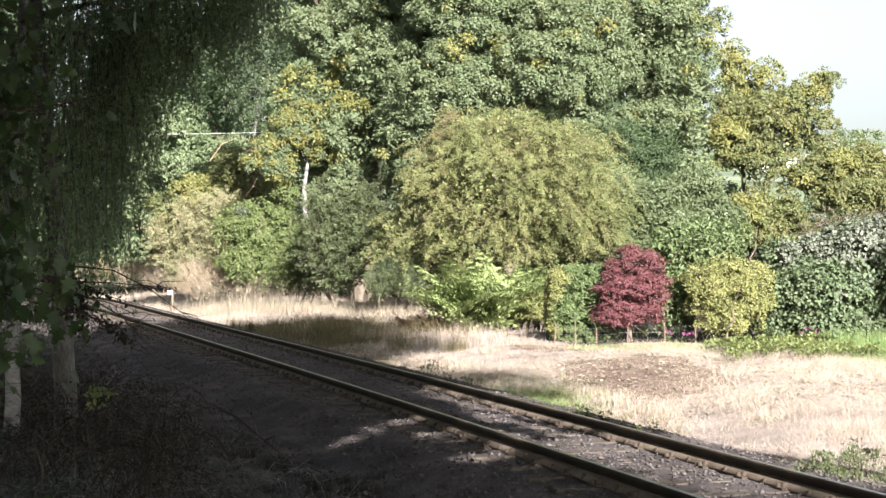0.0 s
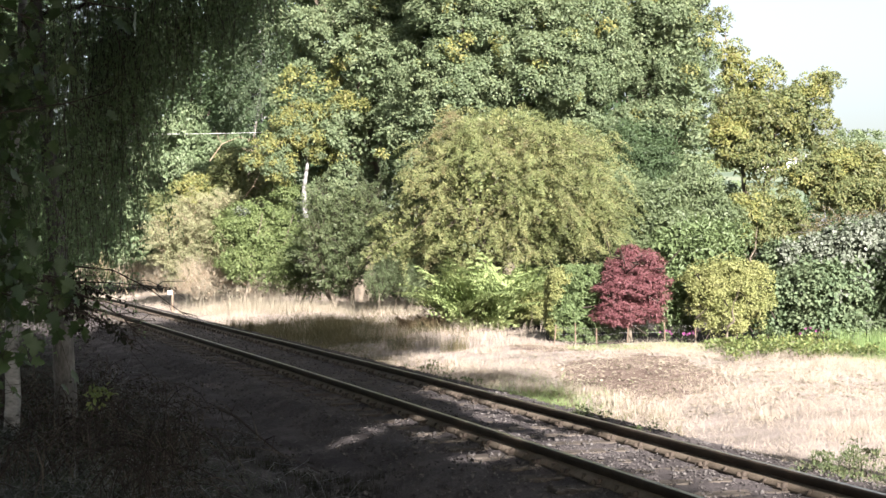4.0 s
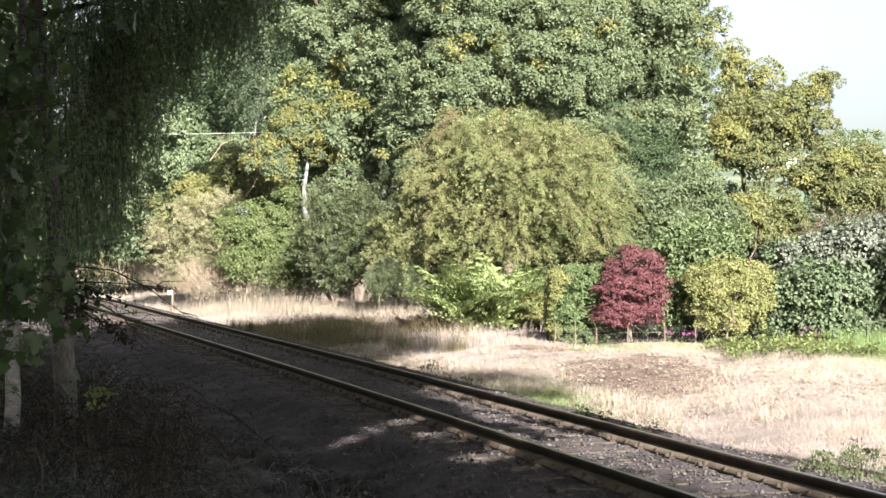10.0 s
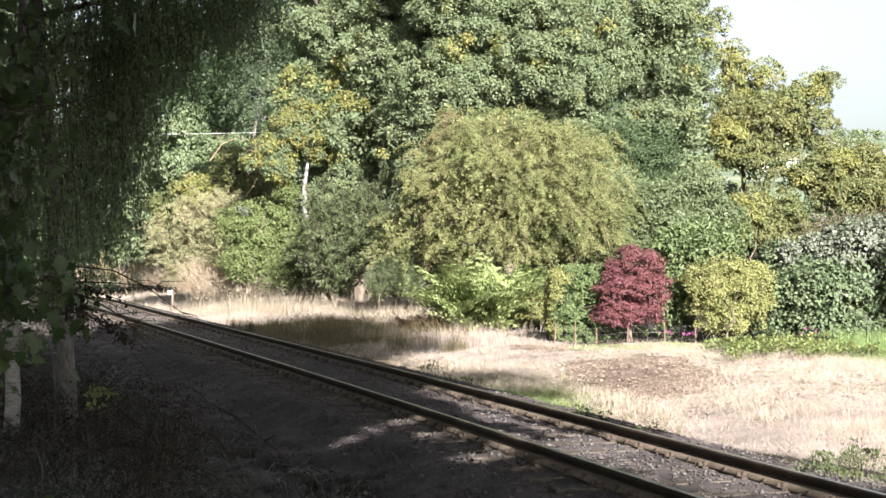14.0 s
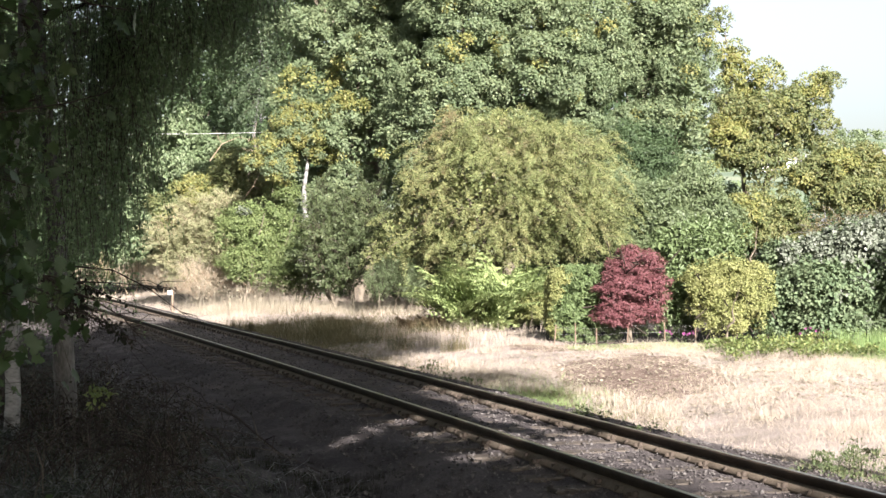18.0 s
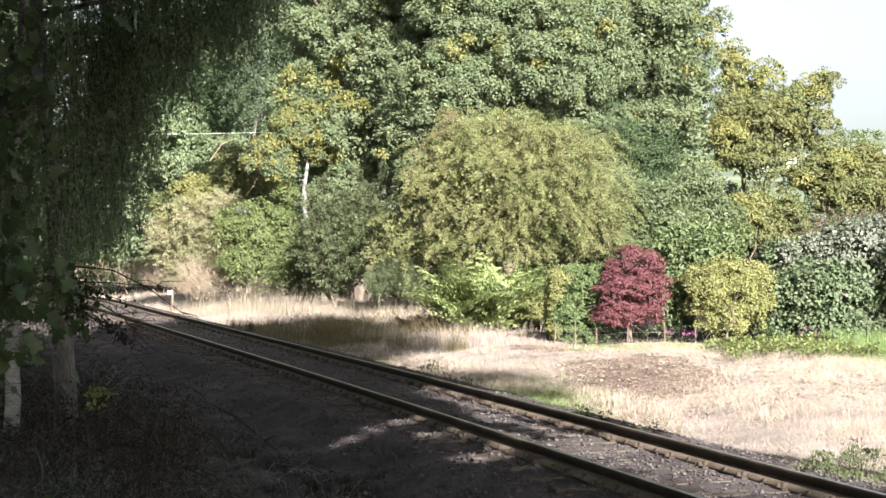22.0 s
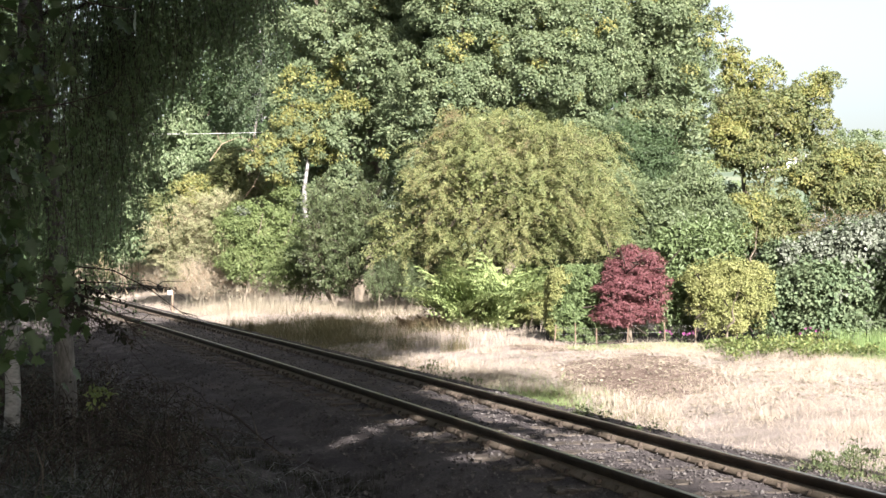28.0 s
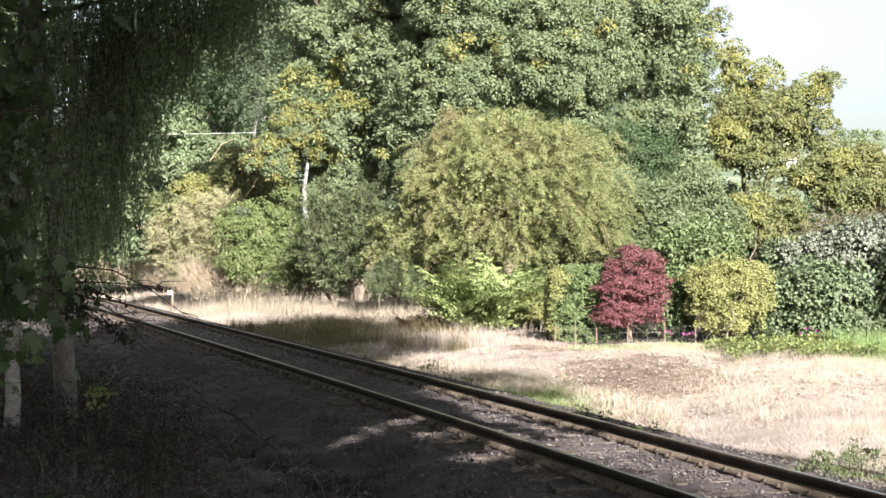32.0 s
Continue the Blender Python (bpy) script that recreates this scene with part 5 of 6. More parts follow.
def build_grass():
    rng = np.random.default_rng(70)

    def verge(x, y, d, g):
        bare = np.minimum(bare_bank(x, y), 1.0)
        return (d > 1.75 + 0.5 * g.random(len(x))) & (y < 31.0 + g.random(len(x))) & (g.random(len(x)) > 0.93 * bare) & (g.random(len(x)) < 0.35 + 0.8 * patchy(x, y))
    x, y = scatter(rng, 230000, -2.5, 10.5, 12.5, 32, verge)
    grass("dry_grass", x, y, rng.uniform(0.07, 0.27, len(x)) * (0.35 + 0.7 * patchy(x, y, 0.8, 2.0)) * (0.5 + patchy(x, y, 3.1, 1.2) * 1.1) * np.where((y > 20.5) & (x < 5.5), 0.75, 0.9), rng.uniform(0.003, 0.006, len(x)), STRAW, "bleached straw-coloured long grass on the verge", rng, 0.75, BLADE)

    x, y = scatter(rng, 2400, -1.5, 10.5, 13, 31, verge)
    ln = rng.uniform(0.22, 0.5, len(x))
    grass("grass_stalks", x, y, ln, rng.uniform(0.003, 0.005, len(x)), SEEDED, "thin pale seed stalks standing over the dry grass", rng, 0.22, GRASS)

    x, y = scatter(rng, 130000, -2.5, 10.5, 12.5, 32, verge)
    grass("flattened_grass", x, y, rng.uniform(0.06, 0.20, len(x)), rng.uniform(0.002, 0.0045, len(x)), STRAW, "flattened old straw between the standing grass", rng, 1.0, BLADE)

    def far_verge(x, y, d, g):
        return (g.random(len(x)) > 0.85 * np.exp(-(((x + 0.42 * (y - 40) + 3.5) / 1.9) ** 4 + ((y - 39.0) / 3.6) ** 4))) & (d > 1.75 + 0.4 * g.random(len(x))) & (x < 2.6 - 0.11 * (y - 32) + g.normal(0, 0.2, len(x))) & (d < 10)
    x, y = scatter(rng, 150000, -20, 3, 31, 76, far_verge)
    grass("dry_grass", x, y, rng.uniform(0.12, 0.42, len(x)) * (0.4 + 0.6 * patchy(x, y, 0.8, 2.0)) * (0.35 + 1.25 * patchy(x, y, 2.3, 0.6)), rng.uniform(0.005, 0.010, len(x)), STRAW, "bleached long grass along the curve of the line", rng, 0.35, BLADE)

    def foot(x, y, d, g):
        return (np.abs(y - (46.2 - 0.98 * (x + 2))) < 0.9 + 0.5 * g.random(len(x))) & (d > 2.2) & (g.random(len(x)) < 0.25 + 0.9 * patchy(x, y, 1.8, 0.7))
    x, y = scatter(rng, 60000, -11.5, -0.6, 44, 57, foot)
    grass("tall_dry_grass", x, y, rng.uniform(0.2, 0.8, len(x)) * (0.3 + 0.7 * patchy(x, y, 1.3, 2.0)), rng.uniform(0.008, 0.014, len(x)), SEEDED, "tall fawn grass and dead stems at the foot of the bushes", rng, 0.3, BLADE)

    def weeds(x, y, d, g):
        return (d > 1.8) & (g.random(len(x)) < np.maximum(1.6 * np.exp(-(((x - 1.2) / 0.75) ** 2 + ((y - 22.2) / 2.0) ** 2)), np.exp(-(((x - 8.6) / 1.2) ** 2 + ((y - 28.5) / 2.4) ** 2))))
    x, y = scatter(rng, 120000, -0.5, 10.5, 18, 33, weeds)
    grass("green_grass", x, y, rng.uniform(0.06, 0.26, len(x)), rng.uniform(0.005, 0.010, len(x)), GREEN_GRASS, "patches of fresh green grass in the dry verge", rng, 0.7, BLADE)

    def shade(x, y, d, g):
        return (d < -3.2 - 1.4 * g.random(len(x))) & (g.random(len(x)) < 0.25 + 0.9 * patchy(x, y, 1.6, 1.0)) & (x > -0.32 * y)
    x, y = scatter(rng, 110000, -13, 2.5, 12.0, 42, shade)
    grass("shaded_withered_grass", x, y, rng.uniform(0.08, 0.40, len(x)), rng.uniform(0.003, 0.008, len(x)), DRY_SHADE, "withered grass under the trees, its tones dulled for shade", rng, 1.5)

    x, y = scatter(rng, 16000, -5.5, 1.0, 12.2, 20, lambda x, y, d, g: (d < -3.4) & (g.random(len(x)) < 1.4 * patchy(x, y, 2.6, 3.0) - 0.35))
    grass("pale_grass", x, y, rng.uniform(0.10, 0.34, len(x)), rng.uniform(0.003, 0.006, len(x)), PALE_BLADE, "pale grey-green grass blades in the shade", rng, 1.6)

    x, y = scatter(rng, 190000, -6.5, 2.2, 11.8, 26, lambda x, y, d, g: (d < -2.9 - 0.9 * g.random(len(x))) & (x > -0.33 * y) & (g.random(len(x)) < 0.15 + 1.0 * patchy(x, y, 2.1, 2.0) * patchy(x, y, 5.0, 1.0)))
    grass("dead_grass", x, y, rng.uniform(0.05, 0.24, len(x)), rng.uniform(0.003, 0.006, len(x)), DRY_SHADE, "short dead grass under the trees, its tones lowered for shade", rng, 1.1, BLADE)

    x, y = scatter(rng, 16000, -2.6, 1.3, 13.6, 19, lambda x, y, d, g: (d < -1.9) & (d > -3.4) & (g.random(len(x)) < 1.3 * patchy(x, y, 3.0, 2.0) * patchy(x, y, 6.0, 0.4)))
    grass("crushed_grass", x, y, rng.uniform(0.03, 0.10, len(x)), rng.uniform(0.003, 0.006, len(x)), DRY_SHADE, "thin crushed grass on the cess, its tones lowered for shade", rng, 1.3, BLADE)

    def dark_weeds(x, y, d, g):
        return (d > 1.9) & (g.random(len(x)) < np.exp(-(((x + 0.42 * (y - 40) + 3.5) / 1.9) ** 4 + ((y - 39.0) / 3.6) ** 4))) & (g.random(len(x)) < 0.2 + patchy(x, y, 2.2, 0.5))
    x, y = scatter(rng, 110000, -9, 1.5, 32, 46, dark_weeds)
    grass("withered_weeds", x, y, rng.uniform(0.12, 0.62, len(x)) * (0.3 + 1.3 * patchy(x, y, 1.9, 1.4)), rng.uniform(0.007, 0.014, len(x)), WEED, "dark withered weeds and dock stems in the verge", rng, 0.8, BLADE)

    def edge_weeds(x, y, d, g):
        return (d > 1.7) & (d < 2.3 + 0.9 * g.random(len(x))) & (g.random(len(x)) < 1.5 * patchy(x, y, 2.0, 4.0) * patchy(x, y, 4.5, 1.0) + 0.06)
    x, y = scatter(rng, 120000, -5, 3.0, 17, 36, edge_weeds)
    grass("low_weeds", x, y, rng.uniform(0.05, 0.26, len(x)), rng.uniform(0.005, 0.011, len(x)), WEED, "low dull green weeds along the edge of the ballast", rng, 0.8, BLADE)

    def lawn(x, y, d, g):
        return (x > 2.5) & (g.random(len(x)) < 0.8)
    x, y = scatter(rng, 16000, 2.3, 10.5, 29.6, 31.4, lawn)
    grass("short_grass", x, y, rng.uniform(0.04, 0.10, len(x)), 0.008, GREEN_GRASS, "short mixed grass before the garden", rng, 0.7)
    # fallen twigs and dead stems
    x, y = scatter(rng, 5200, -6.5, 2.0, 11.8, 30, lambda x, y, d, g: (d < -2.5 - 1.2 * g.random(len(x))) & (x > -0.33 * y))
    tw = []
    for px, py in zip(x, y):
        a = np.array([px, py, float(height(px, py)) + 0.01])
        e = np.array([rng.normal(), rng.normal(), abs(rng.normal(0, 0.35))])
        ln = rng.uniform(0.10, 0.5)
        e = a + unit(e) * ln
        tw.append(tube(bent(rng, a, e, 4, 0.16), np.linspace(0.004, 0.0015, 4), 3))
    tagged(new("fallen_twigs", tri_mesh("fallen_twigs", *joined(tw), GREY_TWIG)), "tangle of thin grey fallen twigs and dead stems", "twigs", kind="stuff")
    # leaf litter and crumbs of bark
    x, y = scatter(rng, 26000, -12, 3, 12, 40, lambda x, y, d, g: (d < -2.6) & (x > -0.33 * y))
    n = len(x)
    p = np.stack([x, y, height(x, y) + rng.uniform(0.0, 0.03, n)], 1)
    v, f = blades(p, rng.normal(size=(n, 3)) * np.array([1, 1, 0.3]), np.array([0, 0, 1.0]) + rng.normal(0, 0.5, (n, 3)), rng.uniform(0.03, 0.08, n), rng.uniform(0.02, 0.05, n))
    tagged(new("leaf_litter", tri_mesh("leaf_litter", v, f, DEAD)), "fallen leaves under the trees, browns darkened for shade", "leaf litter", kind="stuff")
    x, y = scatter(rng, 9000, 1.5, 8, 20, 31.5, lambda x, y, d, g: (d > 2) & (g.random(len(x)) < 0.7))
    n = len(x)
    p = np.stack([x, y, height(x, y) + rng.uniform(0.0, 0.03, n)], 1)
    v, f = blades(p, rng.normal(size=(n, 3)) * np.array([1, 1, 0.2]), np.array([0, 0, 1.0]) + rng.normal(0, 0.4, (n, 3)), rng.uniform(0.03, 0.10, n), rng.uniform(0.01, 0.04, n))
    tagged(new("cut_stalks", tri_mesh("cut_stalks", v, f, SEEDED)), "grey-brown cuttings and dead leaves on the bare bank", "leaf litter", kind="stuff")


build_grass()


def low_plants(name, spots, per, spread, length, mat, label, seed, tall=0.15, aspect=0.7, category="plant", group=""):
    """Low leafy plants, each a thing with its stems and leaves."""
    rng = np.random.default_rng(seed)
    for x, y, s in spots:
        r = root(name, (x, y, float(height(x, y))), label, category, group)
        n = max(6, int(10 * s))
        c = np.stack([rng.normal(0, 0.35 * s, n), rng.normal(0, 0.3 * s, n), tall * rng.uniform(0.3, 1.0, n)], 1)
        o = np.tile(np.array([[0, -0.3, 0.9]]), (n, 1))
        child("leaves", tri_mesh("leaves", *foliage(rng, c, o, per, spread, length, aspect, 0.1), mat), r)
        child("stems", tri_mesh("stems", *joined([tube(bent(rng, (q[0] * 0.7, q[1] * 0.7, -0.02), q, 4, 0.1), np.linspace(0.006, 0.003, 4), 3) for q in c]), TWIG), r)["kind"] = "stuff"


low_plants("ground_ivy", [(5.6 + 0.42 * k, 29.4 + 0.4 * math.sin(k * 2.1), 1.0) for k in range(6)] + [(5.6 + 0.42 * k, 28.1 + 0.3 * math.sin(k), 0.9) for k in range(6)] + [(5.3 + 0.4 * k, 27.0 + 0.3 * math.sin(k * 1.7), 0.7) for k in range(5)], 30, 0.13, 0.06, IVY, "creeping yellow-green ivy spilling from the garden", 80, 0.22, group="garden creepers")
low_plants("nettle_clump", [(3.55, 14.6, 0.45), (3.85, 14.4, 0.5), (4.15, 14.7, 0.55), (4.35, 14.3, 0.5), (4.5, 14.9, 0.6), (3.9, 15.0, 0.4), (4.25, 15.3, 0.5)], 70, 0.12, 0.032, NETTLE, "weedy nettles and bramble leaves in the dry grass", 81, 0.30, 0.5, group="nettles")
low_plants("verge_weed", [(1.55, 20.4, 0.5), (1.9, 19.6, 0.4), (2.3, 17.9, 0.3), (-0.4, 27.5, 0.6), (0.2, 25.3, 0.5)], 34, 0.12, 0.04, NETTLE, "small leafy weed beside the ballast", 82, 0.2, group="verge weeds")


low_plants("garden_plant", [(4.35, 32.7, 0.5), (4.75, 32.6, 0.6), (4.1, 33.0, 0.6), (4.6, 33.2, 0.7), (7.0, 31.9, 0.5), (7.4, 32.0, 0.5)], 34, 0.16, 0.08, LAUREL, "leafy dark green garden plant in the border", 87, 0.55, 0.6, group="border plants")


def flowers(spots, mat, label, seed, tall):
    rng = np.random.default_rng(seed)
    for x, y in spots:
        r = root("flowering_plant", (x, y, float(height(x, y))), label, "flower", "garden flowers")
        for k in range(4):
            e = np.array([rng.normal(0, 0.12), rng.normal(0, 0.08), tall * rng.uniform(0.7, 1.1)])
            st = child("stem", tri_mesh("stem", *tube(bent(rng, (0, 0, 0), e, 4, 0.05), 0.005, 4), TWIG), r)
            a = np.arange(9) * 2 * math.pi / 9
            t = np.stack([np.cos(a), -0.6 * np.ones(9), np.sin(a)], 1)
            child("blossom", tri_mesh("blossom", *blades(np.tile(e, (9, 1)), t, np.tile(np.array([[0, -1.0, 0.3]]), (9, 1)), 0.032, 0.02), mat), st)


def grass_tufts():
    rng = np.random.default_rng(86)
    for x, y in ((7.7, 29.0), (8.1, 28.6), (8.5, 29.1), (8.3, 27.9), (8.9, 28.4), (7.9, 28.1)):
        r = root("grass_tuft", (x, y, float(height(x, y))), "tall arching tuft of fresh green grass by the garden", "grass", "grass tufts")
        n = 260
        t = np.stack([rng.normal(0, 0.45, n), rng.normal(0, 0.45, n), np.ones(n)], 1)
        p = np.stack([rng.normal(0, 0.13, n), rng.normal(0, 0.13, n), np.full(n, -0.02)], 1)
        v, f = blades(p, t, -t * np.array([1, 1, 0]) + np.array([0, 0, 0.01]), rng.uniform(0.25, 0.6, n), 0.007, GRASS)
        child("blades", tri_mesh("blades", v, f, GREEN_GRASS), r)["kind"] = "stuff"


grass_tufts()
flowers([(4.75, 31.75), (4.98, 31.65), (5.2, 31.7)], PINK, "magenta garden flowers at the hedge foot", 83, 0.24)
flowers([(7.05, 31.3), (7.3, 31.4)], YELLOW, "orange garden flowers under the shrub", 84, 0.14)
flowers([(7.55, 31.2), (7.9, 31.3)], PINK, "pale pink garden flowers under the shrub", 85, 0.34)


def dead_tufts():
    """Dark dead clumps along the edge of the cess."""
    rng = np.random.default_rng(88)
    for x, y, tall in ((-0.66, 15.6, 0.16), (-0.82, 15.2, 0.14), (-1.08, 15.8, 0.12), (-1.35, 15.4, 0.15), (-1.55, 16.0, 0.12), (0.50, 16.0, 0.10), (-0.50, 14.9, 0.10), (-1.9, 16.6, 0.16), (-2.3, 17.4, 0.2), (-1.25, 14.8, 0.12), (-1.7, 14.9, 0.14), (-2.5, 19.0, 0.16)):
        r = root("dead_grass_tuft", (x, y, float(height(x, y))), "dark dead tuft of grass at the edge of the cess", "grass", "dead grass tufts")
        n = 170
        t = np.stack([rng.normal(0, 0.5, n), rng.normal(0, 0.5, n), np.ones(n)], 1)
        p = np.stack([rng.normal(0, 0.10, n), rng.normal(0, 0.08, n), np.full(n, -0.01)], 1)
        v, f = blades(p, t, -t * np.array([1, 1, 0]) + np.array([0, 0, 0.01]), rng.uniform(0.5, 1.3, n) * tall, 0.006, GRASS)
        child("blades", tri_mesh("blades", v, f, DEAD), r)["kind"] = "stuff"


dead_tufts()


def verge_tussocks():
    """Shaggy tussocks of old grass and dock that break up the verge."""
    rng = np.random.default_rng(89)
    spots = [(-5.9, 42.6), (-5.3, 41.4), (-4.7, 42.0), (-4.2, 40.6), (-3.6, 39.8), (-3.1, 40.4), (-2.6, 38.6), (-2.1, 37.6), (-1.7, 36.4), (-2.9, 37.0), (-1.2, 35.6), (-0.6, 34.4), (-0.2, 33.0), (0.3, 31.4), (-0.9, 32.8),
             (0.9, 30.2), (0.2, 29.2), (0.7, 27.2), (0.9, 25.4), (1.4, 24.4), (1.0, 26.2), (0.5, 28.2), (2.2, 23.2), (2.5, 21.8), (3.0, 20.6), (4.6, 24.0), (5.6, 22.4), (6.4, 25.4), (4.2, 19.4), (7.2, 23.4)]
    for x, y in spots:
        dry = rng.random() < 0.5 or y < 31
        r = root("grass_tussock", (x, y, float(height(x, y))), "shaggy tussock of old straw-coloured grass in the verge" if dry else "dark withered tussock of weeds in the verge", "grass", "verge tussocks")
        n, tall = 240, rng.uniform(0.22, 0.46) * (0.55 if y < 31 else 1.0)
        t = np.stack([rng.normal(0, 0.6, n), rng.normal(0, 0.6, n), np.ones(n)], 1)
        p = np.stack([rng.normal(0, 0.15, n), rng.normal(0, 0.13, n), np.full(n, -0.02)], 1)
        v, f = blades(p, t, -t * np.array([1, 1, 0]) + np.array([0, 0, 0.01]), rng.uniform(0.5, 1.2, n) * tall, 0.004 + 0.00018 * y, GRASS)
        child("blades", tri_mesh("blades", v, f, STRAW if dry else WEED), r)["kind"] = "stuff"


verge_tussocks()


# ---- fence, marker post, cable, far houses ----
def fence():
    r = root("wire_fence", (0, 0, 0), "low wire netting fence on thin wooden stakes before the hedge", "fence")
    rng = np.random.default_rng(90)
    xs = [2.35, 2.78, 3.22, 3.88, 4.65, 5.3]
    tops = []
    for k, x in enumerate(xs):
        y = 31.6 + 0.04 * math.sin(k * 3)
        z = float(height(x, y))
        hgt = 0.42 + 0.06 * math.sin(k * 2.3)
        bm = bmesh.new()
        bmesh.ops.create_cone(bm, cap_ends=True, segments=7, radius1=0.016, radius2=0.012, depth=hgt + 0.1, matrix=Matrix.Translation((x, y, z + hgt / 2 - 0.05)) @ Matrix.Rotation(rng.normal(0, 0.05), 4, "Y"))
        part("stake", bm, POST_WOOD, r)
        tops.append((x, y, z))
    for hz in (0.08, 0.22, 0.36):
        pts = [(x, y - 0.022, z + hz) for x, y, z in tops]
        child("wire", tri_mesh("wire", *tube(pts, 0.0013, 4), WIRE), r)
    mesh_w = []
    x = xs[0]
    while x < xs[-1]:
        z = float(height(x, 31.6))
        mesh_w.append(tube([(x, 31.575, z + 0.02), (x + 0.02, 31.575, z + 0.36)], 0.0007, 3))
        x += 0.05
    child("netting", tri_mesh("netting", *joined(mesh_w), WIRE), r)


fence()


def marker_post():
    x, y = -9.75, 54.0
    z = float(height(x, y))
    r = root("marker_post", (x, y, z), "short white lineside marker post with a square plate", "post")
    bm = bmesh.new()
    bmesh.ops.create_cube(bm, size=1, matrix=Matrix.Translation((0.05, 0, 0.38)) @ Matrix.Diagonal((0.07, 0.07, 0.90, 1)))
    bmesh.ops.bevel(bm, geom=bm.edges[:], offset=0.01, segments=1, affect="EDGES")
    part("post", bm, POST_WOOD, r)
    bm = bmesh.new()
    bmesh.ops.create_cube(bm, size=1, matrix=Matrix.Translation((-0.03, -0.06, 0.76)) @ Matrix.Diagonal((0.15, 0.03, 0.17, 1)))
    bmesh.ops.bevel(bm, geom=bm.edges[:], offset=0.008, segments=1, affect="EDGES")
    part("plate", bm, POST_WHITE, r, "white painted plate")


marker_post()
cable_s = np.linspace(0, 1, 24)
overhead = new("overhead_cable", tri_mesh("overhead_cable", *tube(np.stack([-13.0 + 6.35 * cable_s, 60 - 3.3 * cable_s, 6.58 - 0.20 * cable_s - 0.04 * np.sin(cable_s * math.pi)], 1), 0.007, 6), CABLE, True))
tagged(overhead, "pale overhead cable slung between the trees", "cable")


def house(x, y, w, d, h, turn):
    z = float(height(x, y)) - 0.5
    r = root("house", (x, y, z), "white rendered house with a slate roof on the far hillside", "house", "houses on the hill", turn=turn)
    bm = bmesh.new()
    bmesh.ops.create_cube(bm, size=1, matrix=Matrix.Translation((0, 0, h / 2)) @ Matrix.Diagonal((w, d, h, 1)))
    part("wall", bm, RENDERED, r)
    bm = bmesh.new()
    e = 0.4
    v = [bm.verts.new(q) for q in ((-w / 2 - e, -d / 2 - e, h), (w / 2 + e, -d / 2 - e, h), (w / 2 + e, d / 2 + e, h), (-w / 2 - e, d / 2 + e, h), (-w / 2 - e, 0, h + d * 0.45), (w / 2 + e, 0, h + d * 0.45))]
    for q in ((0, 1, 5, 4), (2, 3, 4, 5), (0, 4, 3), (1, 2, 5), (0, 3, 2, 1)):
        bm.faces.new([v[i] for i in q])
    part("roof", bm, SLATE, r, "dark slate roof")
    for fx in (-0.3, 0.3):
        for fz in (0.3, 0.72):
            bm = bmesh.new()
            bmesh.ops.create_cube(bm, size=1, matrix=Matrix.Translation((fx * w, -d / 2 - 0.03, fz * h)) @ Matrix.Diagonal((1.1, 0.1, 1.3, 1)))
            part("window", bm, GLASS, r)


house(168, 720, 11, 7, 5.2, 8)
house(152, 716, 10, 7, 5.0, -12)
house(216, 735, 9, 8, 7.5, 4)
house(190, 700, 12, 7, 5.0, 20)


def far_woods():
    rng = np.random.default_rng(95)
    n = 420
    x, y = rng.uniform(60, 560, n), rng.uniform(350, 1650, n)
    k = (x < 0.36 * y) & (x > 0.15 * y)
    x, y = x[k], y[k]
    c, o, base = [], [], height(x, y)
    m = len(x)
    per = 60
    ci = np.repeat(np.arange(m), per)
    q = unit(rng.normal(size=(m * per, 3)))
    p = np.stack([x, y, base + 4], 1)[ci] + q * np.array([5, 5, 4.5]) * rng.uniform(0.5, 1.0, (m * per, 1))
    v, f = blades(p, rng.normal(size=(m * per, 3)), rng.normal(size=(m * per, 3)), 2.4, 1.8)
    tagged(new("far_woodland", tri_mesh("far_woodland", v, f, BLUE_GREEN)), "hazy hedgerow trees on the far hillside", "woodland", kind="stuff")


far_woods()


# ---- the shaded near side: birches, sycamore boughs, bramble ----
def strands(rng, starts, drop, per, leaf_len, shape=LEAF):
    """Hanging twigs with small leaves."""
    st, n = [], len(starts)
    pp, tt = [], []
    for a in starts:
        ln = drop * rng.uniform(0.5, 1.25)
        s = np.linspace(0, 1, 6)
        dr = rng.normal(0, 0.16, 2)
        pts = np.stack([a[0] + dr[0] * ln * s ** 1.4, a[1] + dr[1] * ln * s ** 1.4, a[2] - ln * s], 1) + rng.normal(0, 0.015, (6, 3))
        st.append(tube(pts, np.linspace(0.006, 0.002, 6), 3))
        u = rng.random(per)
        p = np.stack([np.interp(u, s, pts[:, i]) for i in range(3)], 1) + rng.normal(0, 0.05, (per, 3))
        pp.append(p)
        tt.append(rng.normal(0, 0.6, (per, 3)) - np.array([0, 0, 0.7]))
    p, t = np.concatenate(pp), np.concatenate(tt)
    m = len(p)
    ln = leaf_len * rng.uniform(0.7, 1.3, m)
    return joined(st), blades(p, t, rng.normal(size=(m, 3)), ln, ln * 0.65, shape)


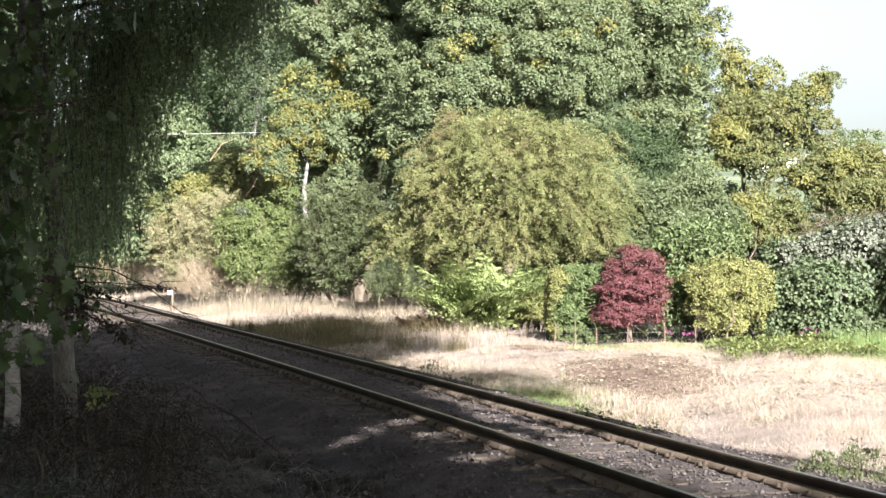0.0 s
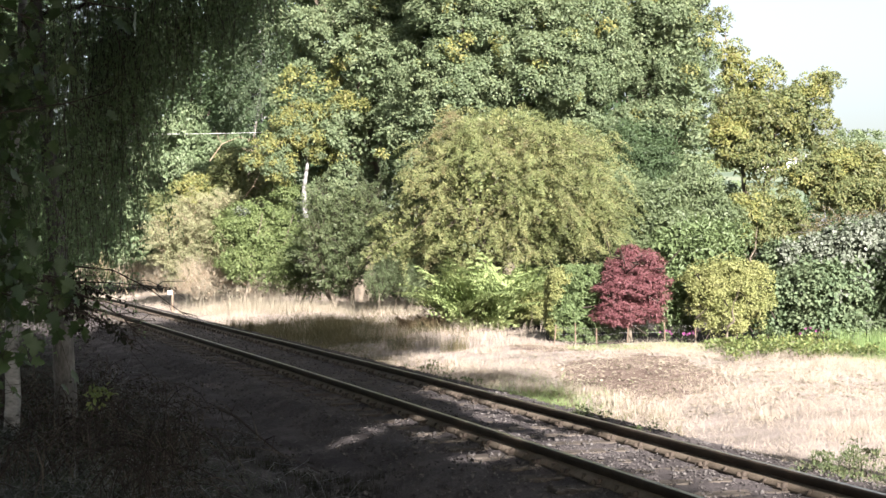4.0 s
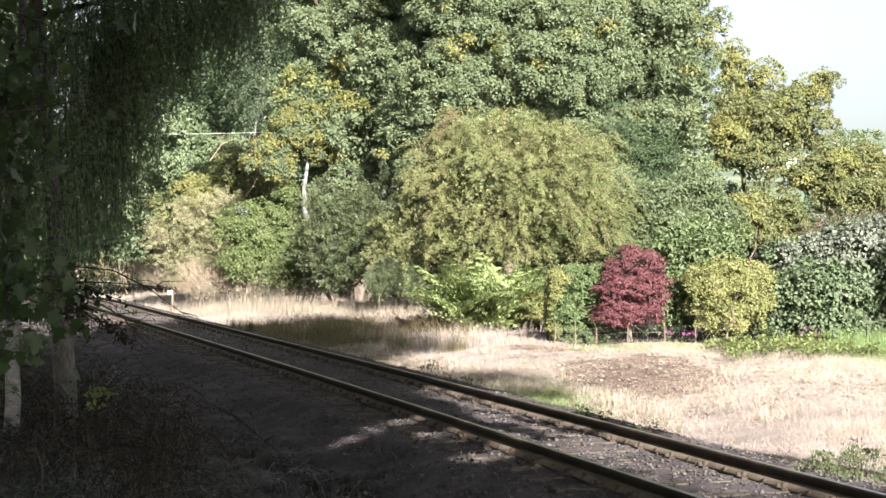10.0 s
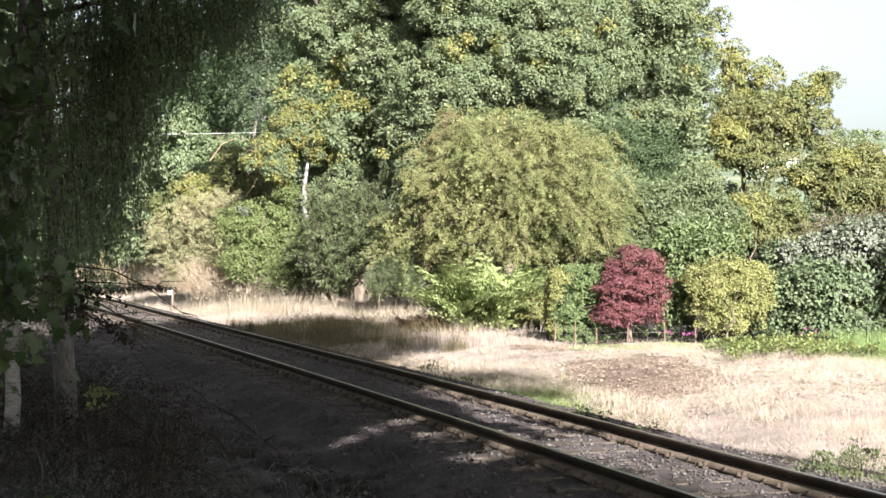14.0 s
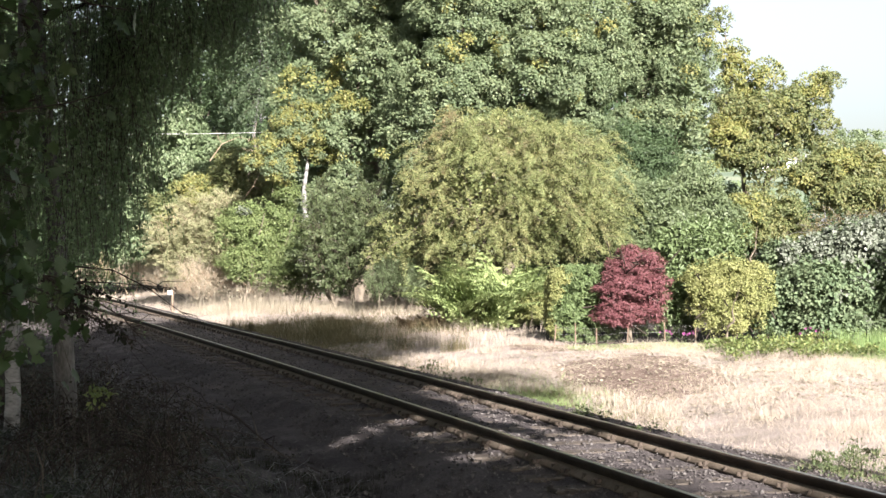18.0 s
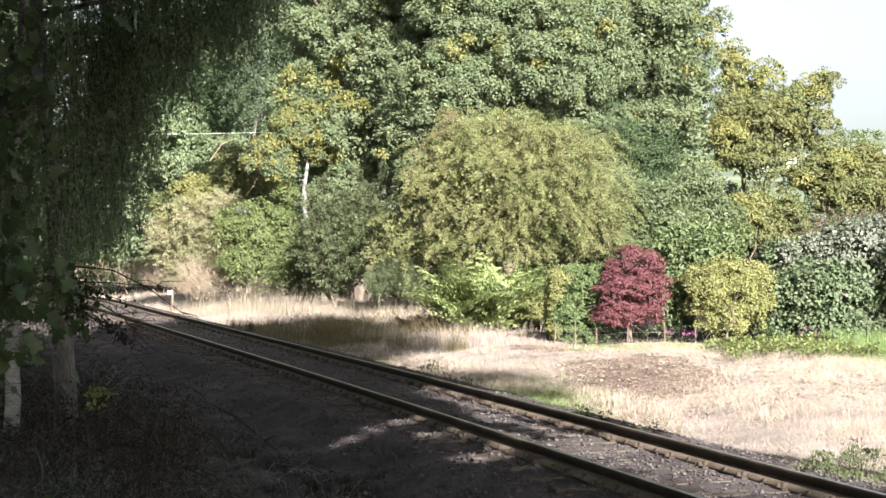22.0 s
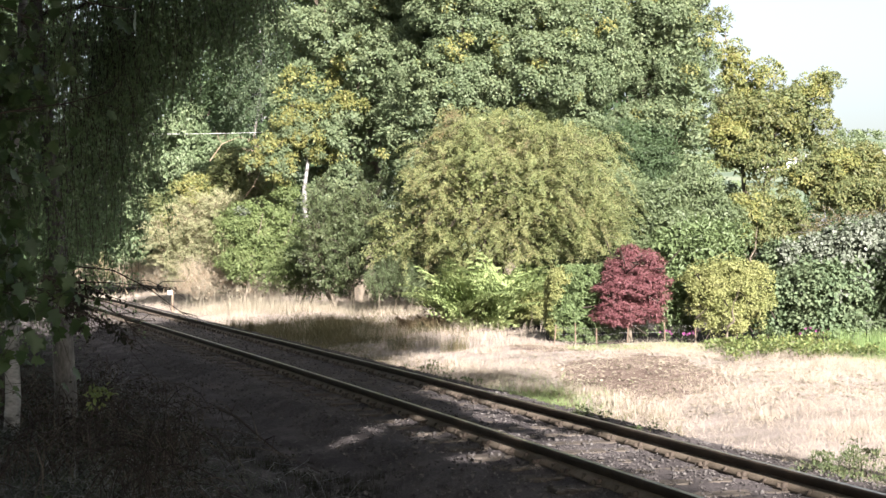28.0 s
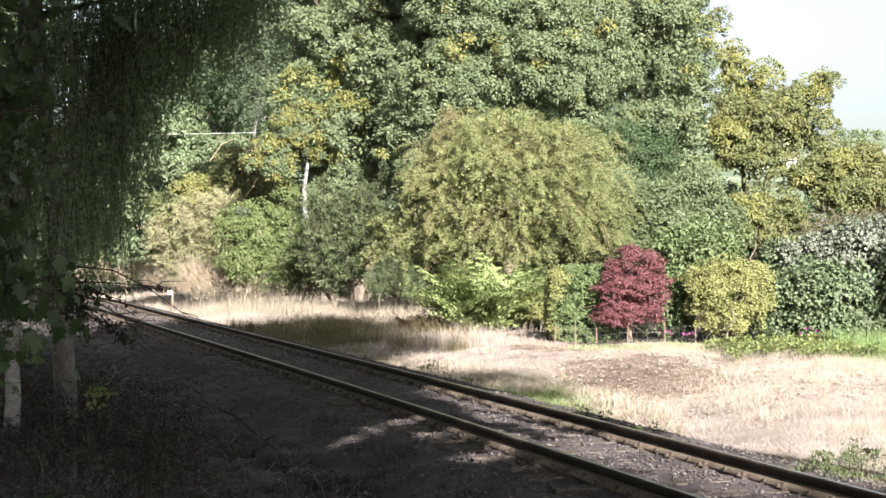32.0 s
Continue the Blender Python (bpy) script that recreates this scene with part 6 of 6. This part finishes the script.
def near_birch(name, xyz, line, r0, bark, label, boughs, seed, crown=(), count=200):
    rng = np.random.default_rng(seed)
    r = root(name, xyz, label, "tree", "lineside birches")
    pts = np.array(line, float)
    s = np.linspace(0, 1, len(pts))
    u = np.linspace(0, 1, 30)
    fine = np.stack([np.interp(u, s, pts[:, i]) for i in range(3)], 1) + rng.normal(0, 0.008, (30, 3))
    child("trunk", tri_mesh("trunk", *tube(fine, r0 * np.linspace(1.1, 0.3, 30), 12), bark, True), r)
    made = []
    for (x0, x1, y0, y1, z0, z1, count, drop) in boughs:
        a = np.stack([rng.uniform(x0, x1, count), rng.uniform(y0, y1, count), rng.uniform(z0, z1, count)], 1)
        tw, lf = strands(rng, a, drop, 46, 0.055, SMALL_LEAF)
        e = np.array([(x0 + x1) / 2, (y0 + y1) / 2, z1])
        b = child("bough", tri_mesh("bough", *joined([tube(bent(rng, (pts[-1][0] * 0.6, pts[-1][1] * 0.6, z1 * 0.9), e, 6, 0.08), np.linspace(0.05, 0.012, 6), 5), tw]), TWIG), r)
        child("hanging_leaves", tri_mesh("hanging_leaves", *lf, BIRCH_SHADE), b, "curtain of small dull green birch leaves")
        made.append(b)
    c, o = clusters(rng, crown, count, 0.5, 0.35, 0.7)
    child("crown", tri_mesh("crown", *foliage(rng, c, o, 55, 0.42, 0.11, 0.65, 0.5), BIRCH_SHADE), r)
    return r, made


def dead_limb(pts, r0, seed):
    rng = np.random.default_rng(seed)
    pts = np.array(pts, float)
    r = root("dead_limb", tuple(pts[0]), "bare pale dead limb among the green crowns", "branch", "dead limbs")
    q = pts - pts[0]
    child("branch", tri_mesh("branch", *tube(q, np.linspace(r0, r0 * 0.3, len(q)), 6), PALE_TWIG, True), r)
    for k in range(4):
        a = q[1 + k % (len(q) - 1)]
        e = a + unit(rng.normal(size=3)) * rng.uniform(0.4, 0.9)
        child("twig", tri_mesh("twig", *tube(bent(rng, a, e, 4, 0.1), np.linspace(r0 * 0.5, r0 * 0.15, 4), 4), PALE_TWIG, True), r)


dead_limb([(-9.6, 62.0, 5.6), (-9.1, 62.0, 6.3), (-8.4, 62.0, 6.6), (-7.7, 62.0, 6.4)], 0.022, 410)
dead_limb([(-6.6, 57.5, 4.9), (-6.9, 57.3, 5.6), (-7.2, 57.2, 6.2)], 0.022, 411)
dead_limb([(-6.2, 57.5, 4.6), (-6.6, 57.3, 5.2), (-7.0, 57.2, 5.6)], 0.022, 412)
dead_limb([(-8.0, 60.5, 4.0), (-7.6, 60.3, 4.5), (-7.3, 60.2, 5.1)], 0.022, 413)

birch_a, boughs_a = near_birch("birch_tree", (-4.9, 19.4, -0.35), [(0.05, 0, -0.1), (0, 0, 1.2), (-0.08, 0, 2.6), (-0.3, 0.05, 4.6), (-0.5, 0.2, 7.5), (-0.5, 0.3, 10)], 0.145, GREY_BARK,
                               "grey-barked lineside birch in deep shade with hanging boughs",
                               [(-0.9, 0.6, -0.5, 1.5, 3.4, 6.6, 170, 1.5), (0.5, 1.5, -0.4, 1.6, 5.0, 6.6, 150, 1.2), (1.3, 2.2, -0.2, 1.8, 5.5, 6.8, 130, 1.1), (0.0, 0.9, 0.5, 2.6, 4.3, 6.0, 130, 1.5), (1.9, 2.6, 0.2, 2.4, 6.0, 7.2, 110, 1.3)], 100,
                               [(-1.2, 0.4, 8.4, 1.9, 2.0, 1.9), (-1.6, 1.0, 10.2, 1.6, 1.6, 1.3), (0.9, 1.2, 7.6, 1.4, 1.4, 0.7)], 260)
birch_b, boughs_b = near_birch("birch_tree", (-5.45, 19.0, -0.35), [(0, 0, -0.1), (0.03, 0, 1.5), (-0.02, 0, 3.0), (0.1, 0.1, 5.0), (0.2, 0.2, 8), (0.3, 0.3, 11)], 0.095, BIRCH_BARK,
                               "slim silver birch with white peeling bark in shade", [(-0.4, 0.9, -0.8, 0.8, 2.6, 5.6, 150, 1.5), (0.0, 1.1, 1.5, 4.5, 3.6, 6.4, 150, 1.8), (-0.4, 0.5, 3.0, 6.0, 2.6, 5.6, 150, 1.6)], 101, [(-1.0, 0.3, 9.0, 1.6, 1.8, 2.4)], 160)
birch_c, boughs_c = near_birch("birch_tree", (-6.9, 27.0, -0.3), [(0, 0, -0.1), (0.05, 0, 2), (0.3, 0, 4.5), (0.1, 0.2, 8), (0.2, 0.2, 11)], 0.09, BIRCH_BARK,
                               "slender birch further along the line in shade", [(-0.9, 0.8, -1, 1, 3.0, 7.0, 190, 1.6), (0.6, 1.8, -1, 1.5, 5.6, 8.0, 150, 1.4), (1.6, 2.9, -1, 1.5, 6.4, 8.4, 140, 1.4), (-0.9, 0.4, -0.5, 1.5, 1.4, 4.0, 150, 1.0)], 102, [(-1.8, 0.2, 8.8, 2.0, 2.0, 2.2)], 220)


def sycamore_bough(xyz, ends, seed, count, label="drooping sycamore bough, green and yellow-green leaves darkened for shade"):
    """A near bough: a stem with side twigs and lobed leaves on stalks."""
    rng = np.random.default_rng(seed)
    r = root("sycamore_bough", xyz, label, "branch", "sycamore boughs")
    pts = []
    for e in ends:
        line = bent(rng, (0, 0, 0), e, 8, 0.05)
        child("branch", tri_mesh("branch", *tube(line, np.linspace(0.014, 0.003, 8), 5), TWIG, True), r)
        u = rng.random(count // len(ends)) ** 0.7
        s = np.linspace(0, 1, 8)
        pts.append(np.stack([np.interp(u, s, line[:, i]) for i in range(3)], 1))
    p = np.concatenate(pts)
    n = len(p)
    off = rng.normal(0, 0.13, (n, 3)) * np.array([1, 1.8, 1])
    stalk = joined([tube([p[i], p[i] + off[i] * 0.6 + np.array([0, 0, 0.01]), p[i] + off[i]], 0.0016, 3) for i in range(n)])
    child("stalks", tri_mesh("stalks", *stalk, TWIG), r)["kind"] = "stuff"
    t = np.stack([rng.normal(0.1, 0.5, n), rng.normal(0, 0.5, n), rng.normal(-0.75, 0.35, n)], 1)
    ln = rng.uniform(0.055, 0.125, n)
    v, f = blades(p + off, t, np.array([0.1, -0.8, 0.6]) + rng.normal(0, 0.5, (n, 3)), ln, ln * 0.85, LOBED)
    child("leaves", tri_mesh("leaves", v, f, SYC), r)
    return r


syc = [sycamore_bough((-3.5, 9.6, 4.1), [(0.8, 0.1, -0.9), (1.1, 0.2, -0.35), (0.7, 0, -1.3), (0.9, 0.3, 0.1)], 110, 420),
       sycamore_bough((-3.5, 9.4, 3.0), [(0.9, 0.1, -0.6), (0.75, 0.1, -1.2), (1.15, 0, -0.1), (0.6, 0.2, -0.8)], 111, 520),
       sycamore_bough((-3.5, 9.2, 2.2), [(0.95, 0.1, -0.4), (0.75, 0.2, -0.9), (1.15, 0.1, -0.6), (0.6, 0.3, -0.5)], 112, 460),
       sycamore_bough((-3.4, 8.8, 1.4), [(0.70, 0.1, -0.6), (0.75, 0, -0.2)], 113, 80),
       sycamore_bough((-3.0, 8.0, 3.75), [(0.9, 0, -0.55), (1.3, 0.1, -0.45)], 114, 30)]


def dead_stick(pts, r0, label, name="dead_branch", side=0, seed=1, mat=TWIG):
    rng = np.random.default_rng(seed)
    pts = np.array(pts, float)
    r = root(name, tuple(pts[0]), label, "branch")
    q = pts - pts[0]
    child("branch", tri_mesh("branch", *tube(q, np.linspace(r0, r0 * 0.3, len(q)), 6), mat, True), r)
    for k in range(side):
        i = rng.integers(1, len(q))
        a = q[i - 1] + (q[i] - q[i - 1]) * rng.random()
        e = a + (q[-1] - q[0]) * rng.uniform(0.12, 0.3) + rng.normal(0, 0.12, 3)
        child("twig", tri_mesh("twig", *tube(bent(rng, a, e, 4, 0.12), np.linspace(r0 * 0.45, r0 * 0.15, 4), 4), mat, True), r)


dead_stick([(-3.0, 20.0, -0.1), (-2.6, 19.0, -0.12), (-2.2, 18.2, -0.28), (-1.75, 17.2, -0.42)], 0.022, "fallen dark branch on the litter", seed=120, side=3)
dead_stick([(-3.7, 14.5, 1.70), (-3.2, 14.5, 1.68), (-2.6, 14.5, 1.63)], 0.009, "thin dead twig reaching over the line", side=6, seed=121)
dead_stick([(-3.7, 14.6, 1.85), (-3.2, 14.6, 1.80), (-2.85, 14.6, 1.62), (-2.55, 14.6, 1.40), (-2.4, 14.6, 1.33)], 0.009, "thin dead twig reaching over the line", side=7, seed=122)
dead_stick([(-3.9, 14.6, 1.70), (-3.4, 14.6, 1.52), (-3.1, 14.6, 1.34), (-2.95, 14.6, 1.16)], 0.013, "dark dead spray hanging over the line", side=14, seed=123)
dead_stick([(-4.0, 14.8, 1.62), (-3.6, 14.8, 1.45), (-3.3, 14.8, 1.22), (-3.05, 14.8, 1.10)], 0.012, "dark dead spray hanging over the line", side=14, seed=125)
dead_stick([(-3.9, 14.4, 1.40), (-3.5, 14.4, 1.40), (-3.2, 14.4, 1.30)], 0.010, "dark dead spray hanging over the line", side=12, seed=126)
dead_stick([(-3.0, 9.0, 2.75), (-2.6, 9.0, 2.83), (-2.25, 9.0, 2.88), (-1.98, 9.0, 2.95)], 0.008, "bare dark twig across the birch boughs", side=3, seed=124)


def withered_bough():
    """Dead curled leaves still hanging on the sprays beside the trunks."""
    rng = np.random.default_rng(127)
    r = root("withered_bough", (-3.9, 14.7, 1.75), "dark withered bough with curled dead leaves over the line", "branch")
    for k in range(9):
        e = np.array([rng.uniform(0.35, 1.05), rng.uniform(-0.3, 0.3), rng.uniform(-0.75, -0.15)])
        line = bent(rng, (0, 0, 0), e, 6, 0.08)
        b = child("branch", tri_mesh("branch", *tube(line, np.linspace(0.009, 0.003, 6), 4), TWIG, True), r)
        n = 34
        u = rng.uniform(0.3, 1, n)
        p = np.stack([np.interp(u, np.linspace(0, 1, 6), line[:, i]) for i in range(3)], 1) + rng.normal(0, 0.045, (n, 3))
        ln = rng.uniform(0.04, 0.09, n)
        v, f = blades(p, rng.normal(0, 0.5, (n, 3)) - np.array([0, 0, 0.8]), rng.normal(size=(n, 3)), ln, ln * 0.5)
        child("leaves", tri_mesh("leaves", v, f, DEAD), b, "curled dead leaves")["kind"] = "stuff"


withered_bough()


def brambles():
    rng = np.random.default_rng(130)
    for k in range(34):
        y = rng.uniform(13.5, 27)
        x = rng.uniform(-0.30 * y, -0.15 * y - 0.3)
        if float(offset(x, y)) > -3.0:
            continue
        z = float(height(x, y))
        r = root("bramble_tangle", (x, y, z), "dead brown bramble tangle under the birches", "bramble", "brambles")
        pp = []
        for j in range(16):
            e = np.array([rng.normal(0, 0.55), rng.normal(0, 0.5), rng.uniform(-0.02, 0.25)])
            s = np.linspace(0, 1, 7)[:, None]
            a = np.array([rng.normal(0, 0.2), rng.normal(0, 0.2), 0])
            pts = a + (e - a) * s + np.array([0, 0, rng.uniform(0.15, 0.55)]) * np.sin(s * math.pi) + rng.normal(0, 0.02, (7, 3))
            child("stem", tri_mesh("stem", *tube(pts, rng.uniform(0.003, 0.006), 4), STEM), r)
            pp.append(pts[2:])
        p = np.concatenate(pp)
        n = len(p)
        v, f = blades(p + rng.normal(0, 0.04, (n, 3)), rng.normal(size=(n, 3)), rng.normal(size=(n, 3)), rng.uniform(0.03, 0.07, n), rng.uniform(0.015, 0.04, n))
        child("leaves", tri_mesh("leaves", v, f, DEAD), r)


brambles()
sprig = tree("elder_seedling", (-3.75, 16.6, -0.32), [(0, 0, 0.66, 0.12, 0.10, 0.13)], 9, 7, 0.07, 0.075, IVY, "young elder sprig with yellow-green leaves", "plant", bark=TWIG, trunk_r=0.012, seed=140, limbs=4, aspect=0.55, fill=0)

# ---- trees round the camera, mostly out of view, set to shade the near side of the line ----
overhead_trees = []
# strips of ground given sun flecks by cutting leaves along the sun's rays: from x, y to x, y, how many flecks, their
# radius
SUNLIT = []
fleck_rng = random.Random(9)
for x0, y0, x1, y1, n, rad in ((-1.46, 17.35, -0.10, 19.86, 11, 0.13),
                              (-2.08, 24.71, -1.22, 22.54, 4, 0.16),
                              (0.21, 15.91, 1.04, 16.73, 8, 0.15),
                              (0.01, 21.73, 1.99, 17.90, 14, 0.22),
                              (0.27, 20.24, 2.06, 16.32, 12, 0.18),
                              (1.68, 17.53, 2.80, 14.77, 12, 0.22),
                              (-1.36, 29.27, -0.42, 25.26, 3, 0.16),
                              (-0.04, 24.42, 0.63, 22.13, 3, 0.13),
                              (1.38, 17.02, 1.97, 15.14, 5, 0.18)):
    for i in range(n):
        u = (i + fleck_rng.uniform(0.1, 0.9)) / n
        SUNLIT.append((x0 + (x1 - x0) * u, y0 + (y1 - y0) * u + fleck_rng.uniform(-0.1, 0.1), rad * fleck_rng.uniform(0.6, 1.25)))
for k, (bx, by, lob, cnt) in enumerate([
        # crowns above and behind the view, their lobes placed to cast shade
        (7.8, 7.5, [(-3.0, 1.2, 14.0, 2.8, 3.4, 4.0), (-4.2, 0.6, 8.8, 2.5, 3.2, 2.4), (-1.4, 2.0, 16.3, 2.1, 2.8, 2.6), (-2.8, 2.2, 16.8, 2.4, 2.4, 2.2), (-3.1, -0.7, 8.0, 1.3, 1.1, 0.7), (1.95, -6.1, 14.2, 0.7, 0.8, 0.45)], 1450),
        (-2.6, 1.5, [(1.2, 3.2, 9.6, 3.4, 3.6, 3.8), (-0.6, 2.4, 7.2, 2.8, 2.8, 2.0), (2.8, 1.2, 7.4, 2.4, 2.4, 2.0), (1.6, 5.6, 8.0, 1.7, 1.6, 1.0)], 1600),
        (2.6, -3.0, [(-0.4, 3.5, 14.0, 3.8, 3.6, 4.6), (0.6, 2.0, 8.5, 3.0, 2.6, 2.8), (2.7, 2.5, 8.0, 1.0, 0.9, 0.7), (0.6, 6.8, 8.2, 0.8, 0.9, 0.6)], 1350),
        (-6.4, 6.5, [(0.4, 1.0, 7.6, 2.8, 3.4, 2.6), (0.8, 2.6, 11.0, 2.8, 3.0, 2.6)], 900),
        (-8.0, 16.5, [(3.6, -1.0, 9.0, 2.6, 3.2, 1.7), (5.2, 1.2, 9.8, 2.2, 3.0, 1.5), (3.0, 3.6, 9.6, 2.6, 3.0, 1.7), (3.4, -5.0, 8.6, 2.4, 2.6, 1.6)], 900),
        (-9.2, 14.0, [(0, 0, 6.5, 2.6, 2.8, 4.4), (1.2, 1.5, 10.2, 2.4, 2.4, 2.4)], 480),
        (-11.0, 22.0, [(0, 0, 6.0, 2.6, 2.8, 5.0), (0.8, 1.0, 10.4, 2.4, 2.4, 2.2)], 480),
        (-12.6, 30.0, [(0, 0, 5.0, 2.8, 2.8, 4.8), (0.6, 0.6, 9.4, 2.2, 2.2, 2.2)], 420),
        (-15.5, 40.0, [(0, 0, 5.0, 3.2, 2.8, 4.8), (0.6, 0.6, 9.8, 2.6, 2.2, 2.6)], 420),
        (-19.0, 52.0, [(0, 0, 5.5, 3.6, 2.8, 5.2), (1.6, 0.6, 10.4, 2.8, 2.2, 2.8)], 420),
        (-15.6, 47.0, [(0, 0, 5.0, 2.4, 2.4, 4.8), (0.2, 0.6, 9.8, 2.2, 2.2, 2.6)], 380),
        (-21.0, 73.0, [(0, 0, 6.5, 2.8, 2.8, 6.0), (0.4, 0.6, 12.0, 2.6, 2.2, 3.0)], 380),
        # unseen trees added only to block skylight from right and behind
        (19.5, 12.0, [(0, 0, 6.5, 3.2, 3.2, 6.0)], 360),
        (18.0, 21.0, [(0, 0, 6.5, 3.2, 3.2, 6.0)], 360),
        (-12.0, -4.0, [(0, 0, 7.5, 3.8, 3.8, 5.0)], 300),
        (8.5, -9.0, [(0, 0, 8.0, 4.2, 3.8, 5.5)], 300),
        (-3.0, -14.0, [(0, 0, 7.0, 4.8, 3.6, 5.5)], 300)]):
    shade_tree = tree("lineside_tree", (bx, by, -0.3), lob, cnt, (30, 48, 30, 48, 48)[k] if k < 5 else (44 if k < 12 else 16), 0.62, 0.28 if k < 5 else (0.20 if k < 12 else 0.32), DARK_GREEN, "leafy tree round the line, mostly out of view and set for shade", trunk_r=0.17, seed=150 + k, group="lineside trees", fill=0.10, sunlit=SUNLIT if k < 4 else ())
    overhead_trees.append(shade_tree)


# ---- breeze ----
def sway(ob, amp, seed, gust=(), axis=(1.0, 0.6)):
    """Small turns about the foot of a thing: amp in degrees; gust: (time, length, degrees) of stronger bends."""
    g = random.Random(seed)
    f1, f2, a1, a2 = g.uniform(0.16, 0.24), g.uniform(0.38, 0.55), g.uniform(0, 6), g.uniform(0, 6)
    base = ob.matrix_basis.copy()
    rows = []
    for k in range(65):
        t = k * 0.5
        w = amp * (0.6 * math.sin(6.283 * f1 * t + a1) + 0.4 * math.sin(6.283 * f2 * t + a2))
        b = 0.0
        for (tg, ln, deg) in gust:
            b += deg * math.exp(-((t - tg) / ln) ** 2)
        rows.append((t, base @ pose(0, 0, 0, (w * 0.5) * axis[1], (w + b) * axis[0], 0)))
    walk(ob, rows)


def motions():
    for k, b in enumerate(syc):
        sway(b, 0.5, 200 + k, [(2.4, 0.5, 0.8), (3.3, 0.4, -0.7)])
    for k, b in enumerate(boughs_a + boughs_b + boughs_c):
        sway(b, 0.12, 220 + k, [(11.5, 3.0, 0.2)])
    sway(hazel, 0.12, 240, [(13.5, 4.5, 0.9), (17.5, 1.5, 0.7)])
    sway(dogwood, 0.15, 241, [(13.5, 4.5, 0.6)])
    sway(willow, 0.15, 242, [(10.5, 3.0, 0.4), (25.0, 2.0, 0.5)])
    sway(tan_bush, 0.12, 243, [(12.5, 4.0, 0.5)])
    sway(hawthorn, 0.08, 244, [(24.6, 1.0, 0.5), (28.0, 1.0, 0.4)])
    sway(silver_birch, 0.10, 245, [(19.0, 3.0, -0.3)])
    sway(gold_birch, 0.08, 246)
    for k, b in enumerate(overhead_trees[:5]):
        sway(b, 0.07, 260 + k)
    for k, b in enumerate((oak_1, oak_2, oak_3, edge_tree, gold_tree)):
        sway(b, 0.035, 250 + k)


motions()
